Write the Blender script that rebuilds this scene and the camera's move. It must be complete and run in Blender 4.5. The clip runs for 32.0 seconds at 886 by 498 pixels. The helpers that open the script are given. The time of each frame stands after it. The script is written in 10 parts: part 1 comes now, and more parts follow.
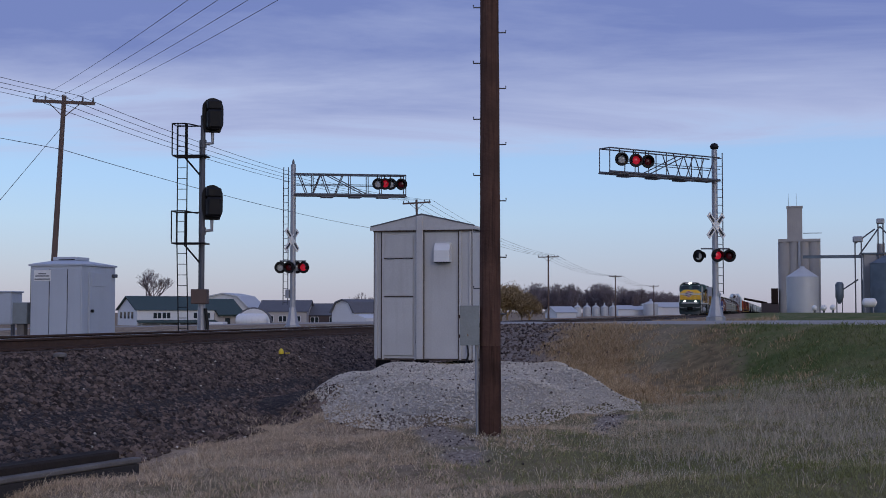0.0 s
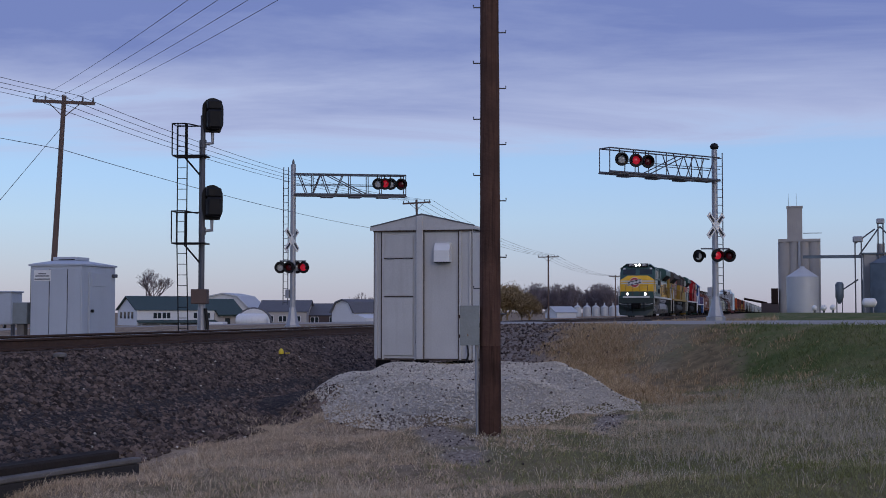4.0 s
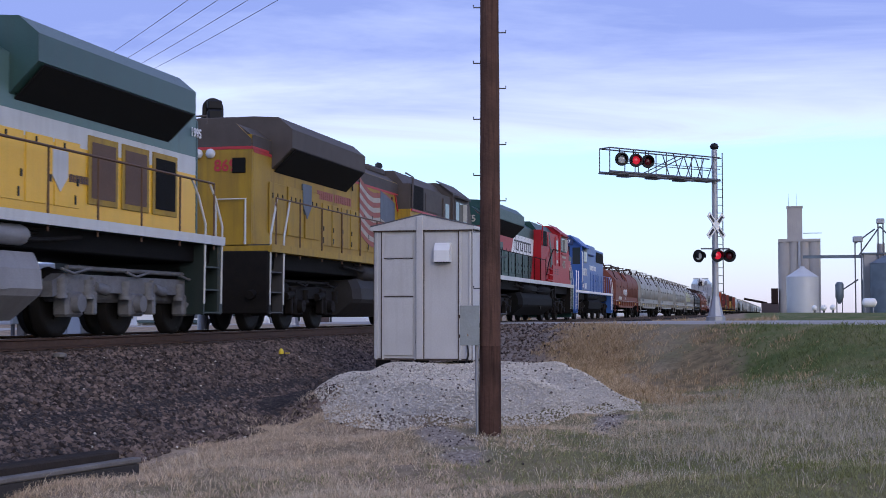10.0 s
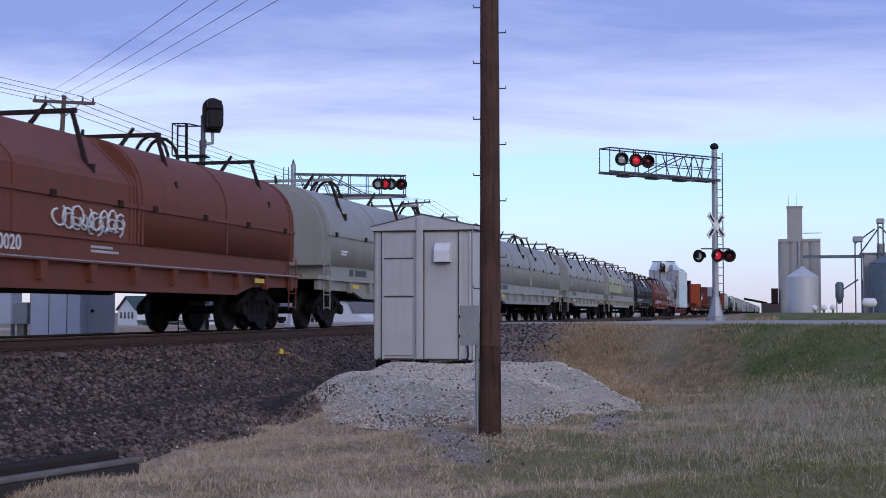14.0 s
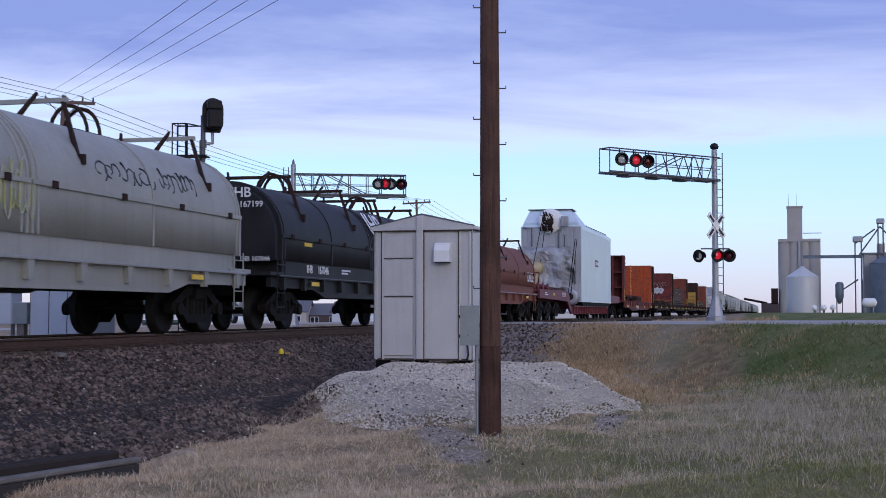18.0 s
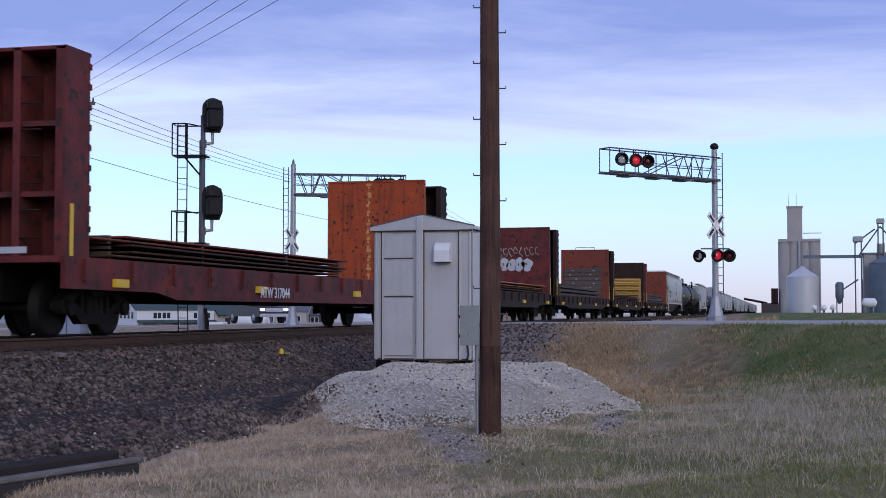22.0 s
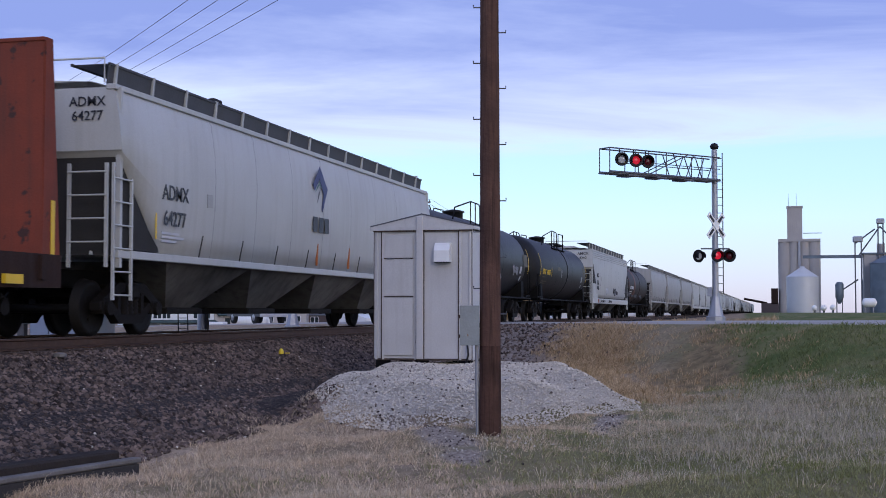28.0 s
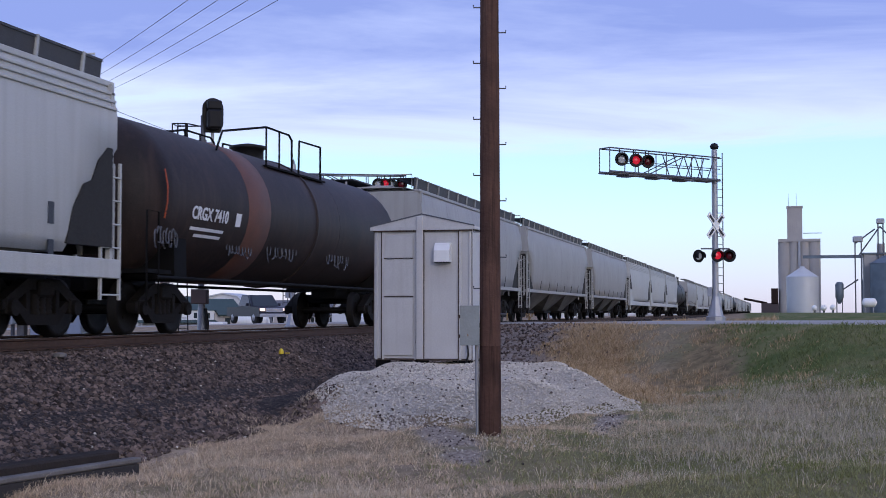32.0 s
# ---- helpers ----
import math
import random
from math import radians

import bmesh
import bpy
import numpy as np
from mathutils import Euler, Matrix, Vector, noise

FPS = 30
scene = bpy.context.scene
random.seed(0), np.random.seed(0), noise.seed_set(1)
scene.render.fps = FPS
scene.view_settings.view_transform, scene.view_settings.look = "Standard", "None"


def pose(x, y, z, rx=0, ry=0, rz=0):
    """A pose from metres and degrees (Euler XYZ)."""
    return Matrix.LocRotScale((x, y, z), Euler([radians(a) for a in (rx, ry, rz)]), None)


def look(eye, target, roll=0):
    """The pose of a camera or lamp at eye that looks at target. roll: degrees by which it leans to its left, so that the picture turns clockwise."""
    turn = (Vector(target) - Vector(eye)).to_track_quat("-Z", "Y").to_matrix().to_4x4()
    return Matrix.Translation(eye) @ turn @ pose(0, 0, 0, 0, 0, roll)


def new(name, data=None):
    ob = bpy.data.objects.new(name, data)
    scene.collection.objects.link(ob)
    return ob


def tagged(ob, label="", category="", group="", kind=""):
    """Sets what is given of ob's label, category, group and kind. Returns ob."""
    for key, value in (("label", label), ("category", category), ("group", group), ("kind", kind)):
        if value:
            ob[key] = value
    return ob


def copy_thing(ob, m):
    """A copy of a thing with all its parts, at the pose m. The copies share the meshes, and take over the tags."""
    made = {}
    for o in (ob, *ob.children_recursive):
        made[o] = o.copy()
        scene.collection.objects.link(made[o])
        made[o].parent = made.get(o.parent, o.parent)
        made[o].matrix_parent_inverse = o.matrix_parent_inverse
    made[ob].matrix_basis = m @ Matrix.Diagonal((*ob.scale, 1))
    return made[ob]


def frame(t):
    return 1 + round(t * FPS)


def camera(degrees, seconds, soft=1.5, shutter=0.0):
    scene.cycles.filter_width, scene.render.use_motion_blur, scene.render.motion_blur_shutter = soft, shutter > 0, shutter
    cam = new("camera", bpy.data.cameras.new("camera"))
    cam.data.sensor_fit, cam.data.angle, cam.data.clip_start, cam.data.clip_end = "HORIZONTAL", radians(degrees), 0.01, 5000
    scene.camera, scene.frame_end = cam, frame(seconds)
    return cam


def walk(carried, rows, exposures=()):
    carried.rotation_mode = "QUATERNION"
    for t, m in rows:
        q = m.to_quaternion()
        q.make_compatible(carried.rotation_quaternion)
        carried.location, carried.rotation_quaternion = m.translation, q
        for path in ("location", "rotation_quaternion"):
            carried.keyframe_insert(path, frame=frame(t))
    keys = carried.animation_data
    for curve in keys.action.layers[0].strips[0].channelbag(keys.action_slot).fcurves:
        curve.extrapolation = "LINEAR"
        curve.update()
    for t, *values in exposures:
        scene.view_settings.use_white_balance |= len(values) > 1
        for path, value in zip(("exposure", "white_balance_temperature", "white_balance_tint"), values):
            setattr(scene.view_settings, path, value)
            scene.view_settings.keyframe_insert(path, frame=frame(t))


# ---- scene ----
# Axes: x along the track (the train comes from +x), y across it, z above the rail head.
FOV, YAW, PITCH = 36.03, 13.69, 2.67
cam = camera(FOV, 32.0, soft=0.9, shutter=0.07)
EYE = (0.0, 0.0, 0.386)
_a, _p = radians(YAW), radians(PITCH)
VIEW = look(EYE, (math.cos(_a) * 100, math.sin(_a) * 100, EYE[2] + 100 * math.tan(_p)))
walk(cam, [(0.0, VIEW), (32.0, VIEW)],
     exposures=[(0.0, -0.07), (6.0, -0.09), (7.5, 0.02), (8.3, 0.22), (9.0, 0.46), (10.0, 0.76), (11.0, 0.84), (12.0, 0.76), (13.2, 0.58), (17.0, 0.53), (19.0, 0.6), (20.5, 0.66), (22.5, 0.55), (25.0, 0.52), (28.5, 0.66), (32.0, 0.68)])

TRACK_Y = 11.62
SPEED = 19.11
FRONT_AT_0 = 192.55


# ---- world and sun ----
def build_world():
    w = bpy.data.worlds.new("sky")
    scene.world = w
    w.use_nodes = True
    nt = w.node_tree
    n, l = nt.nodes, nt.links
    n.clear()
    out, bg = n.new("ShaderNodeOutputWorld"), n.new("ShaderNodeBackground")
    sky = n.new("ShaderNodeTexSky")
    sky.sky_type, sky.sun_disc = "NISHITA", False
    sky.sun_elevation, sky.sun_rotation = radians(9), radians(200)
    sky.air_density, sky.dust_density, sky.ozone_density = 1.0, 0.6, 2.0
    tc, sep = n.new("ShaderNodeTexCoord"), n.new("ShaderNodeSeparateXYZ")
    l.new(tc.outputs["Generated"], sep.inputs[0])
    # a cloud deck high above: the direction is carried to a plane
    zc = n.new("ShaderNodeMath"); zc.operation = "MAXIMUM"; zc.inputs[1].default_value = 0.02
    l.new(sep.outputs["Z"], zc.inputs[0])
    dx, dy = n.new("ShaderNodeMath"), n.new("ShaderNodeMath")
    for d, k in ((dx, "X"), (dy, "Y")):
        d.operation = "DIVIDE"
        l.new(sep.outputs[k], d.inputs[0]); l.new(zc.outputs[0], d.inputs[1])
    comb = n.new("ShaderNodeCombineXYZ")
    l.new(dx.outputs[0], comb.inputs[0]); l.new(dy.outputs[0], comb.inputs[1])
    mp = n.new("ShaderNodeMapping")
    mp.inputs["Rotation"].default_value = (0, 0, radians(-22))
    mp.inputs["Scale"].default_value = (0.30, 0.20, 1)
    l.new(comb.outputs[0], mp.inputs[0])
    big = n.new("ShaderNodeTexNoise"); big.inputs["Scale"].default_value = 1.3; big.inputs["Detail"].default_value = 7; big.inputs["Roughness"].default_value = 0.62; big.inputs["Distortion"].default_value = 0.6
    l.new(mp.outputs[0], big.inputs["Vector"])
    # share of cloud: full above about 8 degrees, streaks below, clear near the horizon
    el = n.new("ShaderNodeMapRange"); el.inputs[1].default_value, el.inputs[2].default_value = 0.075, 0.19
    el.inputs[3].default_value, el.inputs[4].default_value = -0.42, 0.42
    l.new(sep.outputs["Z"], el.inputs[0])
    add = n.new("ShaderNodeMath"); add.operation = "ADD"
    l.new(big.outputs[0], add.inputs[0]); l.new(el.outputs[0], add.inputs[1])
    cover = n.new("ShaderNodeMapRange"); cover.inputs[1].default_value, cover.inputs[2].default_value = 0.36, 0.66
    cover.interpolation_type = "SMOOTHSTEP"
    l.new(add.outputs[0], cover.inputs[0])
    # the deck's own light and dark
    thick = n.new("ShaderNodeMapRange"); thick.inputs[1].default_value, thick.inputs[2].default_value = 0.52, 1.0
    l.new(add.outputs[0], thick.inputs[0])
    ccol = n.new("ShaderNodeMix"); ccol.data_type = "RGBA"
    ccol.inputs[6].default_value = (0.575, 0.655, 0.94, 1)
    ccol.inputs[7].default_value = (0.215, 0.285, 0.62, 1)
    l.new(thick.outputs[0], ccol.inputs[0])
    # clear air below the deck: pale lavender at the horizon, light blue above
    clear = n.new("ShaderNodeValToRGB")
    r = clear.color_ramp
    r.elements[0].position, r.elements[0].color = 0.0, (0.40, 0.40, 0.58, 1)
    r.elements[1].position, r.elements[1].color = 1.0, (0.30, 0.48, 0.86, 1)
    for pos, col in ((0.2, (0.40, 0.47, 0.70, 1)), (0.42, (0.39, 0.55, 0.85, 1)), (0.6, (0.345, 0.54, 0.92, 1))):
        e = r.elements.new(pos); e.color = col
    e2 = n.new("ShaderNodeMapRange"); e2.inputs[1].default_value, e2.inputs[2].default_value = 0.0, 0.16
    l.new(sep.outputs["Z"], e2.inputs[0]); l.new(e2.outputs[0], clear.inputs[0])
    # the sky model's own light is part of the clear air
    skyv = n.new("ShaderNodeMix"); skyv.data_type = "RGBA"; skyv.inputs[0].default_value = 0.06
    l.new(clear.outputs[0], skyv.inputs[6]); l.new(sky.outputs[0], skyv.inputs[7])
    mix = n.new("ShaderNodeMix"); mix.data_type = "RGBA"
    l.new(cover.outputs[0], mix.inputs[0]); l.new(skyv.outputs[2], mix.inputs[6]); l.new(ccol.outputs[2], mix.inputs[7])
    l.new(mix.outputs[2], bg.inputs["Color"])
    bg.inputs["Strength"].default_value = 0.88
    l.new(bg.outputs[0], out.inputs[0])


build_world()
sun_data = bpy.data.lights.new("sun", "SUN")
sun_data.energy, sun_data.angle, sun_data.color = 0.55, radians(25), (1.0, 0.9, 0.82)
sun = new("sun", sun_data)
sun.matrix_world = look((-40, -25, 22), (20, 10, 0))


# ---- materials ----
def mat(name, base, rough=0.6, metal=0.0, other=None, scale=3.0, amount=0.35, bump=0.15, grain=40.0, streak=0.0,
        streak_col=(0.05, 0.04, 0.035), island=0.0, rand=0.0, emit=0.0, spec=0.5, flake=None, flake_at=0.62, streak_size=6.0):
    """A paint, metal, wood or earth: base colour varied at two scales, with streaks, flakes of rust, grain and fine relief."""
    m = bpy.data.materials.new(name)
    m.use_nodes = True
    nt = m.node_tree
    n, l = nt.nodes, nt.links
    b = n["Principled BSDF"]
    b.inputs["Roughness"].default_value, b.inputs["Metallic"].default_value = rough, metal
    b.inputs["Specular IOR Level"].default_value = spec
    other = other or tuple(c * 0.55 for c in base)
    tc = n.new("ShaderNodeTexCoord")
    oi = n.new("ShaderNodeObjectInfo")
    shift = n.new("ShaderNodeVectorMath"); shift.operation = "MULTIPLY_ADD"
    cb = n.new("ShaderNodeCombineXYZ")
    for i in range(3):
        l.new(oi.outputs["Random"], cb.inputs[i])
    l.new(cb.outputs[0], shift.inputs[0]); shift.inputs[1].default_value = (37, 53, 71); l.new(tc.outputs["Object"], shift.inputs[2])
    def noise_at(sc, detail, vec=None):
        t = n.new("ShaderNodeTexNoise")
        t.inputs["Scale"].default_value, t.inputs["Detail"].default_value = sc, detail
        l.new((vec or shift).outputs[0], t.inputs["Vector"])
        return t
    def blend(fac, a, c):
        x = n.new("ShaderNodeMix"); x.data_type = "RGBA"
        if isinstance(fac, float): x.inputs[0].default_value = fac
        else: l.new(fac, x.inputs[0])
        for k, s in ((6, a), (7, c)):
            if isinstance(s, tuple): x.inputs[k].default_value = (*s[:3], 1)
            else: l.new(s, x.inputs[k])
        return x.outputs[2]
    def ramp(sock, lo, hi, top=1.0):
        x = n.new("ShaderNodeMapRange")
        x.inputs[1].default_value, x.inputs[2].default_value, x.inputs[4].default_value = lo, hi, top
        l.new(sock, x.inputs[0])
        return x.outputs[0]
    big, fine = noise_at(scale, 5), noise_at(grain, 3)
    col = blend(ramp(big.outputs[0], 0.32, 0.72, amount), tuple(base), tuple(other))
    col = blend(ramp(fine.outputs[0], 0.35, 0.75, amount * 0.5), col, tuple(c * 0.6 for c in base))
    if flake:
        fl = noise_at(scale * 2.3, 8)
        col = blend(ramp(fl.outputs[0], flake_at, flake_at + 0.05), col, tuple(flake))
    if streak:
        mp = n.new("ShaderNodeMapping"); mp.inputs["Scale"].default_value = (streak_size, streak_size, streak_size * 0.058)
        l.new(shift.outputs[0], mp.inputs[0])
        st = noise_at(1.0, 6, mp)
        col = blend(ramp(st.outputs[0], 0.48, 0.8, streak), col, tuple(streak_col))
    if island or rand:
        hsv = n.new("ShaderNodeHueSaturation")
        l.new(col, hsv.inputs["Color"])
        src = n.new("ShaderNodeNewGeometry").outputs["Random Per Island"] if island else oi.outputs["Random"]
        k = island or rand
        mr = n.new("ShaderNodeMapRange"); mr.inputs[3].default_value, mr.inputs[4].default_value = 1 - k, 1 + k
        l.new(src, mr.inputs[0]); l.new(mr.outputs[0], hsv.inputs["Value"])
        col = hsv.outputs[0]
    l.new(col, b.inputs["Base Color"])
    l.new(ramp(big.outputs[0], 0.3, 0.8, 1.0), n.new("ShaderNodeMath").inputs[0])
    rr = n.new("ShaderNodeMapRange"); rr.inputs[3].default_value, rr.inputs[4].default_value = max(0.03, rough - 0.1), min(1.0, rough + 0.12)
    l.new(fine.outputs[0], rr.inputs[0]); l.new(rr.outputs[0], b.inputs["Roughness"])
    if bump:
        bp = n.new("ShaderNodeBump"); bp.inputs["Strength"].default_value = bump; bp.inputs["Distance"].default_value = 0.02
        l.new(fine.outputs[0], bp.inputs["Height"]); l.new(bp.outputs[0], b.inputs["Normal"])
    if emit:
        b.inputs["Emission Color"].default_value = (*base, 1)
        b.inputs["Emission Strength"].default_value = emit
    return m


M_GREEN = mat("green_paint", (0.030, 0.080, 0.072), 0.4, streak=0.2, amount=0.3)
# the green darkened for pilot and steps; recess shade is in the colour
M_GREEN_DK = mat("shaded_green_paint", (0.009, 0.022, 0.02), 0.5, streak=0.3, amount=0.5)
M_RAILBROWN = mat("rusty_brown_handrail", (0.11, 0.055, 0.028), 0.6, amount=0.5)
M_FLAG_RED = mat("faded_red_decal", (0.33, 0.09, 0.07), 0.6, amount=0.6)
M_FLAG_PALE = mat("faded_pale_decal", (0.44, 0.40, 0.34), 0.6, amount=0.6)
M_FLAG_BLUE = mat("faded_blue_decal", (0.11, 0.14, 0.19), 0.6, amount=0.6)
M_YELLOW = mat("yellow_paint", (0.80, 0.46, 0.022), 0.4, other=(0.68, 0.38, 0.03), streak=0.12, streak_col=(0.2, 0.12, 0.03), amount=0.3)
M_YELLOW_OLD = mat("weathered_yellow_paint", (0.40, 0.255, 0.024), 0.55, other=(0.24, 0.145, 0.032), scale=1.4, amount=0.7, streak=0.6, streak_col=(0.12, 0.08, 0.03), spec=0.3)
M_TEXT_BLUE = mat("blue_grey_marking", (0.16, 0.2, 0.24), 0.5, amount=0.3)
M_CREOSOTE = mat("dark_creosoted_wood", (0.105, 0.055, 0.042), 0.85, other=(0.045, 0.027, 0.022), scale=3, amount=0.9, streak=0.9, streak_col=(0.014, 0.010, 0.009), streak_size=30.0, bump=0.5, grain=25, spec=0.1)
M_PALE = mat("pale_grey_paint", (0.55, 0.56, 0.55), 0.45, streak=0.15, amount=0.2)
M_GREYGREEN = mat("pale_green_paint", (0.095, 0.175, 0.165), 0.45, streak=0.2, amount=0.2)
M_WHITE = mat("white_paint", (0.78, 0.78, 0.77), 0.45, amount=0.12, streak=0.1)
M_LOCO_GREY = mat("dark_grey_paint", (0.06, 0.06, 0.064), 0.55, streak=0.3, amount=0.4, spec=0.25)
M_ROOF = mat("sooty_brown_roof", (0.085, 0.072, 0.066), 0.65, amount=0.5, spec=0.25)
M_TANK_DULL = mat("dull_fuel_tank_paint", (0.032, 0.031, 0.033), 0.6, other=(0.02, 0.018, 0.017), scale=2, amount=0.6, streak=0.3, spec=0.15)
# grimy truck steel set near black, with under-car shade in the colour
M_TRUCK = mat("grimy_shaded_cast_steel", (0.008, 0.0072, 0.007), 0.75, other=(0.014, 0.011, 0.009), scale=5, amount=0.7, bump=0.3, spec=0.15)
M_TRUCK_LIGHT = mat("grey_cast_steel", (0.16, 0.165, 0.18), 0.6, other=(0.06, 0.055, 0.05), scale=5, amount=0.7, bump=0.3)
M_TANK_LIGHT = mat("grey_fuel_tank_paint", (0.27, 0.27, 0.28), 0.55, other=(0.15, 0.14, 0.14), scale=2, amount=0.6, streak=0.2)
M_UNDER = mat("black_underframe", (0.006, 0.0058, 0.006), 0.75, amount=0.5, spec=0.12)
# worn wheel steel, likewise darkened by the shade beneath the cars
M_WHEEL = mat("worn_shaded_wheel_steel", (0.008, 0.007, 0.0065), 0.65, metal=0.0, amount=0.6, spec=0.2)
M_TREAD = mat("bright_wheel_tread", (0.45, 0.44, 0.42), 0.35, metal=0.9, amount=0.3)
M_BLACK = mat("black_paint", (0.012, 0.012, 0.013), 0.45, amount=0.4, spec=0.25)
M_GRILLE = mat("dark_intake_mesh", (0.012, 0.012, 0.012), 0.8, amount=0.3, bump=0.4, grain=120, spec=0.1)
M_REDFX = mat("red_paint", (0.37, 0.012, 0.02), 0.45, other=(0.30, 0.018, 0.027), streak=0.15, spec=0.2)
M_GREENFX = mat("dark_green_paint", (0.016, 0.062, 0.055), 0.45, streak=0.2, amount=0.4, spec=0.3)
M_BLUE = mat("blue_paint", (0.02, 0.092, 0.33), 0.42, other=(0.018, 0.07, 0.24), streak=0.12, amount=0.4)
M_BLUE_DK = mat("dark_blue_paint", (0.015, 0.035, 0.12), 0.5, amount=0.4)
M_COIL_RED = mat("rust_red_paint", (0.18, 0.06, 0.038), 0.6, other=(0.19, 0.055, 0.035), scale=1.2, amount=0.7, streak=0.35, streak_col=(0.09, 0.035, 0.025), spec=0.2)
M_COIL_GREY = mat("pale_grey_green_paint", (0.325, 0.33, 0.305), 0.55, other=(0.235, 0.23, 0.2), scale=1.0, amount=0.6, streak=0.35, streak_col=(0.2, 0.17, 0.12))
M_COIL_YEL = mat("yellow_green_spray", (0.40, 0.42, 0.13), 0.6, other=(0.40, 0.42, 0.30), scale=2.5, amount=0.9, flake=(0.40, 0.41, 0.36), flake_at=0.52)
M_COIL_BLACK = mat("charcoal_paint", (0.012, 0.0125, 0.015), 0.55, other=(0.03, 0.03, 0.033), scale=1.5, amount=0.6, streak=0.2, spec=0.2)
M_MAROON = mat("maroon_paint", (0.15, 0.018, 0.034), 0.55, other=(0.10, 0.02, 0.024), streak=0.3)
M_BOILER = mat("pale_blue_sheet_metal", (0.57, 0.70, 0.76), 0.38, metal=0.2, other=(0.50, 0.61, 0.67), scale=0.7, amount=0.5, streak=0.3, streak_col=(0.36, 0.42, 0.46), bump=0.08)
M_BOILER_END = mat("cloudy_plastic_wrap", (0.43, 0.45, 0.48), 0.35, other=(0.19, 0.19, 0.20), scale=1.5, amount=0.9, streak=0.5, streak_col=(0.2, 0.18, 0.16), bump=0.5, grain=9)
M_BOILER_TRIM = mat("pale_cyan_trim", (0.66, 0.76, 0.80), 0.3, metal=0.35, amount=0.25, bump=0.05)
M_BOILER_FRONT = mat("dull_ribbed_metal", (0.46, 0.47, 0.50), 0.4, metal=0.4, other=(0.36, 0.36, 0.38), scale=0.8, amount=0.6, streak=0.3, bump=0.1)
M_VALVE = mat("yellow_wrapped_valve", (0.50, 0.41, 0.24), 0.5, amount=0.6)
M_BULK_RED = mat("brown_red_paint", (0.19, 0.034, 0.032), 0.65, other=(0.055, 0.022, 0.02), scale=1.8, amount=1.0, streak=0.6, streak_size=9.0, flake=(0.05, 0.022, 0.02), flake_at=0.58, spec=0.2)
M_BULK_ORANGE = mat("orange_flaking_paint", (0.42, 0.075, 0.022), 0.65, other=(0.26, 0.055, 0.024), scale=3.2, amount=0.8, streak=0.7, streak_size=9.0, streak_col=(0.07, 0.026, 0.018), flake=(0.07, 0.03, 0.022), flake_at=0.60, spec=0.2)
M_BULK_DARK = mat("dark_rusty_steel", (0.026, 0.016, 0.014), 0.75, other=(0.045, 0.024, 0.018), scale=1.5, amount=0.7, streak=0.4, spec=0.12)
M_BULK_BROWN = mat("faded_brown_paint", (0.22, 0.05, 0.028), 0.7, other=(0.14, 0.042, 0.028), scale=1.6, amount=0.8, streak=0.5, flake=(0.06, 0.03, 0.026), flake_at=0.6, spec=0.2)
M_PLATE = mat("rusty_steel_plate", (0.085, 0.04, 0.024), 0.7, other=(0.05, 0.032, 0.025), scale=1.2, amount=0.8, rand=0.35, spec=0.15)
M_PLATE_HOT = mat("orange_rusty_plate", (0.42, 0.13, 0.03), 0.7, other=(0.25, 0.08, 0.03), amount=0.7)
M_PLATE_PALE = mat("pale_rust_run", (0.62, 0.30, 0.10), 0.75, other=(0.45, 0.18, 0.06), scale=6, amount=0.7)
M_WOOD_OLD = mat("weathered_timber", (0.085, 0.072, 0.062), 0.85, other=(0.10, 0.08, 0.07), scale=4, amount=0.7, rand=0.25, bump=0.4, spec=0.15)
M_WOOD_NEW = mat("yellow_timber", (0.50, 0.30, 0.07), 0.8, other=(0.36, 0.2, 0.05), amount=0.5, rand=0.25)
M_HOPPER = mat("pale_grey_hopper_paint", (0.48, 0.49, 0.475), 0.5, other=(0.38, 0.38, 0.36), scale=0.8, amount=0.5, streak=0.3, streak_col=(0.27, 0.25, 0.22))
M_HOPPER_B = mat("dusty_grey_hopper_paint", (0.36, 0.36, 0.35), 0.55, other=(0.26, 0.255, 0.24), scale=0.8, amount=0.6, streak=0.4, streak_col=(0.2, 0.18, 0.16))
# hopper grey darkened for the bays; shade below the sill is in it
M_HOPPER_BAY = mat("shaded_hopper_bay_paint", (0.17, 0.165, 0.155), 0.7, other=(0.05, 0.047, 0.045), scale=1.1, amount=0.9, streak=0.5, streak_col=(0.025, 0.023, 0.022), spec=0.1)
# near-black colour for painted shade in hopper ends, also on the side braces
M_HOPPER_DK = mat("hopper_shade_and_brace", (0.035, 0.034, 0.033), 0.7, other=(0.03, 0.028, 0.026), amount=0.7, spec=0.15)
M_TANK = mat("black_tank_paint", (0.008, 0.0085, 0.010), 0.48, other=(0.03, 0.03, 0.033), scale=1.2, amount=0.6, streak=0.15, streak_col=(0.06, 0.055, 0.05), spec=0.2)
M_TANK_OLD = mat("brown_black_tank_paint", (0.018, 0.014, 0.014), 0.55, other=(0.045, 0.031, 0.028), scale=1.0, amount=0.8, streak=0.3, streak_col=(0.1, 0.06, 0.045), spec=0.2)
M_TANK_RUST = mat("rust_band", (0.14, 0.055, 0.035), 0.65, other=(0.08, 0.04, 0.03), amount=0.7)
M_STENCIL = mat("faded_stencil", (0.09, 0.075, 0.04), 0.6, amount=0.5)
M_MARK = mat("yellow_marking", (0.75, 0.5, 0.03), 0.5, amount=0.25)
M_MARK_W = mat("white_marking", (0.75, 0.76, 0.78), 0.5, amount=0.3)
M_MARK_B = mat("dark_marking", (0.02, 0.022, 0.03), 0.5, amount=0.3)
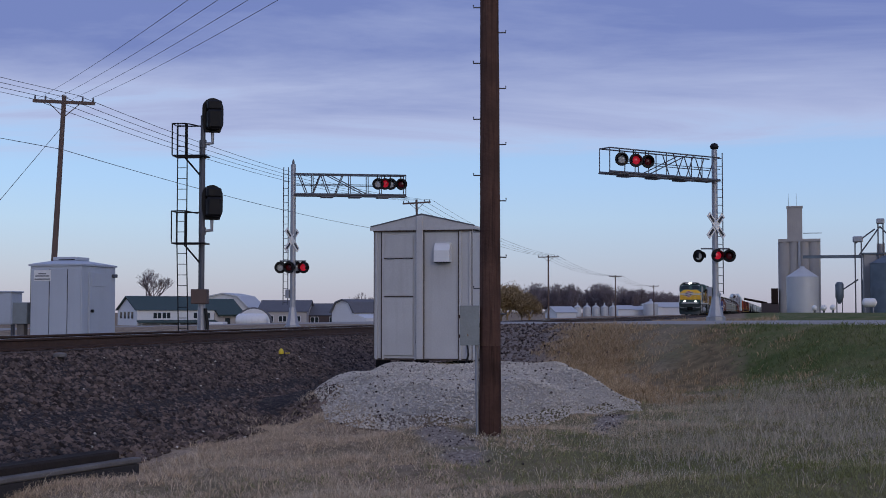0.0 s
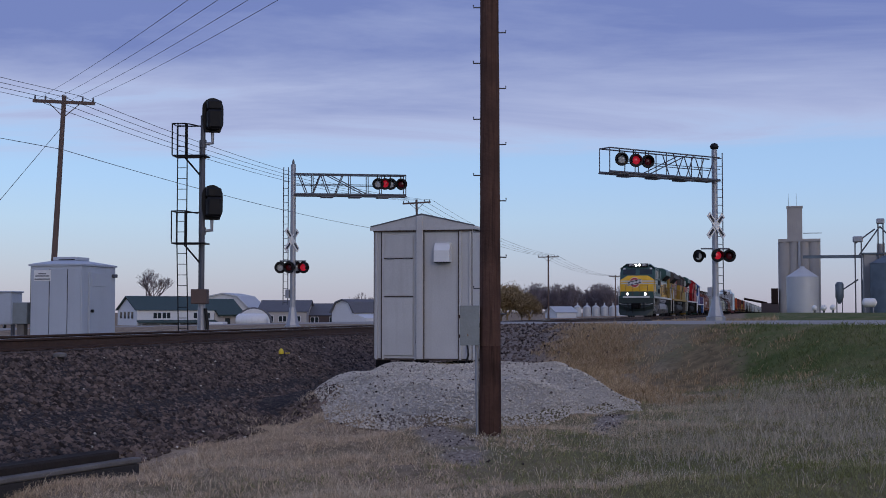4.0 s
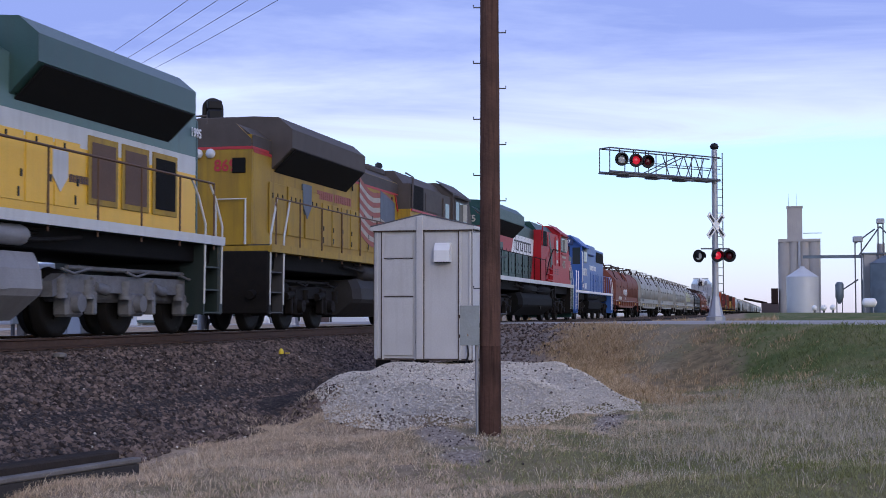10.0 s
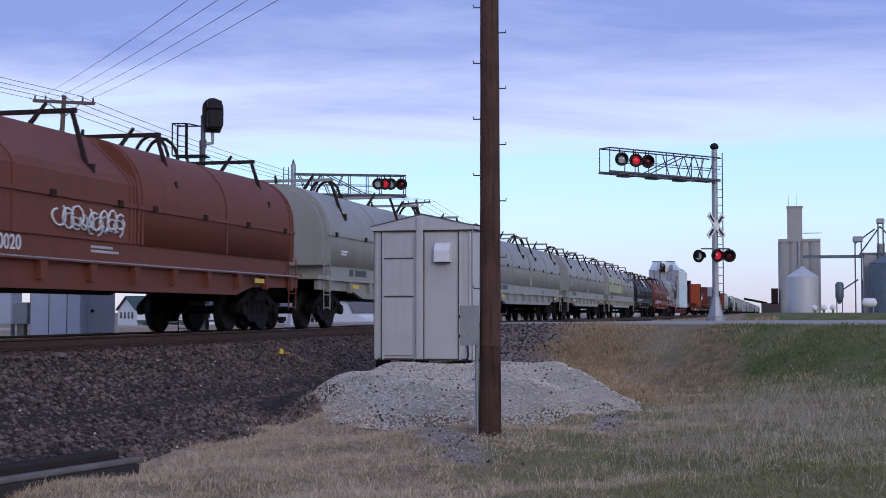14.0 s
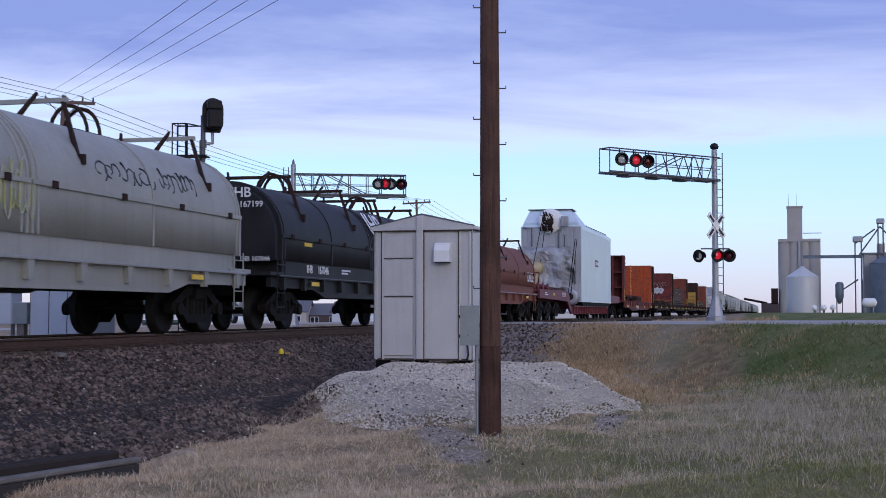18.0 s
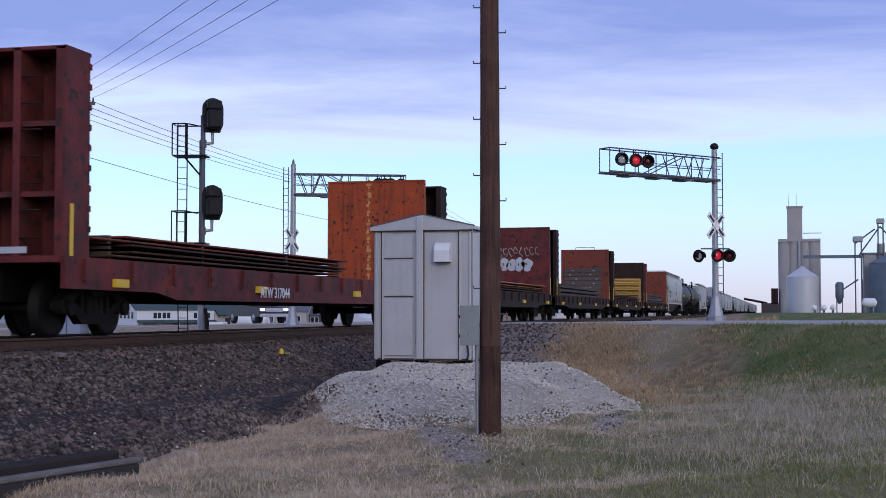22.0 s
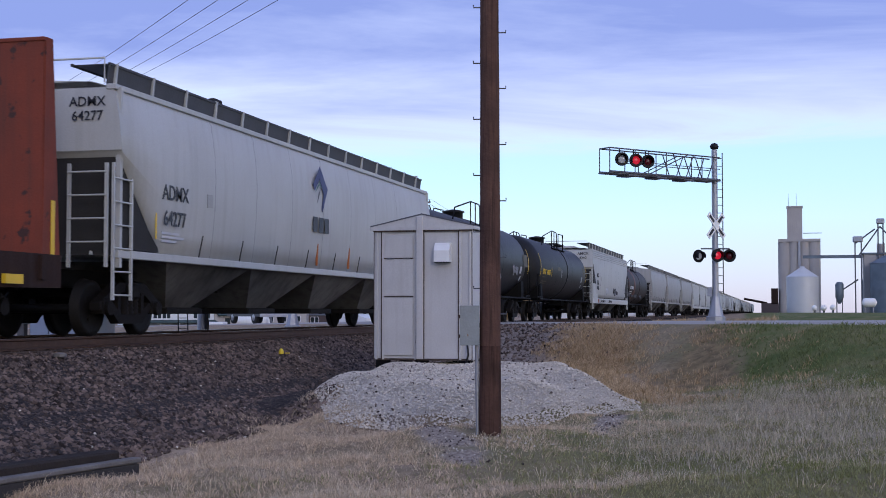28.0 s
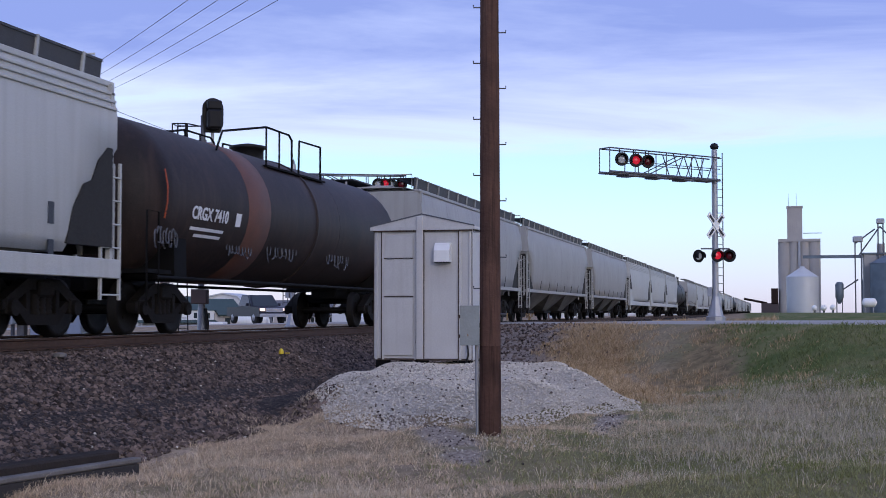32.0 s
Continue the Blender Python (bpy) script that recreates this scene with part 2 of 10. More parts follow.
M_MARK_NAVY = mat("navy_marking", (0.022, 0.03, 0.13), 0.5, amount=0.3)
M_MARK_R = mat("red_marking", (0.42, 0.03, 0.04), 0.5, amount=0.3)
M_SPRAY = mat("pale_spray_paint", (0.5, 0.52, 0.55), 0.6, amount=0.4)
M_GALV = mat("galvanised_steel", (0.36, 0.37, 0.40), 0.45, metal=0.5, other=(0.26, 0.27, 0.30), scale=4, amount=0.5)
M_GALV_DK = mat("dull_grey_steel", (0.115, 0.12, 0.14), 0.55, metal=0.3, other=(0.07, 0.07, 0.08), amount=0.5)
M_SIGNAL = mat("black_signal_paint", (0.010, 0.010, 0.012), 0.5, amount=0.3, spec=0.2)
M_HOUSE = mat("grey_white_steel_panel", (0.54, 0.535, 0.53), 0.5, other=(0.42, 0.41, 0.405), scale=1.6, amount=0.55, streak=0.22, streak_col=(0.28, 0.26, 0.24), streak_size=9.0, bump=0.06)
M_JOINT = mat("grimy_rust_joint", (0.05, 0.04, 0.036), 0.8, other=(0.12, 0.09, 0.07), scale=9, amount=0.8, spec=0.15)
M_CABINET = mat("aluminium_cabinet_paint", (0.46, 0.50, 0.56), 0.5, other=(0.38, 0.42, 0.48), scale=1.5, amount=0.4, streak=0.2, streak_col=(0.28, 0.29, 0.32), bump=0.06)
M_METER = mat("grey_green_box_paint", (0.24, 0.27, 0.28), 0.5, other=(0.17, 0.18, 0.18), scale=6, amount=0.6, flake=(0.18, 0.10, 0.05), flake_at=0.68)
M_POLE = mat("creosoted_pole_wood", (0.125, 0.068, 0.052), 0.8, other=(0.06, 0.036, 0.03), scale=3, amount=0.8, streak=0.85, streak_col=(0.03, 0.019, 0.016), streak_size=34.0, bump=0.5, grain=25, spec=0.1)
M_POLE_FAR = mat("grey_brown_pole_wood", (0.14, 0.095, 0.08), 0.8, other=(0.08, 0.06, 0.055), streak=0.4)
M_WIRE = mat("dark_wire", (0.06, 0.06, 0.07), 0.6, amount=0.2, bump=0)
M_TIE = mat("old_tie_wood", (0.075, 0.055, 0.045), 0.85, other=(0.04, 0.03, 0.026), amount=0.8, rand=0.3, bump=0.5, spec=0.15)
M_TIMBER = mat("grey_timber", (0.20, 0.185, 0.17), 0.85, other=(0.11, 0.10, 0.092), amount=0.8, streak=0.3, bump=0.5, spec=0.15)
M_RAIL = mat("rust_brown_rail", (0.085, 0.05, 0.036), 0.7, other=(0.05, 0.033, 0.027), scale=8, amount=0.7, spec=0.2)
M_RAILTOP = mat("polished_rail_head", (0.42, 0.41, 0.42), 0.28, metal=0.9, amount=0.3, bump=0.03)
M_STONE = mat("loose_ballast_stone", (0.135, 0.099, 0.082), 0.9, other=(0.052, 0.041, 0.038), scale=1.2, amount=0.7, island=0.8, bump=0.3, grain=30, spec=0.2)
M_GRAVEL = mat("pale_limestone_gravel", (0.58, 0.525, 0.445), 0.95, other=(0.49, 0.44, 0.37), scale=1.2, amount=0.6, island=0.2, bump=0.4, grain=50, spec=0.1)
M_ROAD = mat("worn_pale_asphalt", (0.40, 0.375, 0.35), 0.95, other=(0.31, 0.29, 0.27), scale=0.6, amount=0.5, bump=0.3, spec=0.03)
M_DRY = mat("dry_grass", (0.62, 0.485, 0.34), 0.9, other=(0.48, 0.365, 0.25), scale=0.7, amount=0.7, island=0.4, bump=0, spec=0.1)
M_GOLD = mat("golden_dry_grass", (0.50, 0.365, 0.215), 0.9, other=(0.36, 0.255, 0.15), scale=0.5, amount=0.8, island=0.4, bump=0, spec=0.1)
M_LUSH = mat("green_grass", (0.20, 0.215, 0.075), 0.85, other=(0.38, 0.33, 0.19), scale=0.6, amount=0.8, island=0.45, bump=0, spec=0.1)
M_MAUVE = mat("grey_seed_heads", (0.46, 0.40, 0.31), 0.9, other=(0.34, 0.31, 0.20), scale=0.6, amount=0.6, island=0.35, bump=0, spec=0.1)
M_STRAW = mat("bleached_straw", (0.62, 0.52, 0.38), 0.85, other=(0.48, 0.38, 0.26), scale=0.6, amount=0.5, island=0.35, bump=0, spec=0.1)
M_BANK = mat("bright_bank_grass", (0.135, 0.165, 0.06), 0.85, other=(0.28, 0.265, 0.125), scale=0.35, amount=0.8, island=0.4, bump=0, spec=0.1)
M_LEAF_TAN = mat("tan_dead_leaves", (0.27, 0.185, 0.085), 0.9, other=(0.19, 0.13, 0.065), scale=2, amount=0.6, island=0.4)
# bark lightened for far trees; distance haze is put into its colour
M_FAR_BARK = mat("hazed_far_branches", (0.20, 0.165, 0.175), 0.9, amount=0.4, island=0.3)
M_CONCRETE = mat("grey_concrete", (0.42, 0.395, 0.375), 0.85, other=(0.31, 0.295, 0.285), scale=0.12, amount=0.6, streak=0.3, streak_col=(0.18, 0.18, 0.19))
M_BIN = mat("corrugated_galvanised_bin", (0.52, 0.53, 0.54), 0.5, metal=0.15, other=(0.46, 0.47, 0.48), scale=0.3, amount=0.5)
M_BIN_DK = mat("dark_steel_bin", (0.15, 0.19, 0.23), 0.55, metal=0.3, other=(0.07, 0.09, 0.11), scale=0.3, amount=0.5)
M_SIDING = mat("white_house_siding", (0.70, 0.71, 0.72), 0.7, amount=0.15)
M_SIDING_TAN = mat("tan_house_siding", (0.45, 0.42, 0.40), 0.7, amount=0.2)
M_ROOF_GREEN = mat("dark_green_roof", (0.035, 0.065, 0.062), 0.7, amount=0.3)
M_ROOF_GREY = mat("grey_shingle_roof", (0.13, 0.13, 0.145), 0.8, amount=0.4)
M_BRICK_DK = mat("dark_house_wall", (0.10, 0.075, 0.075), 0.8, amount=0.4)
M_CAR = mat("dark_blue_grey_car_paint", (0.028, 0.03, 0.045), 0.4, spec=0.3, amount=0.2, bump=0)
M_TYRE = mat("black_tyre", (0.018, 0.018, 0.019), 0.8, amount=0.3)
M_HUB = mat("silver_hub", (0.4, 0.4, 0.42), 0.35, metal=0.8, amount=0.2)
M_SILVER = mat("bare_aluminium", (0.62, 0.62, 0.64), 0.35, metal=0.6, amount=0.3)
M_YELTOY = mat("yellow_plastic", (0.85, 0.62, 0.04), 0.4, amount=0.2)
M_EARTH = None


def glass(name, tint, rough=0.06):
    m = bpy.data.materials.new(name)
    m.use_nodes = True
    b = m.node_tree.nodes["Principled BSDF"]
    b.inputs["Base Color"].default_value = (*tint, 1)
    b.inputs["Roughness"].default_value = rough
    b.inputs["Specular IOR Level"].default_value = 0.35
    return m


def glow(name, col, strength):
    m = bpy.data.materials.new(name)
    m.use_nodes = True
    b = m.node_tree.nodes["Principled BSDF"]
    b.inputs["Base Color"].default_value = (*col, 1)
    b.inputs["Roughness"].default_value = 0.25
    b.inputs["Emission Color"].default_value = (*col, 1)
    b.inputs["Emission Strength"].default_value = strength
    return m


M_GLASS = glass("dark_window_glass", (0.03, 0.04, 0.045))
M_LENS_OFF = glass("clear_lens", (0.55, 0.58, 0.62), 0.15)
M_LENS_RED = glow("red_flasher_lens", (0.45, 0.012, 0.03), 0.55)
M_LENS_DIM = glass("dark_red_lens", (0.10, 0.006, 0.012), 0.2)
M_HEADLIGHT = glow("lit_headlight", (1.0, 0.92, 0.90), 14.0)
M_CARLAMP = glow("lit_car_lamp", (1.0, 0.75, 0.65), 0.7)


# ---- mesh helpers ----
class Mesh:
    """Gathers vertices and faces for one mesh."""

    def __init__(self):
        self.v, self.f, self.s = [], [], []

    def add(self, verts, faces, smooth=False):
        o = len(self.v)
        self.v += [tuple(p) for p in verts]
        self.f += [tuple(i + o for i in q) for q in faces]
        self.s += [smooth] * len(faces)
        return self

    def box(self, x0, x1, y0, y1, z0, z1, c=0.0):
        x0, x1 = min(x0, x1), max(x0, x1); y0, y1 = min(y0, y1), max(y0, y1); z0, z1 = min(z0, z1), max(z0, z1)
        if c <= 0:
            v = [(x, y, z) for x in (x0, x1) for y in (y0, y1) for z in (z0, z1)]
            return self.add(v, [(0, 1, 3, 2), (4, 6, 7, 5), (0, 4, 5, 1), (2, 3, 7, 6), (0, 2, 6, 4), (1, 5, 7, 3)])
        c = min(c, (x1 - x0) * 0.45, (y1 - y0) * 0.45, (z1 - z0) * 0.45)
        v, idx = [], {}
        for i, x in enumerate((x0, x1)):
            for j, y in enumerate((y0, y1)):
                for k, z in enumerate((z0, z1)):
                    sx, sy, sz = c * (1 - 2 * i), c * (1 - 2 * j), c * (1 - 2 * k)
                    idx[i, j, k] = len(v)
                    v += [(x, y + sy, z + sz), (x + sx, y, z + sz), (x + sx, y + sy, z)]
        g = lambda i, j, k, a: idx[i, j, k] + a
        f = []
        for e in (0, 1):
            f += [(g(e, 0, 0, 0), g(e, 0, 1, 0), g(e, 1, 1, 0), g(e, 1, 0, 0)), (g(0, e, 0, 1), g(1, e, 0, 1), g(1, e, 1, 1), g(0, e, 1, 1)),
                  (g(0, 0, e, 2), g(0, 1, e, 2), g(1, 1, e, 2), g(1, 0, e, 2))]
        for p in (0, 1):
            for q in (0, 1):
                f += [(g(p, q, 0, 0), g(p, q, 1, 0), g(p, q, 1, 1), g(p, q, 0, 1)), (g(p, 0, q, 0), g(p, 1, q, 0), g(p, 1, q, 2), g(p, 0, q, 2)),
                      (g(0, p, q, 1), g(1, p, q, 1), g(1, p, q, 2), g(0, p, q, 2))]
                for r in (0, 1):
                    f.append((g(p, q, r, 0), g(p, q, r, 1), g(p, q, r, 2)))
        return self.add(v, f)

    def prism(self, pts, lo, hi, plane="yz", smooth=False):
        """An outline in a plane, drawn out along the third axis from lo to hi. smooth rounds the sides."""
        n = len(pts)
        at = {"yz": lambda p, h: (h, p[0], p[1]), "xz": lambda p, h: (p[0], h, p[1]), "xy": lambda p, h: (p[0], p[1], h)}[plane]
        v = [at(p, lo) for p in pts] + [at(p, hi) for p in pts]
        self.add(v, [(i, (i + 1) % n, n + (i + 1) % n, n + i) for i in range(n)], smooth)
        return self.add(v, [tuple(range(n))[::-1], tuple(range(n, 2 * n))])

    def loft(self, rings, smooth=False, caps=True, closed=True):
        n = len(rings[0])
        v = [p for r in rings for p in r]
        m = n if closed else n - 1
        self.add(v, [(k * n + i, k * n + (i + 1) % n, (k + 1) * n + (i + 1) % n, (k + 1) * n + i) for k in range(len(rings) - 1) for i in range(m)], smooth)
        if caps:
            self.add(rings[0] + rings[-1], [tuple(range(n))[::-1], tuple(range(n, 2 * n))])
        return self

    def cyl(self, p0, p1, r0, r1=None, n=12, smooth=True, caps=True):
        r1 = r0 if r1 is None else r1
        p0, p1 = Vector(p0), Vector(p1)
        d = (p1 - p0).normalized()
        u = d.orthogonal().normalized()
        w = d.cross(u)
        ring = lambda p, r: [tuple(p + u * (r * math.cos(2 * math.pi * i / n)) + w * (r * math.sin(2 * math.pi * i / n))) for i in range(n)]
        return self.loft([ring(p0, r0), ring(p1, r1)], smooth, caps)

    def tube(self, pts, r, n=6):
        """One bent pipe through the points."""
        P = [Vector(p) for p in pts]
        rings, u = [], None
        for i, p in enumerate(P):
            d = (P[min(i + 1, len(P) - 1)] - P[max(i - 1, 0)])
            d = d.normalized() if d.length > 1e-9 else Vector((0, 0, 1))
            u = (u - d * u.dot(d)) if u is not None else d.orthogonal()
            u = u.normalized() if u.length > 1e-6 else d.orthogonal().normalized()
            w = d.cross(u)
            rings.append([tuple(p + u * (r * math.cos(2 * math.pi * k / n)) + w * (r * math.sin(2 * math.pi * k / n))) for k in range(n)])
        return self.loft(rings, True)

    def lathe(self, prof, centre=(0, 0, 0), axis="z", n=16, smooth=True):
        """A profile of (radius, height) turned round an axis."""
        at = {"z": lambda a, b, h: (a, b, h), "x": lambda a, b, h: (h, a, b), "y": lambda a, b, h: (a, h, b)}[axis]
        rings = [[tuple(c + q for c, q in zip(centre, at(r * math.cos(2 * math.pi * i / n), r * math.sin(2 * math.pi * i / n), h))) for i in range(n)] for r, h in prof]
        return self.loft(rings, smooth)

    def data(self, name, material):
        me = bpy.data.meshes.new(name)
        me.from_pydata(self.v, [], self.f)
        me.polygons.foreach_set("use_smooth", self.s)
        bm = bmesh.new(); bm.from_mesh(me)
        bmesh.ops.recalc_face_normals(bm, faces=bm.faces)
        bm.to_mesh(me); bm.free()
        me.materials.append(material)
        me.update()
        return me


def part(name, m, material, parent=None, label="", at=None):
    me = m.data(name, material) if isinstance(m, Mesh) else m
    ob = new(name, me)
    if parent:
        ob.parent = parent
    if at is not None:
        ob.matrix_basis = at
    return tagged(ob, label)


def thing(name, label, category, at=None, group="", kind=""):
    ob = new(name)
    ob.empty_display_size = 0.2
    if at is not None:
        ob.matrix_basis = at
    return tagged(ob, label, category, group, kind)


def solid(name, m, material, label, category="", kind="", at=None, group=""):
    return tagged(part(name, m, material, None, "", at), label, category, group, kind)


_words = {}


def lettering(name, text, size, material, parent, at, bold=1.0):
    """A word in the built-in font as a thin mesh; it reads along its own x, upright along its own y."""
    if (text, size) not in _words:
        cu = bpy.data.curves.new("word", "FONT")
        cu.body, cu.size, cu.extrude, cu.offset = text, size, 0.004, 0.022 * size * bold
        cu.align_x, cu.align_y, cu.resolution_u = "CENTER", "CENTER", 3
        ob = bpy.data.objects.new("word", cu)
        _words[text, size] = bpy.data.meshes.new_from_object(ob)
        bpy.data.objects.remove(ob); bpy.data.curves.remove(cu)
    me = _words[text, size].copy()
    me.materials.clear(); me.materials.append(material)
    return part(name, me, None, parent, "", at)


def side_at(x, y, z):
    """Upright on a side that faces -y."""
    return pose(x, y, z, 90, 0, 0)


def front_at(x, y, z, tilt=0):
    """Upright on an end that faces -x."""
    return pose(x, y, z, 90 - tilt, 0, -90)


# ---- ground ----
ROAD_C, ROAD_D = (55.0, 11.62), (0.726, 0.688)


def road_coords(x, y):
    dx, dy = x - ROAD_C[0], y - ROAD_C[1]
    return dx * ROAD_D[0] + dy * ROAD_D[1], dx * ROAD_D[1] - dy * ROAD_D[0]


def road_z(u):
    """Height of the road along its length; u is 0 at the track, negative on the near side."""
    return np.interp(u, [-120, -30, -22, -12, -6, 0, 8, 20, 45, 120, 300], [0.15, 0.15, 0.13, 0.06, -0.02, -0.02, -0.06, -0.22, -0.6, -1.6, -2.6])


def smooth_step(a, b, t):
    t = np.clip((t - a) / (b - a), 0, 1)
    return t * t * (3 - 2 * t)


def blob(x, y, cx, cy, rx, ry, turn=0.0):
    """A soft round patch: 1 in its middle, fading out past its radii."""
    c, q = math.cos(radians(turn)), math.sin(radians(turn))
    dx, dy = np.asarray(x, float) - cx, np.asarray(y, float) - cy
    return np.exp(-((dx * c + dy * q) / rx) ** 2 - ((-dx * q + dy * c) / ry) ** 2)


def worn_soil(x, y):
    """Stony bare soil below the pad's edge, round the pole's foot and at the ditch's bottom."""
    edge = np.maximum.reduce([blob(x, y, 17.2, 4.75, 1.6, 0.3, 27), blob(x, y, 15.0, 3.65, 1.2, 0.26, 34), 0.85 * blob(x, y, 13.9, 3.2, 0.6, 0.28, 20), blob(x, y, 18.8, 2.2, 2.2, 0.22, 3)])
    return edge


def dirt(x, y):
    return np.maximum(blob(x, y, 32.0, 1.9, 4.6, 1.15, -4), 0.8 * blob(x, y, 36.5, 1.6, 2.5, 0.8))


def stony(x, y):
    """Grey stony ground between the track bed and the ditch."""
    return np.maximum(blob(x, y, 41.0, 7.6, 4.5, 1.5), blob(x, y, 33.0, 7.6, 6.5, 1.5))


def gold(x, y):
    return np.maximum(blob(x, y, 36.5, 4.9, 4.5, 1.25, 8), blob(x, y, 28.0, 3.35, 5.0, 0.9, 13))


def green_bank(x, y):
    return smooth_step(1.5, 0.3, y - 0.35 * np.sin(x * 0.9) - 0.02 * (x - 30)) * smooth_step(23, 27, x)


def fresh(x, y):
    """Greener tufts in the foreground."""
    return np.maximum.reduce([blob(x, y, 13.2, -0.45, 1.5, 0.8), blob(x, y, 12.7, 2.2, 1.3, 0.6, -20), blob(x, y, 11.6, 0.6, 1.4, 0.8), 0.6 * blob(x, y, 15.5, -1.6, 2.0, 0.8)])


def seedy(x, y):
    return np.maximum(blob(x, y, 20.5, -0.6, 5.0, 1.5, 4), 0.7 * blob(x, y, 16.0, 0.8, 2.5, 0.9))


def pad_d(x, y):
    """1 at the rim of the gravel pad, 0 at its middle."""
    dx, dy = (x - 22.2) / 5.2, (y - 4.95) / 2.5
    a = np.arctan2(dy, dx)
    return np.hypot(dx, dy) / (1 + 0.06 * np.sin(a * 3 + 1) + 0.04 * np.sin(a * 7))


def ground_z(x, y):
    x, y = np.asarray(x, float), np.asarray(y, float)
    base = -1.14 + 0.05 * np.sin(x * 0.7 + 1.3) * np.sin(y * 0.9) + 0.03 * np.sin(x * 2.1 + y * 1.7)
    # towards the open fields beyond the road on the near side
    base = base + smooth_step(30, 80, x) * 0.85
    # hollow of the ditch between the pad and the road
    base = base - 0.22 * blob(x, y, 31.5, 2.2, 5.0, 1.8) + 0.10 * blob(x, y, 34.0, 5.0, 4.5, 1.0) + 0.04 * np.sin(x * 3.1 + y) * np.sin(y * 3.7 + 0.4 * x)
    # bank at the near right
    base = base + 0.45 * smooth_step(1.5, -3.5, y - 0.02 * (x - 20)) * smooth_step(18, 30, x)
    # gravel pad under the small equipment house
    base = base + 0.54 * smooth_step(1.08, 0.62, pad_d(x, y))
    base = base + 0.15 * smooth_step(2.0, 0.4, np.hypot(x - 15.2, y - 3.15))
    # slope up to the track and down behind it
    bank = np.interp(y, [5.4, 6.4, 8.0, 9.2, 10.0, 10.35, 12.9, 13.3, 14.4, 17, 30, 60, 140], [-9, -1.2, -0.86, -0.5, -0.27, -0.23, -0.23, -0.3, -0.55, -0.6, -0.9, -1.6, -2.7])
    z = np.where(y > 17, bank, np.maximum(base, bank))
    far = smooth_step(150, 500, np.hypot(x, y))
    z = z * (1 - far) + (0.35 * smooth_step(25, 0, y) - 2.2 * smooth_step(0, 25, y) * smooth_step(1.1, 0.5, x / np.maximum(np.hypot(x, y), 1e-3))) * far
    u, w = road_coords(x, y)
    k = smooth_step(9.0, 4.2, np.abs(w))
    return z * (1 - k) + (road_z(u) - 0.05) * k


def stone_bed(name, light, dark, gap, scale):
    """Packed broken stone: each cell a stone of its own tone, crevice shade painted into the gaps, and deep relief."""
    m = bpy.data.materials.new(name)
    m.use_nodes = True
    n, l = m.node_tree.nodes, m.node_tree.links
    b = n["Principled BSDF"]
    b.inputs["Roughness"].default_value = 0.95
    b.inputs["Specular IOR Level"].default_value = 0.2
    tc = n.new("ShaderNodeTexCoord")
    vo = n.new("ShaderNodeTexVoronoi"); vo.inputs["Scale"].default_value = scale
    ed = n.new("ShaderNodeTexVoronoi"); ed.feature = "DISTANCE_TO_EDGE"; ed.inputs["Scale"].default_value = scale
    for t in (vo, ed):
        l.new(tc.outputs["Object"], t.inputs["Vector"])
    sep = n.new("ShaderNodeSeparateColor"); l.new(vo.outputs["Color"], sep.inputs[0])
    a = n.new("ShaderNodeMix"); a.data_type = "RGBA"; a.inputs[6].default_value = (*dark, 1); a.inputs[7].default_value = (*light, 1)
    l.new(sep.outputs[0], a.inputs[0])
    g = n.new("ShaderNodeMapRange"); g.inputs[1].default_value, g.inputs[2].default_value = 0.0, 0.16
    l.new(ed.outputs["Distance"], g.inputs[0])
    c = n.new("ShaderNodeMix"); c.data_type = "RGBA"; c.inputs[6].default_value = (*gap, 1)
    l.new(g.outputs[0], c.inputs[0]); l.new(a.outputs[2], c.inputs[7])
    l.new(c.outputs[2], b.inputs["Base Color"])
    bp = n.new("ShaderNodeBump"); bp.inputs["Strength"].default_value = 1.0; bp.inputs["Distance"].default_value = 0.04
    l.new(ed.outputs["Distance"], bp.inputs["Height"]); l.new(bp.outputs[0], b.inputs["Normal"])
    return m


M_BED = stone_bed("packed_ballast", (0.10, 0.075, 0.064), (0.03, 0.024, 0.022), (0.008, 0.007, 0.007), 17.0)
M_PADBED = stone_bed("packed_limestone", (0.58, 0.53, 0.455), (0.50, 0.45, 0.385), (0.42, 0.375, 0.32), 46.0)


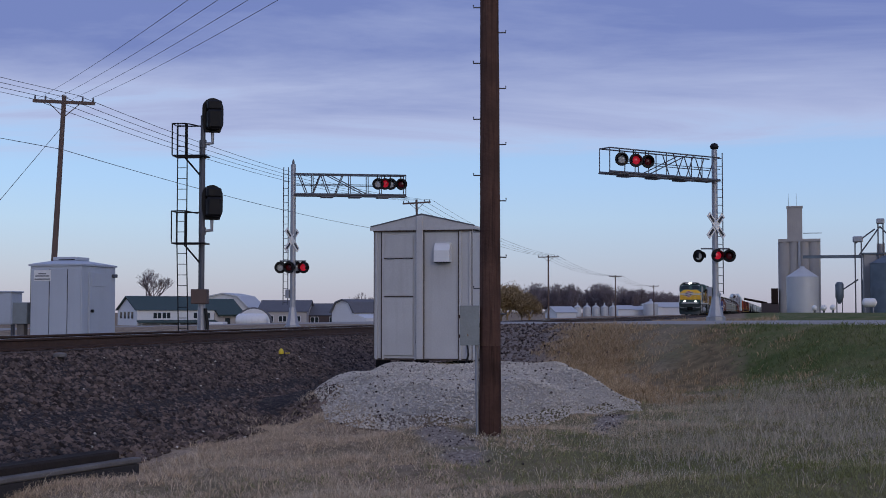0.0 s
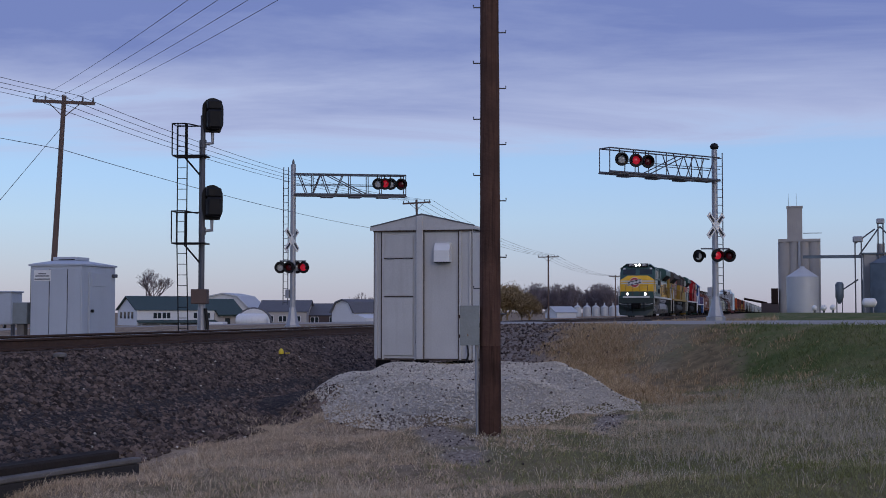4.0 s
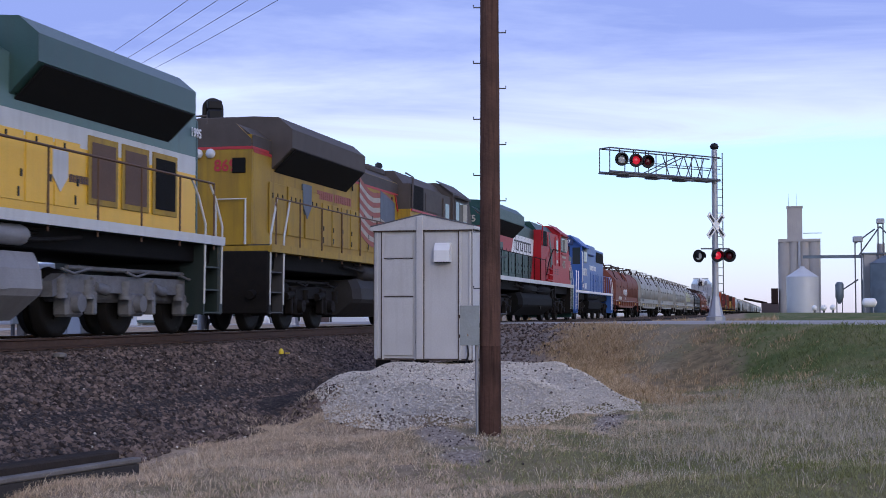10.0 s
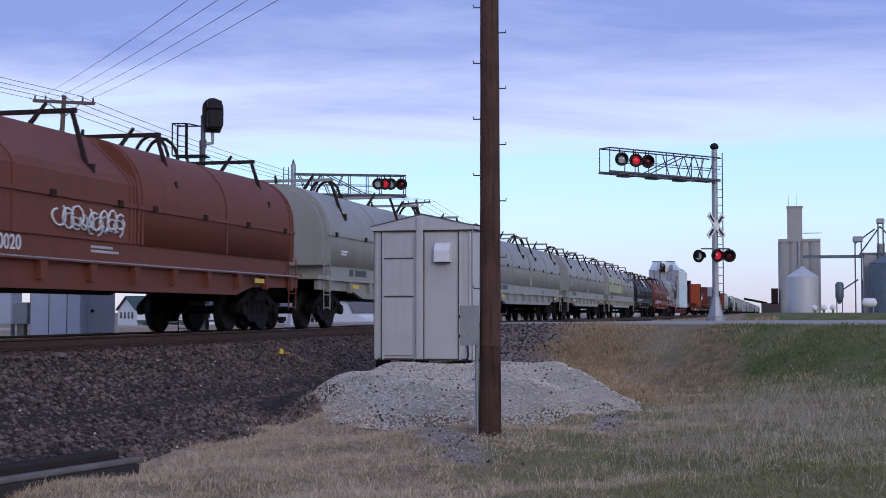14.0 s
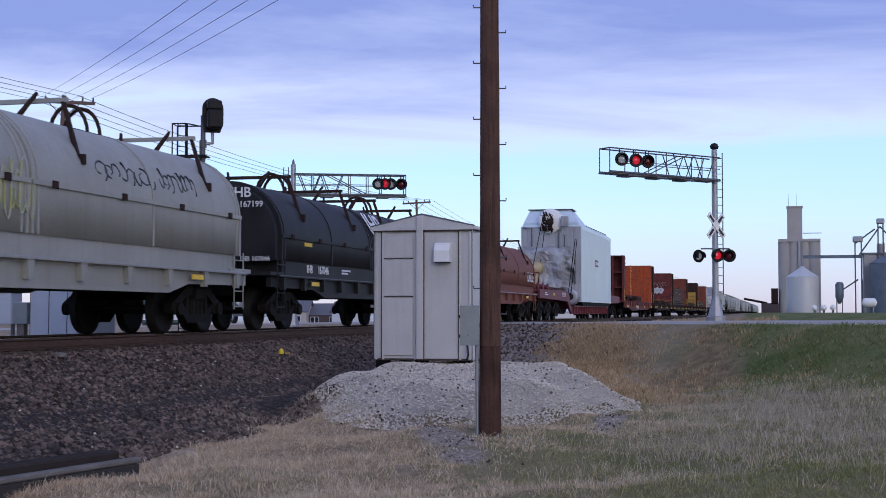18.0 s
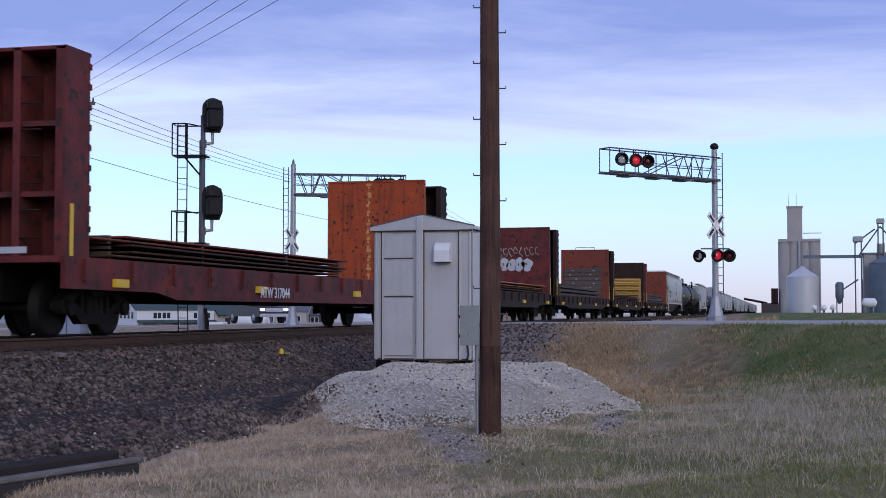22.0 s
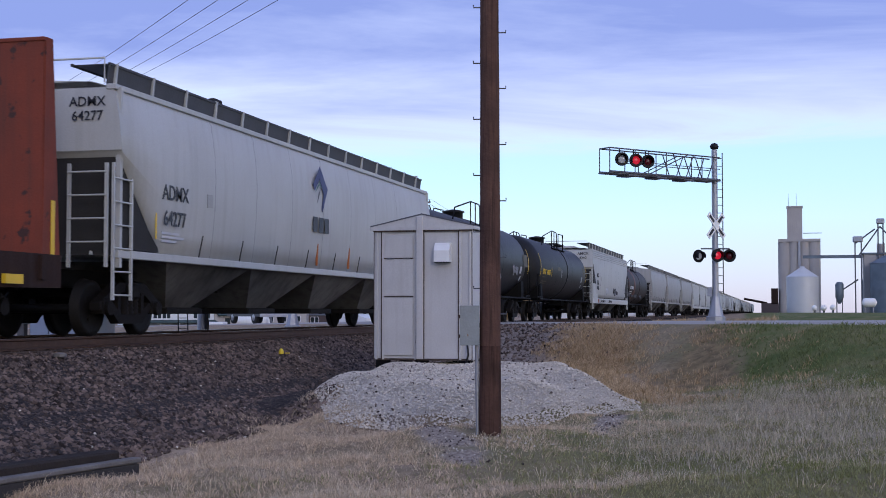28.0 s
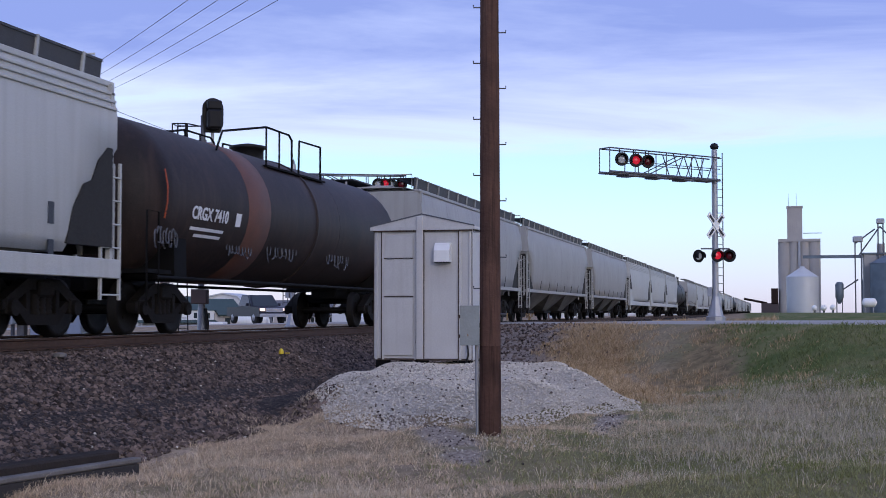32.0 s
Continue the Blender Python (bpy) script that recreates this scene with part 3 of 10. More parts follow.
def earth_material():
    """Thatch, soil and turf, mixed by masks that the ground mesh carries and broken up by noise."""
    m = bpy.data.materials.new("dry_grassy_earth")
    m.use_nodes = True
    n, l = m.node_tree.nodes, m.node_tree.links
    b = n["Principled BSDF"]
    b.inputs["Roughness"].default_value = 1.0
    b.inputs["Specular IOR Level"].default_value = 0.05
    tc = n.new("ShaderNodeTexCoord")
    def nz(s, d=5):
        t = n.new("ShaderNodeTexNoise"); t.inputs["Scale"].default_value, t.inputs["Detail"].default_value = s, d
        l.new(tc.outputs["Object"], t.inputs["Vector"]); return t.outputs[0]
    def rng(s, a, c):
        x = n.new("ShaderNodeMapRange"); x.inputs[1].default_value, x.inputs[2].default_value = a, c
        l.new(s, x.inputs[0]); return x.outputs[0]
    def mixc(f, a, c):
        x = n.new("ShaderNodeMix"); x.data_type = "RGBA"; l.new(f, x.inputs[0])
        for k, s in ((6, a), (7, c)):
            if isinstance(s, tuple): x.inputs[k].default_value = (*s, 1)
            else: l.new(s, x.inputs[k])
        return x.outputs[2]
    rough = nz(2.6, 8)
    def mask(name):
        t = n.new("ShaderNodeAttribute"); t.attribute_name = name
        add = n.new("ShaderNodeMath"); add.operation = "ADD"
        l.new(t.outputs["Fac"], add.inputs[0]); l.new(rough, add.inputs[1])
        return rng(add.outputs[0], 0.78, 1.12)
    tan = mixc(rng(nz(1.1), 0.35, 0.65), (0.39, 0.29, 0.195), (0.26, 0.195, 0.135))
    green = mixc(rng(nz(0.8), 0.3, 0.7), (0.13, 0.14, 0.055), (0.22, 0.19, 0.10))
    sep = n.new("ShaderNodeSeparateXYZ"); l.new(tc.outputs["Object"], sep.inputs[0])
    # greener away from the track
    pull = n.new("ShaderNodeMath"); pull.operation = "MULTIPLY_ADD"; pull.inputs[1].default_value = -0.09; pull.inputs[2].default_value = 0.72
    l.new(sep.outputs["Y"], pull.inputs[0])
    add = n.new("ShaderNodeMath"); add.operation = "ADD"; l.new(pull.outputs[0], add.inputs[0]); l.new(nz(0.35), add.inputs[1])
    col = mixc(rng(add.outputs[0], 0.75, 1.15), tan, green)
    col = mixc(rng(nz(14, 3), 0.45, 0.75), col, (0.15, 0.115, 0.08))
    col = mixc(mask("gold"), col, mixc(rng(nz(3.0), 0.35, 0.65), (0.40, 0.28, 0.15), (0.24, 0.16, 0.09)))
    col = mixc(mask("bank"), col, mixc(rng(nz(0.9), 0.35, 0.65), (0.09, 0.12, 0.04), (0.18, 0.165, 0.075)))
    col = mixc(mask("dirt"), col, mixc(rng(nz(4.0), 0.35, 0.65), (0.25, 0.185, 0.10), (0.135, 0.105, 0.06)))
    col = mixc(mask("stony"), col, mixc(rng(nz(11.0, 6), 0.4, 0.6), (0.28, 0.23, 0.19), (0.16, 0.13, 0.11)))
    col = mixc(mask("soil"), col, mixc(rng(nz(24.0, 4), 0.42, 0.6), (0.34, 0.285, 0.23), (0.21, 0.17, 0.135)))
    l.new(col, b.inputs["Base Color"])
    bp = n.new("ShaderNodeBump"); bp.inputs["Strength"].default_value = 0.8; bp.inputs["Distance"].default_value = 0.06
    l.new(nz(9, 8), bp.inputs["Height"]); l.new(bp.outputs[0], b.inputs["Normal"])
    return m


M_EARTH = earth_material()


def grid_mesh(xs, ys, height):
    X, Y = np.meshgrid(xs, ys, indexing="ij")
    Z = height(X, Y)
    v = np.stack([X, Y, Z], -1).reshape(-1, 3)
    n, m = len(xs), len(ys)
    i = (np.arange(n - 1)[:, None] * m + np.arange(m - 1)[None, :]).ravel()
    f = np.stack([i, i + m, i + m + 1, i + 1], -1)
    g = Mesh()
    g.v, g.f, g.s = [tuple(p) for p in v.tolist()], [tuple(q) for q in f.tolist()], [True] * len(f)
    return g


def build_ground():
    xs = np.concatenate([[-3000, -800, -200, -60, -20], np.arange(-5, 9, 1.0), np.arange(9, 45, 0.25), np.arange(45, 75, 0.5), np.arange(75, 160, 3), [180, 220, 280, 360, 480, 700, 1100, 2000, 4500]])
    ys = np.concatenate([[-3500, -1500, -600, -250, -100, -60, -40, -28], np.arange(-20, -6, 0.6), np.arange(-6, 10, 0.2), np.arange(10, 20, 0.4), np.arange(20, 60, 2.5), [70, 85, 105, 140, 200, 300, 500, 900, 1800, 4000]])
    g = solid("ground", grid_mesh(xs, ys, ground_z), M_EARTH, "dry grassy earth with worn green patches", kind="structure")
    X, Y = (q.ravel() for q in np.meshgrid(xs, ys, indexing="ij"))
    for name, field_of in (("gold", gold), ("bank", green_bank), ("dirt", dirt), ("stony", stony), ("soil", worn_soil)):
        g.data.attributes.new(name, "FLOAT", "POINT").data.foreach_set("value", field_of(X, Y).astype(np.float32))
    # road, slightly crowned
    us = np.concatenate([np.arange(-70, 60, 1.5), np.arange(60, 330, 10)])
    ws = [-3.7, -3.5, -1.8, 0, 1.8, 3.5, 3.7]
    drop = [0.2, 0, -0.03, -0.05, -0.03, 0, 0.2]
    rings = []
    for u in us:
        z = float(road_z(u))
        rings.append([(ROAD_C[0] + u * ROAD_D[0] + w * ROAD_D[1], ROAD_C[1] + u * ROAD_D[1] - w * ROAD_D[0], z - d * (1 if d > 0 else (0.3 if abs(u) < 6 else 1))) for w, d in zip(ws, drop)])
    solid("road", Mesh().loft(rings, True, False, False), M_ROAD, "worn pale asphalt country road over the tracks", kind="structure")


build_ground()


def stones(name, count, region, size, material, label, seed, lift=0.0, flat=0.75):
    """Many small broken stones in one mesh. region(n) gives x, y."""
    rng = np.random.default_rng(seed)
    base = np.array([(0, 0, 1), (0.9, 0, 0.25), (-0.3, 0.85, 0.2), (-0.5, -0.75, 0.25), (0.35, 0.6, -0.55), (0.3, -0.6, -0.5), (-0.8, 0.1, -0.45)])
    faces = np.array([(0, 1, 2), (0, 2, 3), (0, 3, 1), (1, 4, 2), (2, 6, 3), (3, 5, 1), (1, 5, 4), (2, 4, 6), (3, 6, 5), (4, 5, 6)])
    x, y = region(rng, count)
    n = len(x)
    z = ground_z(x, y) + lift
    r = size * (0.55 + 0.9 * rng.random(n) ** 2)
    ang = rng.random(n) * 6.283
    v = base[None] * (0.7 + 0.6 * rng.random((n, 7, 1)))
    v[:, :, 2] *= flat
    c, s = np.cos(ang)[:, None], np.sin(ang)[:, None]
    v = np.stack([v[:, :, 0] * c - v[:, :, 1] * s, v[:, :, 0] * s + v[:, :, 1] * c, v[:, :, 2]], -1) * r[:, None, None]
    v += np.stack([x, y, z + r * 0.38], -1)[:, None, :]
    f = (faces[None] + (np.arange(n) * 7)[:, None, None]).reshape(-1, 3)
    me = bpy.data.meshes.new(name)
    me.from_pydata(v.reshape(-1, 3), [], f)
    me.materials.append(material)
    return tagged(new(name, me), label, kind="stuff")


def ballast_region(rng, n):
    near = rng.random(n) < 0.8
    x = np.where(near, 8 + 24 * rng.random(n), 32 + 60 * rng.random(n) ** 1.5)
    y = 6.2 + 7.4 * rng.random(n) ** 0.9
    edge = 6.1 + 0.4 * np.sin(x * 0.8) + 0.25 * np.sin(x * 2.3)
    edge = edge + 2.6 * smooth_step(26.5, 30.5, x)
    keep = (y > edge) & ~(pad_d(x, y) < np.where(y > 4.95, 0.74, 0.93)) & (np.abs(road_coords(x, y)[1]) > 4.2)
    return x[keep], y[keep]


def pad_nip(a):
    """The pad is drawn in on its side towards the track and the camera."""
    return 1 - 0.13 * np.exp(-((a - 2.2) / 0.55) ** 2)


def pad_region(rng, n):
    a, d = rng.random(n) * 6.283, 1.06 * np.sqrt(rng.random(n))
    d = d * (1 + 0.06 * np.sin(a * 3 + 1) + 0.04 * np.sin(a * 7)) * pad_nip(a)
    return 22.2 + 5.2 * d * np.cos(a), 4.95 + np.where(a < 3.1416, 2.08, 2.5) * d * np.sin(a)


def bed():
    """The ballast itself under the loose stones, and the gravel pad."""
    xs = np.concatenate([np.arange(-40, 8, 4.0), np.arange(8, 50, 0.5), np.arange(50, 120, 3.0), [150, 250, 500, 1000, 2500]])
    ys = np.array([6.5, 6.9, 7.6, 8.4, 9.2, 10.0, 10.4, 12.9, 13.3, 14.3])
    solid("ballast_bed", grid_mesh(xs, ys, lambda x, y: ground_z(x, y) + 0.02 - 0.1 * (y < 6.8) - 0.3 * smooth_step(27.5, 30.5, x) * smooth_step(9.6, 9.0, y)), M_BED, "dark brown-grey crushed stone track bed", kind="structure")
    rings = []
    for k in range(9):
        d = 0.02 + 0.98 * k / 8
        ring = []
        for i in range(48):
            a = i / 48 * 6.283
            q = d * (1 + 0.06 * math.sin(a * 3 + 1) + 0.04 * math.sin(a * 7)) * float(pad_nip(a))
            x, y = 22.2 + 5.2 * q * math.cos(a), 4.95 + (2.08 if a < math.pi else 2.5) * q * math.sin(a)
            ring.append((x, y, float(ground_z(x, y)) + (0.03 if k < 8 else -0.05)))
        rings.append(ring)
    solid("gravel_pad", Mesh().loft(rings, True, True), M_PADBED, "low mound of pale limestone gravel", kind="structure")


bed()
stones("ballast_stones", 120000, ballast_region, 0.036, M_STONE, "loose dark brown-grey ballast stones", 3)
stones("gravel_stones", 42000, pad_region, 0.017, M_GRAVEL, "pale crushed limestone chips", 4, 0.03)


def scatter(total):
    """Stones thrown about by a density that lies between 0 and 1."""
    def of(x0, x1, y0, y1, density):
        def region(rng, n):
            x, y = x0 + (x1 - x0) * rng.random(n), y0 + (y1 - y0) * rng.random(n)
            k = rng.random(n) < density(x, y)
            return x[k], y[k]
        return region
    return of(*total)


stones("soil_stones", 8000, scatter((11.5, 22, 1.5, 6.5, lambda x, y: worn_soil(x, y) ** 1.5 * 0.9)), 0.016, M_STONE, "small dark stones in worn soil", 21, 0.0)
stones("strewn_chips", 9000, scatter((11.5, 22, 1.5, 6.5, lambda x, y: worn_soil(x, y) ** 2 * 0.35 + 0.5 * blob(x, y, 15.0, 3.0, 0.6, 0.5))), 0.015, M_GRAVEL, "pale limestone chips strewn on soil", 22, 0.0)
stones("dark_chips", 700, pad_region, 0.02, M_STONE, "dark stones lying on pale gravel", 23, 0.035)
stones("pale_ballast", 420, ballast_region, 0.02, M_GRAVEL, "stray pale stones among the ballast", 24, 0.02)
stones("ditch_stones", 8000, scatter((28, 47, 4, 9.5, lambda x, y: stony(x, y) * 0.8 * (np.abs(road_coords(x, y)[1]) > 3.9))), 0.045, M_STONE, "grey stones on bare ground by the track", 25, 0.0)


def blades(name, count, region, height, width, material, label, seed, lean=0.35, tuft=9, spread=0.05):
    """Grass as many bent blades in one mesh, growing in tufts that lean outwards."""
    rng = np.random.default_rng(seed)
    cx, cy = region(rng, count // tuft)
    n = len(cx) * tuft
    ang, rad = rng.random(n) * 6.283, spread * (1 + np.repeat(np.hypot(cx, cy), tuft) / 40) * np.abs(rng.normal(0, 1, n))
    x, y = np.repeat(cx, tuft) + rad * np.cos(ang), np.repeat(cy, tuft) + rad * np.sin(ang)
    z = ground_z(x, y) - 0.02
    tall = np.repeat(0.45 + 0.9 * rng.random(len(cx)) ** 1.5, tuft)
    h = height * tall * (0.5 + 0.7 * rng.random(n))
    w = width * (0.6 + 0.8 * rng.random(n)) * (1 + np.hypot(x, y) / 60)
    a = rng.random(n) * 6.283
    b = ang + rng.normal(0, 0.7, n)
    k = lean * (0.3 + rng.random(n))
    p = np.stack([x, y, z], -1)
    side = np.stack([np.cos(a) * w, np.sin(a) * w, 0 * w], -1)
    mid = p + np.stack([np.cos(b) * k * h * 0.4, np.sin(b) * k * h * 0.4, h * 0.6], -1)
    tip = p + np.stack([np.cos(b) * k * h * 1.3, np.sin(b) * k * h * 1.3, h * (1.05 - 0.35 * np.minimum(k, 1))], -1)
    v = np.stack([p - side, p + side, mid + side * 0.7, mid - side * 0.7, tip], 1).reshape(-1, 3)
    o = (np.arange(n) * 5)[:, None]
    quads, tris = o + np.array([[0, 1, 2, 3]]), o + np.array([[3, 2, 4]])
    me = bpy.data.meshes.new(name)
    me.from_pydata(v, [], quads.tolist() + tris.tolist())
    me.materials.append(material)
    return tagged(new(name, me), label, kind="stuff")


def wave(x, y, k):
    return np.sin(x * k + 1.1) * np.sin(y * k * 1.3 + 2.2) + 0.5 * np.sin(x * k * 2.7 + y * k * 1.9)


def off_bed(x, y):
    edge = 6.6 + 0.5 * np.sin(x * 0.8) + 0.3 * np.sin(x * 2.3)
    pad = pad_d(x, y) > np.where(y > 4.95, 0.78, 1.0) + 0.05 * np.sin(x * 5 + y * 3)
    return (y < edge) & pad & (np.abs(road_coords(x, y)[1]) > 4.3) & (np.hypot(x - 15.2, y - 3.15) > 0.35)


def field(x0, x1, y0, y1, power, want):
    def region(rng, n):
        x = x0 + (x1 - x0) * rng.random(n) ** power
        y = y0 + (y1 - y0) * rng.random(n)
        # a little wider than what stands before the camera
        k = (y > -0.14 * x - 1.5) & (y < 0.62 * x + 1.5) & off_bed(x, y) & want(x, y, rng.random(n))
        return x[k], y[k]
    return region


bare = lambda x, y: 1 - np.clip(1.5 * np.maximum.reduce([worn_soil(x, y), 0.75 * dirt(x, y), 0.9 * stony(x, y)]), 0, 1)
dry = lambda x, y, r: r < np.clip(0.36 + 0.17 * (y - 1.6) + 0.3 * wave(x, y, 0.9) - 0.5 * fresh(x, y), 0.03, 1) * bare(x, y)
lush = lambda x, y, r: r < np.clip(0.30 - 0.15 * (y - 1.2) - 0.3 * wave(x, y, 0.9) + 0.7 * fresh(x, y), 0.0, 0.95) * bare(x, y)
blades("dry_grass", 560000, field(9.5, 26, -5, 8, 1.4, dry), 0.085, 0.0022, M_DRY, "short matted tan dry grass", 11, 1.1, 11, 0.045)
blades("green_grass", 420000, field(9.5, 27, -6, 6, 1.4, lush), 0.085, 0.0024, M_LUSH, "rough green and straw grass", 12, 0.9, 10, 0.05)
blades("straw_tufts", 150000, field(10, 24, -5, 7, 1.3, lambda x, y, r: r < np.clip(-0.1 + 0.7 * wave(x, y, 1.3), 0, 1) * bare(x, y)), 0.14, 0.0018, M_STRAW, "bleached straw seed heads", 13, 0.9, 8, 0.05)
blades("seed_heads", 130000, field(12, 30, -5, 4, 1.0, lambda x, y, r: r < seedy(x, y) * bare(x, y)), 0.19, 0.0022, M_MAUVE, "grey-brown grass gone to seed", 17, 0.6, 7, 0.06)
blades("ditch_grass", 240000, field(23, 46, -1, 8.5, 1.0, lambda x, y, r: r < np.clip(1.1 * gold(x, y) + 0.12 * wave(x, y, 1.7), 0, 1) * (1 - 0.35 * dirt(x, y)) + 0.22 * dirt(x, y) * np.clip(0.5 + wave(x, y, 2.1), 0, 1)), 0.17, 0.0045, M_GOLD, "golden dry grass in the ditch", 14, 0.9, 9, 0.07)
blades("bank_grass", 190000, field(23, 50, -9, 2.5, 1.0, lambda x, y, r: r < 0.9 * green_bank(x, y) * np.clip(0.75 + 0.5 * wave(x, y, 0.8), 0.25, 1)), 0.12, 0.0045, M_BANK, "green grass on the road bank", 15, 0.8, 9, 0.08)
blades("verge_weeds", 9000, field(60, 90, 0, 9, 1.0, lambda x, y, r: r < 0.5), 0.35, 0.008, M_GOLD, "tan weeds beside the track", 16, 0.7)


# ---- track ----
def build_track():
    prof = [(-0.07, -0.172), (0.07, -0.172), (0.07, -0.155), (0.012, -0.14), (0.012, -0.045), (0.036, -0.03), (0.036, -0.004), (0.028, 0.0), (-0.028, 0.0), (-0.036, -0.004), (-0.036, -0.03), (-0.012, -0.045), (-0.012, -0.14), (-0.07, -0.155)]
    for k in (-1, 1):
        y = TRACK_Y + k * 0.753
        r = solid("rail", Mesh().prism([(y + a, b) for a, b in prof], -40, 2500), M_RAIL, "rust-brown steel rail with a polished top", "rail", "structure")
        part("railhead", Mesh().box(-40, 2500, y - 0.027, y + 0.027, -0.002, 0.0015), M_RAILTOP, r, "bright worn running surface")
    tie = Mesh().box(-0.115, 0.115, -1.3, 1.3, -0.36, -0.178, 0.01).data("tie", M_TIE)
    plate = Mesh().box(-0.09, 0.09, -0.17, 0.17, -0.178, -0.168).data("tie_plate", M_RAIL)
    rng = random.Random(5)
    for i in range(150):
        x = 2 + i * 0.53
        if 50.5 < x < 59.5:
            continue
        t = tagged(part("railway_tie", tie, None, None, "", pose(x, TRACK_Y + rng.uniform(-0.04, 0.04), 0, 0, 0, rng.uniform(-1, 1))), "weathered dark wooden railway tie in ballast", "railway tie", "ties under the rails")
        for k in (-1, 1):
            part("tie_plate", plate, None, t, "", pose(0, k * 0.753, 0))
    # timber panels of the crossing
    for k, (a, b) in enumerate(((-1.75, -0.84), (-0.66, 0.66), (0.84, 1.75))):
        solid("crossing_panel", Mesh().box(50.6, 59.4, TRACK_Y + a, TRACK_Y + b, -0.12, -0.008, 0.01), M_TIMBER, "grey timber road crossing panel between the rails", kind="structure")


build_track()


# ---- small equipment house beside the track ----
def equipment_house():
    x0, x1, y0, y1, z0, z1 = 23.2, 25.0, 5.12, 6.92, -0.45, 1.83
    h = thing("equipment_house", "grey-white steel railway equipment house on a gravel mound", "equipment house", pose(0, 0, 0))
    part("body", Mesh().box(x0, x1, y0, y1, z0, z1, 0.012), M_HOUSE, h)
    ym = (y0 + y1) / 2
    # low gabled roof with an overhang
    roof = Mesh().prism([(y0 - 0.04, z1 + 0.02), (y1 + 0.04, z1 + 0.02), (y1 + 0.04, z1 + 0.075), (ym, z1 + 0.29), (y0 - 0.04, z1 + 0.075)], x0 - 0.05, x1 + 0.05)
    part("roof", roof, M_HOUSE, h)
    part("eave_trim", Mesh().box(x0 - 0.065, x0 - 0.05, y0 - 0.05, y1 + 0.05, z1 + 0.005, z1 + 0.06), M_HOUSE, h)
    part("gable_trim", Mesh().prism([(y1 + 0.045, z1 + 0.065), (y1 + 0.045, z1 + 0.085), (ym, z1 + 0.30), (y0 - 0.045, z1 + 0.085), (y0 - 0.045, z1 + 0.065), (ym, z1 + 0.275)], x0 - 0.06, x0 - 0.045), M_GALV_DK, h, "grey metal edge strip")
    yc = 6.06
    part("centre_post", Mesh().box(x0 - 0.085, x0, yc - 0.06, yc + 0.06, z0 + 0.02, z1 + 0.25, 0.01), M_HOUSE, h)
    for y in (y1 - 0.06, y1 - 0.18, y0 + 0.22, y0 + 0.05, yc + 0.09):
        part("rib", Mesh().box(x0 - 0.025, x0, y - 0.02, y + 0.02, z0 + 0.01, z1, 0.004), M_HOUSE, h)
    # joints of the wall panels, as thin dark gaps
    for y in (yc + 0.065, yc - 0.065, y1 - 0.155, y0 + 0.245):
        part("panel_gap", Mesh().box(x0 - 0.028, x0 - 0.001, y - 0.008, y + 0.008, z0, z1), M_JOINT, h)
    door = part("door", Mesh().box(x0 - 0.03, x0, yc + 0.13, y1 - 0.2, z0 + 0.08, z0 + 1.10, 0.006), M_HOUSE, h)
    part("upper_panel", Mesh().box(x0 - 0.022, x0, yc + 0.13, y1 - 0.2, z0 + 1.13, z0 + 1.78, 0.006), M_HOUSE, h)
    part("top_panel", Mesh().box(x0 - 0.022, x0, yc + 0.13, y1 - 0.2, z0 + 1.80, z1 - 0.08, 0.006), M_HOUSE, h)
    for z in (z0 + 1.115, z0 + 1.79):
        part("panel_gap", Mesh().box(x0 - 0.026, x0 - 0.001, yc + 0.13, y1 - 0.2, z - 0.009, z + 0.009), M_JOINT, h)
    for y in (yc + 0.25, y1 - 0.32):
        part("hinge", Mesh().box(x0 - 0.035, x0 - 0.022, y - 0.06, y + 0.06, z0 + 1.775, z0 + 1.80), M_GALV_DK, h)
    part("panel_gap", Mesh().box(x0 - 0.05, x0 - 0.001, y0, y1, z1 - 0.02, z1 + 0.004), M_JOINT, h, "dark rusty joint under the eave")
    for y in (y0 + 0.004, y1 - 0.016):
        part("panel_gap", Mesh().box(x0 - 0.004, x0 + 0.01, y, y + 0.012, z0, z1), M_JOINT, h)
    part("base_rust", Mesh().box(x0 - 0.006, x0, y0 + 0.02, y1 - 0.02, z0 - 0.004, z0 + 0.03), M_JOINT, h, "rusty lower edge")
    v = part("vent_hood", Mesh().prism([(x0, z1 - 0.56), (x0 - 0.16, z1 - 0.56), (x0 - 0.16, z1 - 0.36), (x0 - 0.08, z1 - 0.24), (x0, z1 - 0.22)], yc - 0.56, yc - 0.28, "xz"), M_WHITE, h, "small white metal vent hood")
    part("vent_mouth", Mesh().box(x0 - 0.15, x0 - 0.01, yc - 0.55, yc - 0.29, z1 - 0.575, z1 - 0.561), M_BLACK, v)
    for x, y in ((x0 + 0.12, y1 - 0.15), (x0 + 0.12, yc), (x0 + 0.12, y0 + 0.15), (x1 - 0.15, y0 + 0.15), (x1 - 0.15, y1 - 0.15)):
        part("foot", Mesh().box(x - 0.12, x + 0.12, y - 0.1, y + 0.1, -0.68, z0), M_UNDER, h, "black steel skid foot")
    part("side_vent", Mesh().box(x0 + 1.1, x0 + 1.4, y0 - 0.12, y0, z1 - 0.18, z1 + 0.06, 0.01), M_WHITE, h, "white side vent box")
    part("cable", Mesh().tube([(x0 - 0.02, yc + 0.05, z0 + 0.9), (x0 - 0.06, yc + 0.06, z0 + 0.3), (x0 - 0.03, yc + 0.02, z0 - 0.05), (x0 - 0.15, yc + 0.2, -0.58), (x0 - 0.1, yc + 0.45, -0.6)], 0.012), M_BLACK, h)
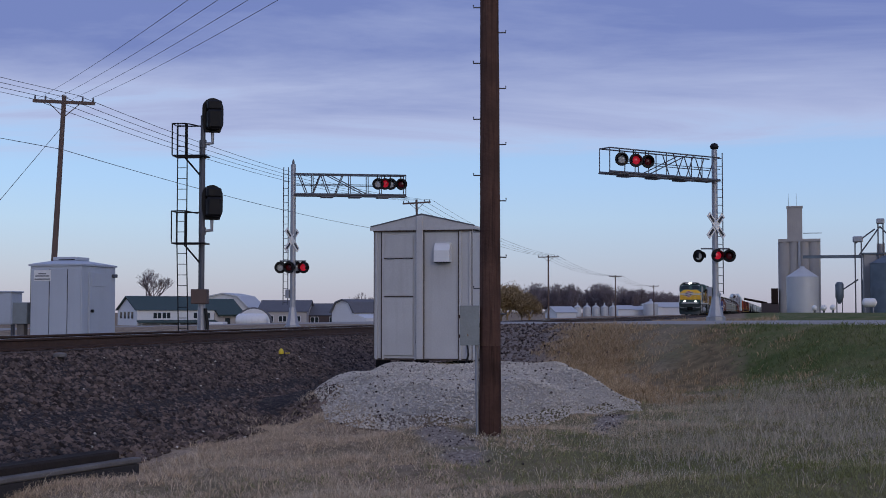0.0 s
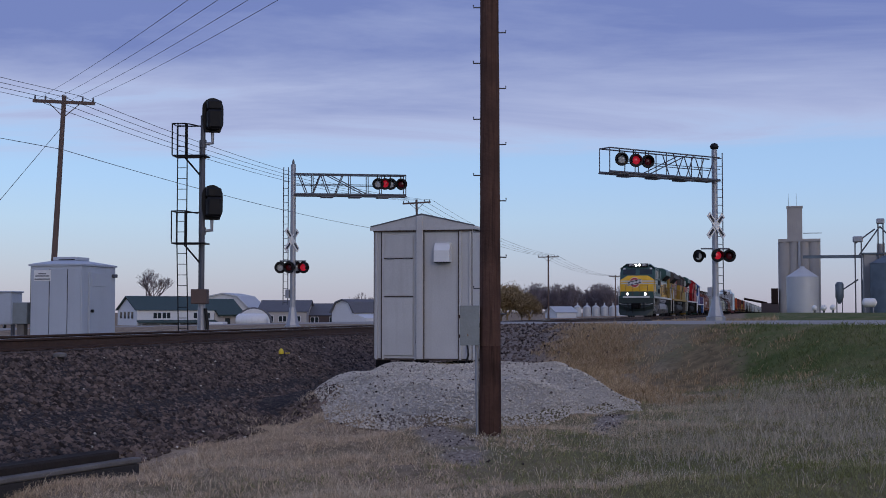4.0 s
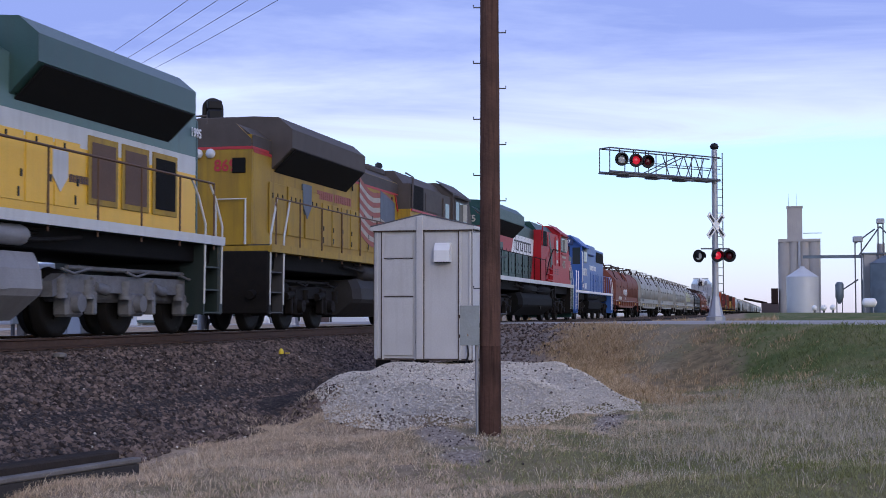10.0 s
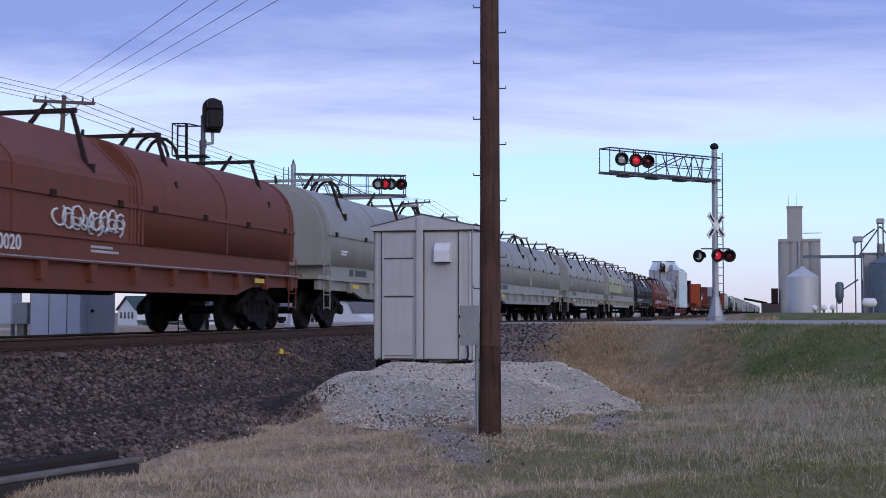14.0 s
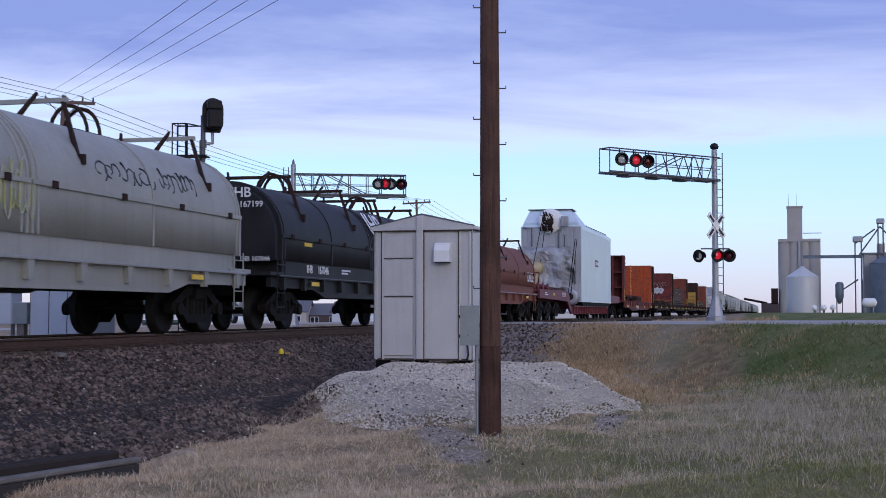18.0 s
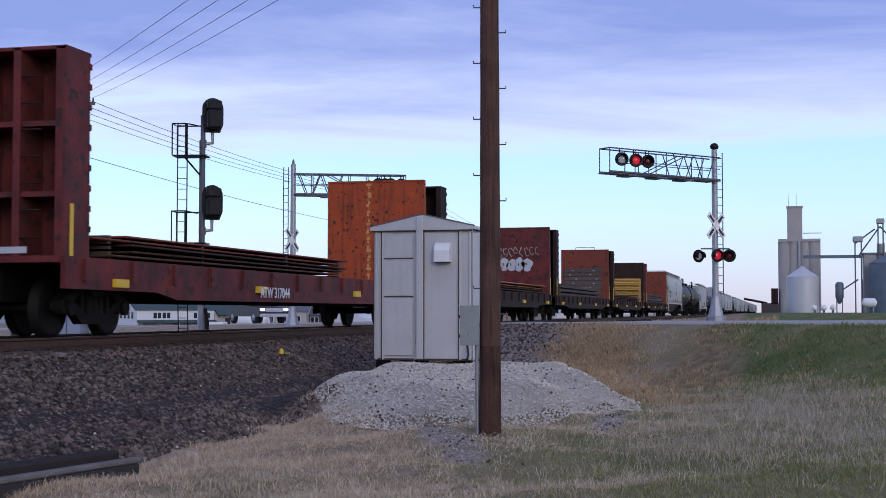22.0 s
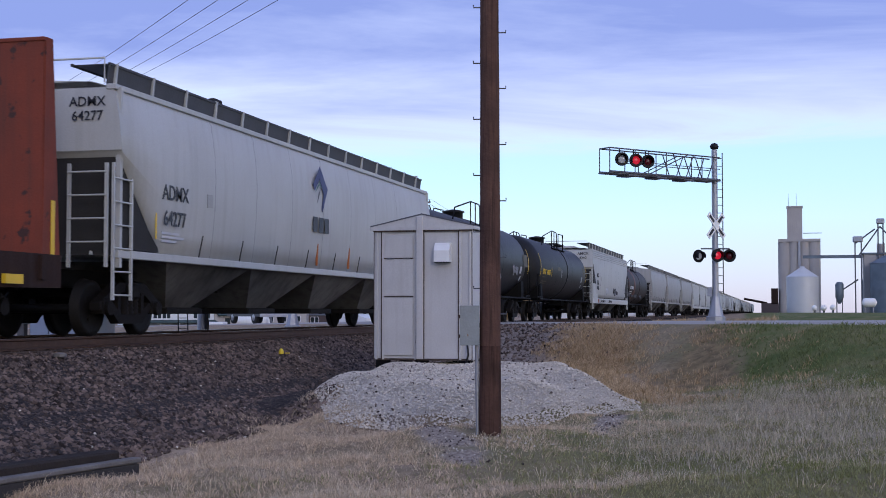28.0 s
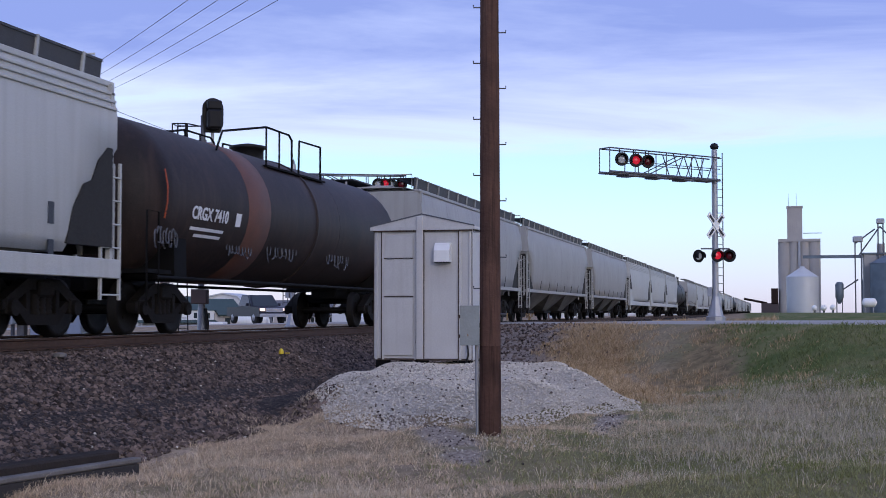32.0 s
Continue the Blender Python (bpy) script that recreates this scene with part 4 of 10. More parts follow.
    part("cable", Mesh().tube([(x0 - 0.02, y0 + 0.1, z0 + 0.35), (x0 - 0.12, y0 + 0.05, z0 + 0.1), (x0 - 0.1, y0 + 0.12, -0.55), (x0 - 0.02, y0 + 0.22, -0.58)], 0.016), M_BLACK, h)


equipment_house()


# ---- near wooden pole ----
def near_pole():
    p = thing("utility_pole", "tall creosoted wooden utility pole with step hooks", "utility pole", pose(15.19, 3.15, 0))
    rng = random.Random(2)
    rings = []
    for k in range(26):
        z = -1.25 + k * 0.42
        r = 0.127 - 0.0042 * (z + 1.2)
        rings.append([((r + rng.uniform(-0.002, 0.003)) * math.cos(i / 20 * 6.283) + 0.006 * math.sin(z * 0.8), (r + rng.uniform(-0.002, 0.003)) * math.sin(i / 20 * 6.283), z) for i in range(20)])
    part("pole", Mesh().loft(rings[3:], True), M_POLE, p)
    part("pole_butt", Mesh().loft(rings[:4], True), M_CREOSOTE, p, "black creosote-soaked butt")
    side = Vector((math.sin(radians(YAW)), -math.cos(radians(YAW)), 0))
    for k in range(12):
        for s in (-1, 1):
            z = 0.37 + k * 0.645 + (0.0 if s > 0 else 0.29) - 0.0
            a = side * (s * 0.09)
            b = side * (s * 0.185)
            part("step_hook", Mesh().tube([(a.x, a.y, z), (b.x, b.y, z), (b.x, b.y, z + 0.03)], 0.008, 6), M_GALV_DK, p, "steel pole step")
    # meter box on the pole's side, on a bracket
    c = side * -0.235
    mb = part("meter_box", Mesh().box(-0.09, 0.09, -0.105, 0.105, -0.22, 0.22, 0.012), M_METER, p, "grey-green metal meter box", pose(c.x, c.y, 0.24, 0, 0, YAW))
    part("lid_edge", Mesh().box(-0.098, -0.09, -0.11, 0.11, -0.225, 0.225, 0.004), M_METER, mb)
    for z in (-0.12, 0.1):
        part("latch", Mesh().box(-0.1, -0.06, 0.105, 0.118, z - 0.02, z + 0.02), M_BULK_DARK, mb)
    part("bracket", Mesh().box(-0.02, 0.02, -0.15, -0.105, -0.03, 0.03), M_GALV_DK, mb)
    d = side * -0.15
    part("conduit", Mesh().tube([(d.x, d.y, 0.02), (d.x, d.y, -0.35), (d.x * 0.95, d.y * 0.95, -1.1)], 0.02, 8), M_GALV, p, "grey cable conduit")
    # crossarms overhead, where the line wires end
    part("crossarm", Mesh().box(-0.05, 0.05, -1.5, 1.5, 5.86, 5.98, 0.01), M_POLE, p, "", pose(0, 0, 0, 0, 0, -35))
    return p


near_pole()


# ---- pole line beyond the track, with its wires ----
def line_pole(x, y, top, arm, lean=0.0, turn=0):
    # lean: degrees to the side, in the plane of the crossarm
    p = thing("utility_pole", "slender grey-brown wooden utility pole with a crossarm", "utility pole", pose(x, y, 0, 0, 0, turn) @ Matrix.Rotation(radians(lean), 4, "X"), "poles along the far side of the track")
    part("pole", Mesh().cyl((0, 0, -3.5), (0, 0, top), 0.16, 0.10, 10), M_POLE_FAR, p)
    part("crossarm", Mesh().box(-0.06, 0.06, -arm / 2, arm / 2, top - 0.36, top - 0.22), M_POLE_FAR, p)
    for s in (-1, 1):
        part("brace", Mesh().tube([(0.07, s * arm * 0.24, top - 0.36), (0.1, 0, top - 0.95)], 0.025, 4), M_POLE_FAR, p)
        for k in (0.3, 0.47):
            part("insulator", Mesh().lathe([(0.03, 0), (0.05, 0.05), (0.035, 0.1), (0.045, 0.15), (0.01, 0.19)], (0, s * arm * k, top - 0.22), n=8), M_GALV_DK, p)
    return p


POLES = [(54.2, 30.98, 10.0, 2.75), (119, 31.2, 10.6, 2.7), (190, 31.0, 8.5, 3.0), (273, 31.0, 7.9, 2.6), (362, 31.0, 7.6, 2.6)]
for i, q in enumerate(POLES):
    line_pole(*q, lean=(2.8 if i == 0 else (-1.5 if i == 1 else 0)), turn=(13.7 if i == 0 else -8))


def wire(a, b, sag, r=0.012):
    a, b = Vector(a), Vector(b)
    pts = []
    for k in range(17):
        t = k / 16
        p = a.lerp(b, t)
        p.z -= sag * 4 * t * (1 - t)
        pts.append(p)
    solid("overhead_wire", Mesh().tube(pts, r, 4), M_WIRE, "thin dark overhead line wire", "wire", group="overhead wires")


for k in (-1.2, -0.4, 0.4, 1.2):
    # from the first far pole over the track to the near pole's crossarm
    c, s = math.cos(radians(-35)), math.sin(radians(-35))
    wire((54.3 - 0.24 * k, 30.5 + 0.95 * k, 9.85), (15.19 + s * k * 0.63, 3.15 + c * k * 0.63, 5.95), 0.2, 0.007)
    for q, w in zip(POLES, POLES[1:]):
        wire((q[0], q[1] + k, q[2] - 0.05), (w[0], w[1] + k, w[2] - 0.05), 0.9, 0.014)
    wire((54.3 + 0.25 * k, 30.6 + k, 9.85), (-30, 34 + k, 10.5), 0.8)
wire((54.3, 30.6, 7.6), (119, 31.2, 7.4), 0.5, 0.016)
wire((54.3, 30.6, 7.6), (-30, 34, 8.2), 0.5, 0.016)
wire((54.3, 30.6, 8.6), (50, 36.5, -0.9), 0.0)


# ---- block signal on its mast ----
def signal_mast():
    p = thing("railway_signal", "two-headed black railway block signal on a grey mast with ladder", "railway signal", pose(34.4, 15.12, 0, 0, 0, YAW - 3))
    part("mast", Mesh().cyl((0, 0, 0.9), (0, 0, 5.72), 0.068, 0.068, 14), M_GALV_DK, p)
    part("mast_cap", Mesh().cyl((0, 0, 5.72), (0, 0, 5.76), 0.08, 0.06, 12), M_GALV_DK, p)
    part("base_column", Mesh().cyl((0, 0, -0.5), (0, 0, 0.9), 0.135, 0.09, 14), M_GALV, p, "pale galvanised base column")
    part("base_cable", Mesh().tube([(-0.08, -0.12, 0.5), (-0.06, -0.17, 0.1), (-0.05, -0.16, -0.4)], 0.05, 8), M_BLACK, p)
    part("junction_box", Mesh().box(-0.2, 0.14, -0.17, 0.26, 0.62, 1.02, 0.02), M_POLE_FAR, p, "brown weathered junction box at the mast's foot")
    for zp in (2.28, 4.66):
        pl = part("platform", Mesh().box(-0.3, 0.3, -0.14, 0.78, zp - 0.04, zp, 0.01), M_SIGNAL, p)
        part("platform_brace", Mesh().tube([(0, 0.5, zp - 0.04), (0, 0.06, zp - 0.55)], 0.025, 6), M_SIGNAL, p)
        for y in (0.78, 0.4):
            part("rail_post", Mesh().cyl((-0.28, y, zp), (-0.28, y, zp + 0.85), 0.018 if y > 0.5 else 0.03, n=6), M_SIGNAL, pl)
        part("rail_post", Mesh().cyl((0.28, 0.78, zp), (0.28, 0.78, zp + 0.85), 0.018, n=6), M_SIGNAL, pl)
        part("handrail", Mesh().tube([(-0.28, 0.06, zp + 0.78), (-0.28, 0.4, zp + 0.85), (-0.28, 0.78, zp + 0.85), (0.28, 0.78, zp + 0.85), (0.28, 0.06, zp + 0.85)], 0.018, 6), M_SIGNAL, pl)
        zh = zp + 0.62
        hd = part("signal_head", Mesh().prism([(-0.29 + 0.0, zh + 0.29)] + [(-0.29 * math.cos(a), zh + 0.66 + 0.29 * math.sin(a)) for a in [i * math.pi / 14 for i in range(15)]] + [(0.29, zh + 0.24), (0.2, zh), (-0.2, zh)], 0.02, 0.06), M_SIGNAL, p, "", pose(-0.02, -0.26, 0, 0, 0, 205))
        part("housing", Mesh().box(0.06, 0.34, -0.2, 0.2, zh + 0.6, zh + 0.86, 0.04), M_SIGNAL, hd)
        part("lower_housing", Mesh().box(0.06, 0.4, -0.2, 0.2, zh + 0.08, zh + 0.6, 0.05), M_SIGNAL, hd)
        for dz in (0.78, 0.5, 0.24):
            part("visor", Mesh().cyl((0.02, 0, zh + dz), (-0.2, 0, zh + dz), 0.11, 0.11, 12, True, False), M_SIGNAL, hd)
        part("head_bracket", Mesh().tube([(0, -0.26, zh + 0.02), (0, -0.26, zh - 0.28), (0, 0, zh - 0.3)], 0.05, 8), M_GALV, p)
        part("clamp", Mesh().cyl((0, 0, zh - 0.4), (0, 0, zh - 0.2), 0.1, n=12), M_GALV_DK, p)
    for s, nm in ((0.36, "ladder_rail"), (0.62, "ladder_rail")):
        part(nm, Mesh().tube([(-0.25, s - 0.05, -0.2), (-0.3, s, 2.2), (-0.3, s, 5.5)], 0.016, 6), M_SIGNAL, p)
    rung = Mesh().cyl((0, 0.36, 0), (0, 0.62, 0), 0.010, n=5).data("rung", M_SIGNAL)
    for k in range(20):
        z = -0.05 + k * 0.29
        part("rung", rung, None, p, "", pose(-0.3 + 0.05 * max(0, (2.2 - z) / 2.4), -0.05 * max(0, (2.2 - z) / 2.4), z))
    part("conduit", Mesh().tube([(0.05, 0.09, 1.0), (0.05, 0.09, 5.0)], 0.02, 6), M_GALV_DK, p)


signal_mast()


# ---- relay cabinet and boxes beyond the track ----
def relay_cabinet():
    c = thing("relay_cabinet", "pale grey aluminium relay cabinet with a low pitched roof", "relay cabinet", pose(28.6, 15.85, 0, 0, 0, 0))
    part("body", Mesh().box(-0.85, 0.75, -0.76, 0.53, -0.32, 1.44, 0.012), M_CABINET, c)
    part("roof", Mesh().loft([[(-0.88, -0.79, 1.44), (0.78, -0.79, 1.44), (0.78, 0.56, 1.44), (-0.88, 0.56, 1.44)], [(-0.88, -0.79, 1.48), (0.78, -0.79, 1.48), (0.78, 0.56, 1.48), (-0.88, 0.56, 1.48)], [(-0.35, -0.3, 1.58), (0.3, -0.3, 1.58), (0.3, 0.2, 1.58), (-0.35, 0.2, 1.58)]]), M_CABINET, c)
    v = part("roof_vent", Mesh().box(-0.35, 0.3, -0.32, 0.25, 1.58, 1.66, 0.01), M_CABINET, c)
    part("vent_slot", Mesh().box(-0.36, -0.35, -0.3, 0.1, 1.585, 1.605), M_BLACK, v)
    for y0, y1 in ((-0.74, -0.42), (-0.40, 0.03), (0.05, 0.50)):
        part("door", Mesh().box(-0.87, -0.85, y0, y1, -0.22, 1.36, 0.004), M_CABINET, c)
        part("door_gap", Mesh().box(-0.858, -0.851, y1 + 0.004, y1 + 0.016, -0.22, 1.36), M_UNDER, c)
    part("side_door", Mesh().box(-0.55, 0.45, -0.80, -0.76, -0.2, 1.3, 0.004), M_CABINET, c)
    part("side_panel", Mesh().box(-0.5, 0.2, -0.81, -0.80, 0.98, 1.28, 0.004), M_CABINET, c)
    part("lock", Mesh().cyl((-0.48, -0.80, 0.42), (-0.48, -0.86, 0.42), 0.035, n=10), M_BLACK, c)
    part("lamp_bracket", Mesh().box(0.55, 0.67, -0.86, -0.76, 1.2, 1.28, 0.01), M_GALV_DK, c)
    # notice on the door; its small lines stay plain bars
    s = part("notice", Mesh().box(-0.876, -0.870, 0.0, 0.42, 1.1, 1.34), M_WHITE, c, "small white notice with dark lines")
    for z, w in ((1.26, 0.12), (1.21, 0.22), (1.14, 0.24)):
        part("line_of_text", Mesh().box(-0.880, -0.876, 0.21 - w * 0.8, 0.21 + w * 0.8, z - 0.012, z + 0.012), M_GALV_DK, s)
    part("plinth", Mesh().box(-0.8, 0.7, -0.73, 0.57, -0.75, -0.32), M_CONCRETE, c, "concrete footing")
    q = thing("signal_post_box", "grey metal box on a dark timber post", "junction box", pose(28.3, 17.0, 0))
    part("post", Mesh().cyl((0, -0.5, -0.8), (0, -0.5, 1.12), 0.11, 0.10, 12), M_POLE, q)
    part("box", Mesh().box(-0.16, 0.16, -0.32, 0.06, 0.12, 0.62, 0.015), M_METER, q)
    part("box_post", Mesh().box(-0.08, 0.08, -0.2, -0.02, -0.8, 0.12), M_TIMBER, q)
    u = thing("field_cabinet", "grey metal field cabinet beside the track", "equipment cabinet", pose(29.4, 18.0, 0))
    part("body", Mesh().box(-0.25, 0.25, -0.3, 0.45, 0.1, 0.86, 0.02), M_CABINET, u, "")
    part("lid", Mesh().box(-0.28, 0.28, -0.33, 0.48, 0.86, 0.9, 0.01), M_CABINET, u)
    for y in (-0.2, 0.35):
        part("leg", Mesh().cyl((0, y, -0.8), (0, y, 0.1), 0.05, n=8), M_GALV_DK, u)


relay_cabinet()


# ---- cantilever crossing signals ----
def lamp_unit(parent, at, lens, face):
    """A round flasher: black background disc, hood, housing and lens; faces its own -x."""
    bg = part("background_disc", Mesh().cyl((0, 0, 0), (0.02, 0, 0), 0.25, n=20), M_SIGNAL, parent, "", at)
    part("lens", Mesh().lathe([(0.005, -0.03), (0.09, -0.024), (0.15, -0.004), (0.15, 0.0)], axis="x", n=16), lens, bg, face)
    part("housing", Mesh().lathe([(0.15, 0.02), (0.13, 0.14), (0.05, 0.18)], axis="x", n=12), M_SIGNAL, bg)
    hood = [[(-h, r * math.cos(a), r * math.sin(a)) for a in [math.pi * (-0.15 + 1.3 * i / 10) for i in range(11)]] for h, r in ((0.0, 0.165), (0.24, 0.17))]
    part("visor", Mesh().loft(hood, True, False, False), M_SIGNAL, bg)
    return bg


def cantilever(at, arm_deg, arm_len, arm_z, top_z, base_z, face_deg, lamps, low, ladder, rise, bell, buck):
    """Mast at the origin; the arm goes out at arm_deg. The front lamps face face_deg, the back ones the other way."""
    p = thing("crossing_signal", "grey steel cantilever road crossing signal with flashers and crossbuck", "crossing signal", at)
    part("mast", Mesh().cyl((0, 0, base_z + 0.35), (0, 0, top_z), 0.122, 0.108, 16), M_GALV, p)
    part("base", Mesh().lathe([(0.36, base_z - 0.5), (0.36, base_z + 0.03), (0.30, base_z + 0.05), (0.20, base_z + 0.45), (0.14, base_z + 0.8)], n=8, smooth=False), M_GALV, p, "tapered cast base")
    me = Mesh()
    for s in (-0.28, 0.28):
        me.tube([(0, s, 0), (arm_len, s, 0)], 0.05, 6)
        me.tube([(0, s, 0.86), (arm_len, s, 0.86)], 0.028, 6)
        me.tube([(0, s, 0.42), (arm_len * 0.86, s, 0.42)], 0.016, 5)
    arm = part("arm", me, M_GALV_DK, p, "", pose(0, 0, arm_z, 0, -rise, arm_deg))
    part("walkway", Mesh().box(0.1, arm_len + 0.05, -0.3, 0.3, -0.06, -0.02), M_GALV_DK, arm)
    for s in (-0.28, 0.28):
        for k, (a, b) in enumerate(((0.10, 0.86), (0.22, 0.0), (0.30, 0.86), (0.42, 0.0))):
            part("lattice_bar", Mesh().tube([(arm_len * (a - 0.05), s, 0.86 if k % 2 == 0 else 0), (arm_len * (a + 0.02), s, 0.0 if k % 2 == 0 else 0.86)], 0.022, 5), M_GALV_DK, arm)
        part("lattice_bar", Mesh().tube([(arm_len * 0.3, s, 0.86), (arm_len * 0.66, s, 0)], 0.022, 5), M_GALV_DK, arm)
        for k in (0.17, 0.5, 0.66, 0.78, 1.0):
            part("rail_post", Mesh().tube([(arm_len * k, s, 0), (arm_len * k, s, 0.86)], 0.02, 5), M_GALV_DK, arm)
    for k in (0.3, 0.55, 0.8):
        part("walkway_bracket", Mesh().box(arm_len * k - 0.25, arm_len * k + 0.25, -0.34, 0.34, -0.11, -0.06), M_GALV_DK, arm)
    part("end_rail", Mesh().tube([(arm_len, -0.28, 0.86), (arm_len, 0.28, 0.86)], 0.028, 5), M_GALV_DK, arm)
    turn = face_deg - arm_deg
    for x, side, lens, word in lamps:
        lamp_unit(arm, pose(x, -0.34 * side, 0.47, 0, 0, turn), lens, word)
        part("lamp_pipe", Mesh().tube([(x, -0.2 * side, 0.86), (x, -0.2 * side, 0.3)], 0.025, 5), M_SIGNAL, arm)
    for (r, u), deg, z, lens, word in low:
        a = radians(face_deg)
        lamp_unit(p, pose(u * math.cos(a) - r * math.sin(a), u * math.sin(a) + r * math.cos(a), z, 0, 0, face_deg + deg), lens, word)
    a = radians(face_deg)
    part("lamp_bar", Mesh().tube([(-0.55 * math.sin(a), 0.55 * math.cos(a), low[0][2] + 0.27), (0.55 * math.sin(a), -0.55 * math.cos(a), low[0][2] + 0.27)], 0.03, 6), M_GALV_DK, p)
    # crossbuck, set to the road; its letters are too small to read here
    for tilt in (45, -45):
        b = part("crossbuck_board", Mesh().box(-0.012, 0.012, -0.61, 0.61, -0.115, 0.115, 0.004), M_WHITE, p, "white crossbuck board", pose(-0.22 * math.cos(a) , -0.22 * math.sin(a), low[0][2] + 1.13 + (0.015 if tilt > 0 else 0), 0, 0, face_deg + buck) @ pose(0.0 if tilt > 0 else 0.03, 0, 0, tilt, 0, 0))
        for y in (-0.36, 0.36):
            part("line_of_text", Mesh().box(-0.016, -0.013, y - 0.17, y + 0.17, -0.05, 0.05), M_MARK_B, b)
    part("control_box", Mesh().box(-0.1, 0.1, 0.13, 0.3, 1.0, 1.35, 0.01), M_GALV, p)
    if bell:
        part("bell", Mesh().lathe([(0.02, 0.0), (0.14, 0.03), (0.17, 0.12), (0.12, 0.22), (0.02, 0.26)], (0, 0, top_z), n=12), M_SIGNAL, p, "black crossing bell")
    else:
        part("bell", Mesh().lathe([(0.06, 0.0), (0.05, 0.12), (0.02, 0.22)], (0, 0, top_z), n=10), M_GALV_DK, p)
    lx, ly, deg = ladder
    for s in (-0.13, 0.13):
        part("ladder_rail", Mesh().cyl((lx - s * math.sin(radians(deg)), ly + s * math.cos(radians(deg)), base_z + 0.9), (lx - s * math.sin(radians(deg)), ly + s * math.cos(radians(deg)), top_z - 0.1), 0.022, n=5), M_GALV_DK, p)
    rung = Mesh().cyl((0, -0.13, 0), (0, 0.13, 0), 0.012, n=5).data("rung", M_GALV_DK)
    k = base_z + 1.0
    while k < top_z - 0.2:
        part("rung", rung, None, p, "", pose(lx, ly, k, 0, 0, deg))
        k += 0.3
    return p


RED, DIM, OFF = (M_LENS_RED, "red flasher lens"), (M_LENS_DIM, "unlit red lens"), (M_LENS_OFF, "pale lens seen from behind")
cantilever(pose(52.96, 2.2, 0), 137.5, 5.5, 5.42, 6.62, 0.2, 16,
           [(4.3, -1, *RED), (3.72, -1, *DIM), (4.98, -1, *OFF)],
           [((0.58, 0.25), 22, 2.55, *OFF), ((-0.02, -0.3), 8, 2.55, *RED), ((-0.52, -0.1), -14, 2.55, *DIM)],
           (0.22, -0.16, 14), 0.3, True, 34)
cantilever(pose(53.9, 19.6, 0), -64.5, 4.75, 5.33, 6.6, -0.2, 12,
           [(3.55, 1, *OFF), (3.85, 1, *RED), (4.1, 1, *OFF), (4.55, 1, *DIM)],
           [((0.52, -0.05), 12, 2.27, *OFF), ((0.12, -0.3), -5, 2.27, *DIM), ((-0.15, 0.2), 10, 2.27, *OFF), ((-0.46, -0.1), -12, 2.27, *RED)],
           (0.05, 0.34, -20), 0.3, False, 62)


# ---- timber and litter near the track ----
def near_clutter():
    t = thing("timber", "old dark squared timber with a grey board on ballast", "timber", pose(10.15, 6.48, -0.98, 0, 0.4, -9.3))
    part("beam", Mesh().box(-2.2, 1.78, -0.16, 0.07, -0.16, 0.075, 0.02), mat("dark_brown_beam", (0.045, 0.037, 0.033), 0.9, amount=0.6, bump=0.5, spec=0.08), t)
    part("board", Mesh().box(-2.2, 1.95, -0.28, -0.165, -0.05, 0.0, 0.012), M_TIMBER, t, "pale grey weathered board")
    # front face of the pale board, its shade put into a dark colour
    part("lower_board", Mesh().box(-2.2, 1.93, -0.27, -0.165, -0.18, -0.055, 0.01), mat("shaded_board_face", (0.035, 0.03, 0.028), 0.85, amount=0.5), t)
    q = thing("ballast_marker", "small yellow plastic marker by the rail", "marker", pose(25.0, 9.32, -0.42))
    part("cap", Mesh().lathe([(0.045, 0.0), (0.055, 0.04), (0.035, 0.09), (0.01, 0.11)], n=10), M_YELTOY, q)
    part("flap", Mesh().box(0.02, 0.06, -0.16, -0.07, 0.01, 0.03, 0.006), M_YELTOY, q)
    for x, y in ((17.6, 9.9), (31.5, 8.9)):
        m = Mesh().lathe([(0.03, 0.0), (0.1, 0.03), (0.09, 0.07), (0.02, 0.09)], n=7, smooth=False)
        solid("stone", m, M_TIMBER, "grey stone lying on the ballast", "stone", at=pose(x, y, float(ground_z(x, y)) + 0.03))


near_clutter()


# ---- far buildings ----
def window_grid(parent, name, spots, w, h, axis, at, depth=0.08):
    for a, z in spots:
        if axis == "y":
            fr = part(name, Mesh().box(at - depth, at, a - w / 2, a + w / 2, z, z + h), M_SIDING, parent)
            for s in (-1, 1):
                part("pane", Mesh().box(at - depth - 0.01, at - depth, a + (s * 0.25 - 0.2) * w, a + (s * 0.25 + 0.2) * w, z + 0.08 * h, z + 0.92 * h), M_GLASS, fr)
        else:
            fr = part(name, Mesh().box(a - w / 2, a + w / 2, at - depth, at, z, z + h), M_SIDING, parent)
            for s in (-1, 1):
                part("pane", Mesh().box(a + (s * 0.25 - 0.2) * w, a + (s * 0.25 + 0.2) * w, at - depth - 0.01, at - depth, z + 0.08 * h, z + 0.92 * h), M_GLASS, fr)


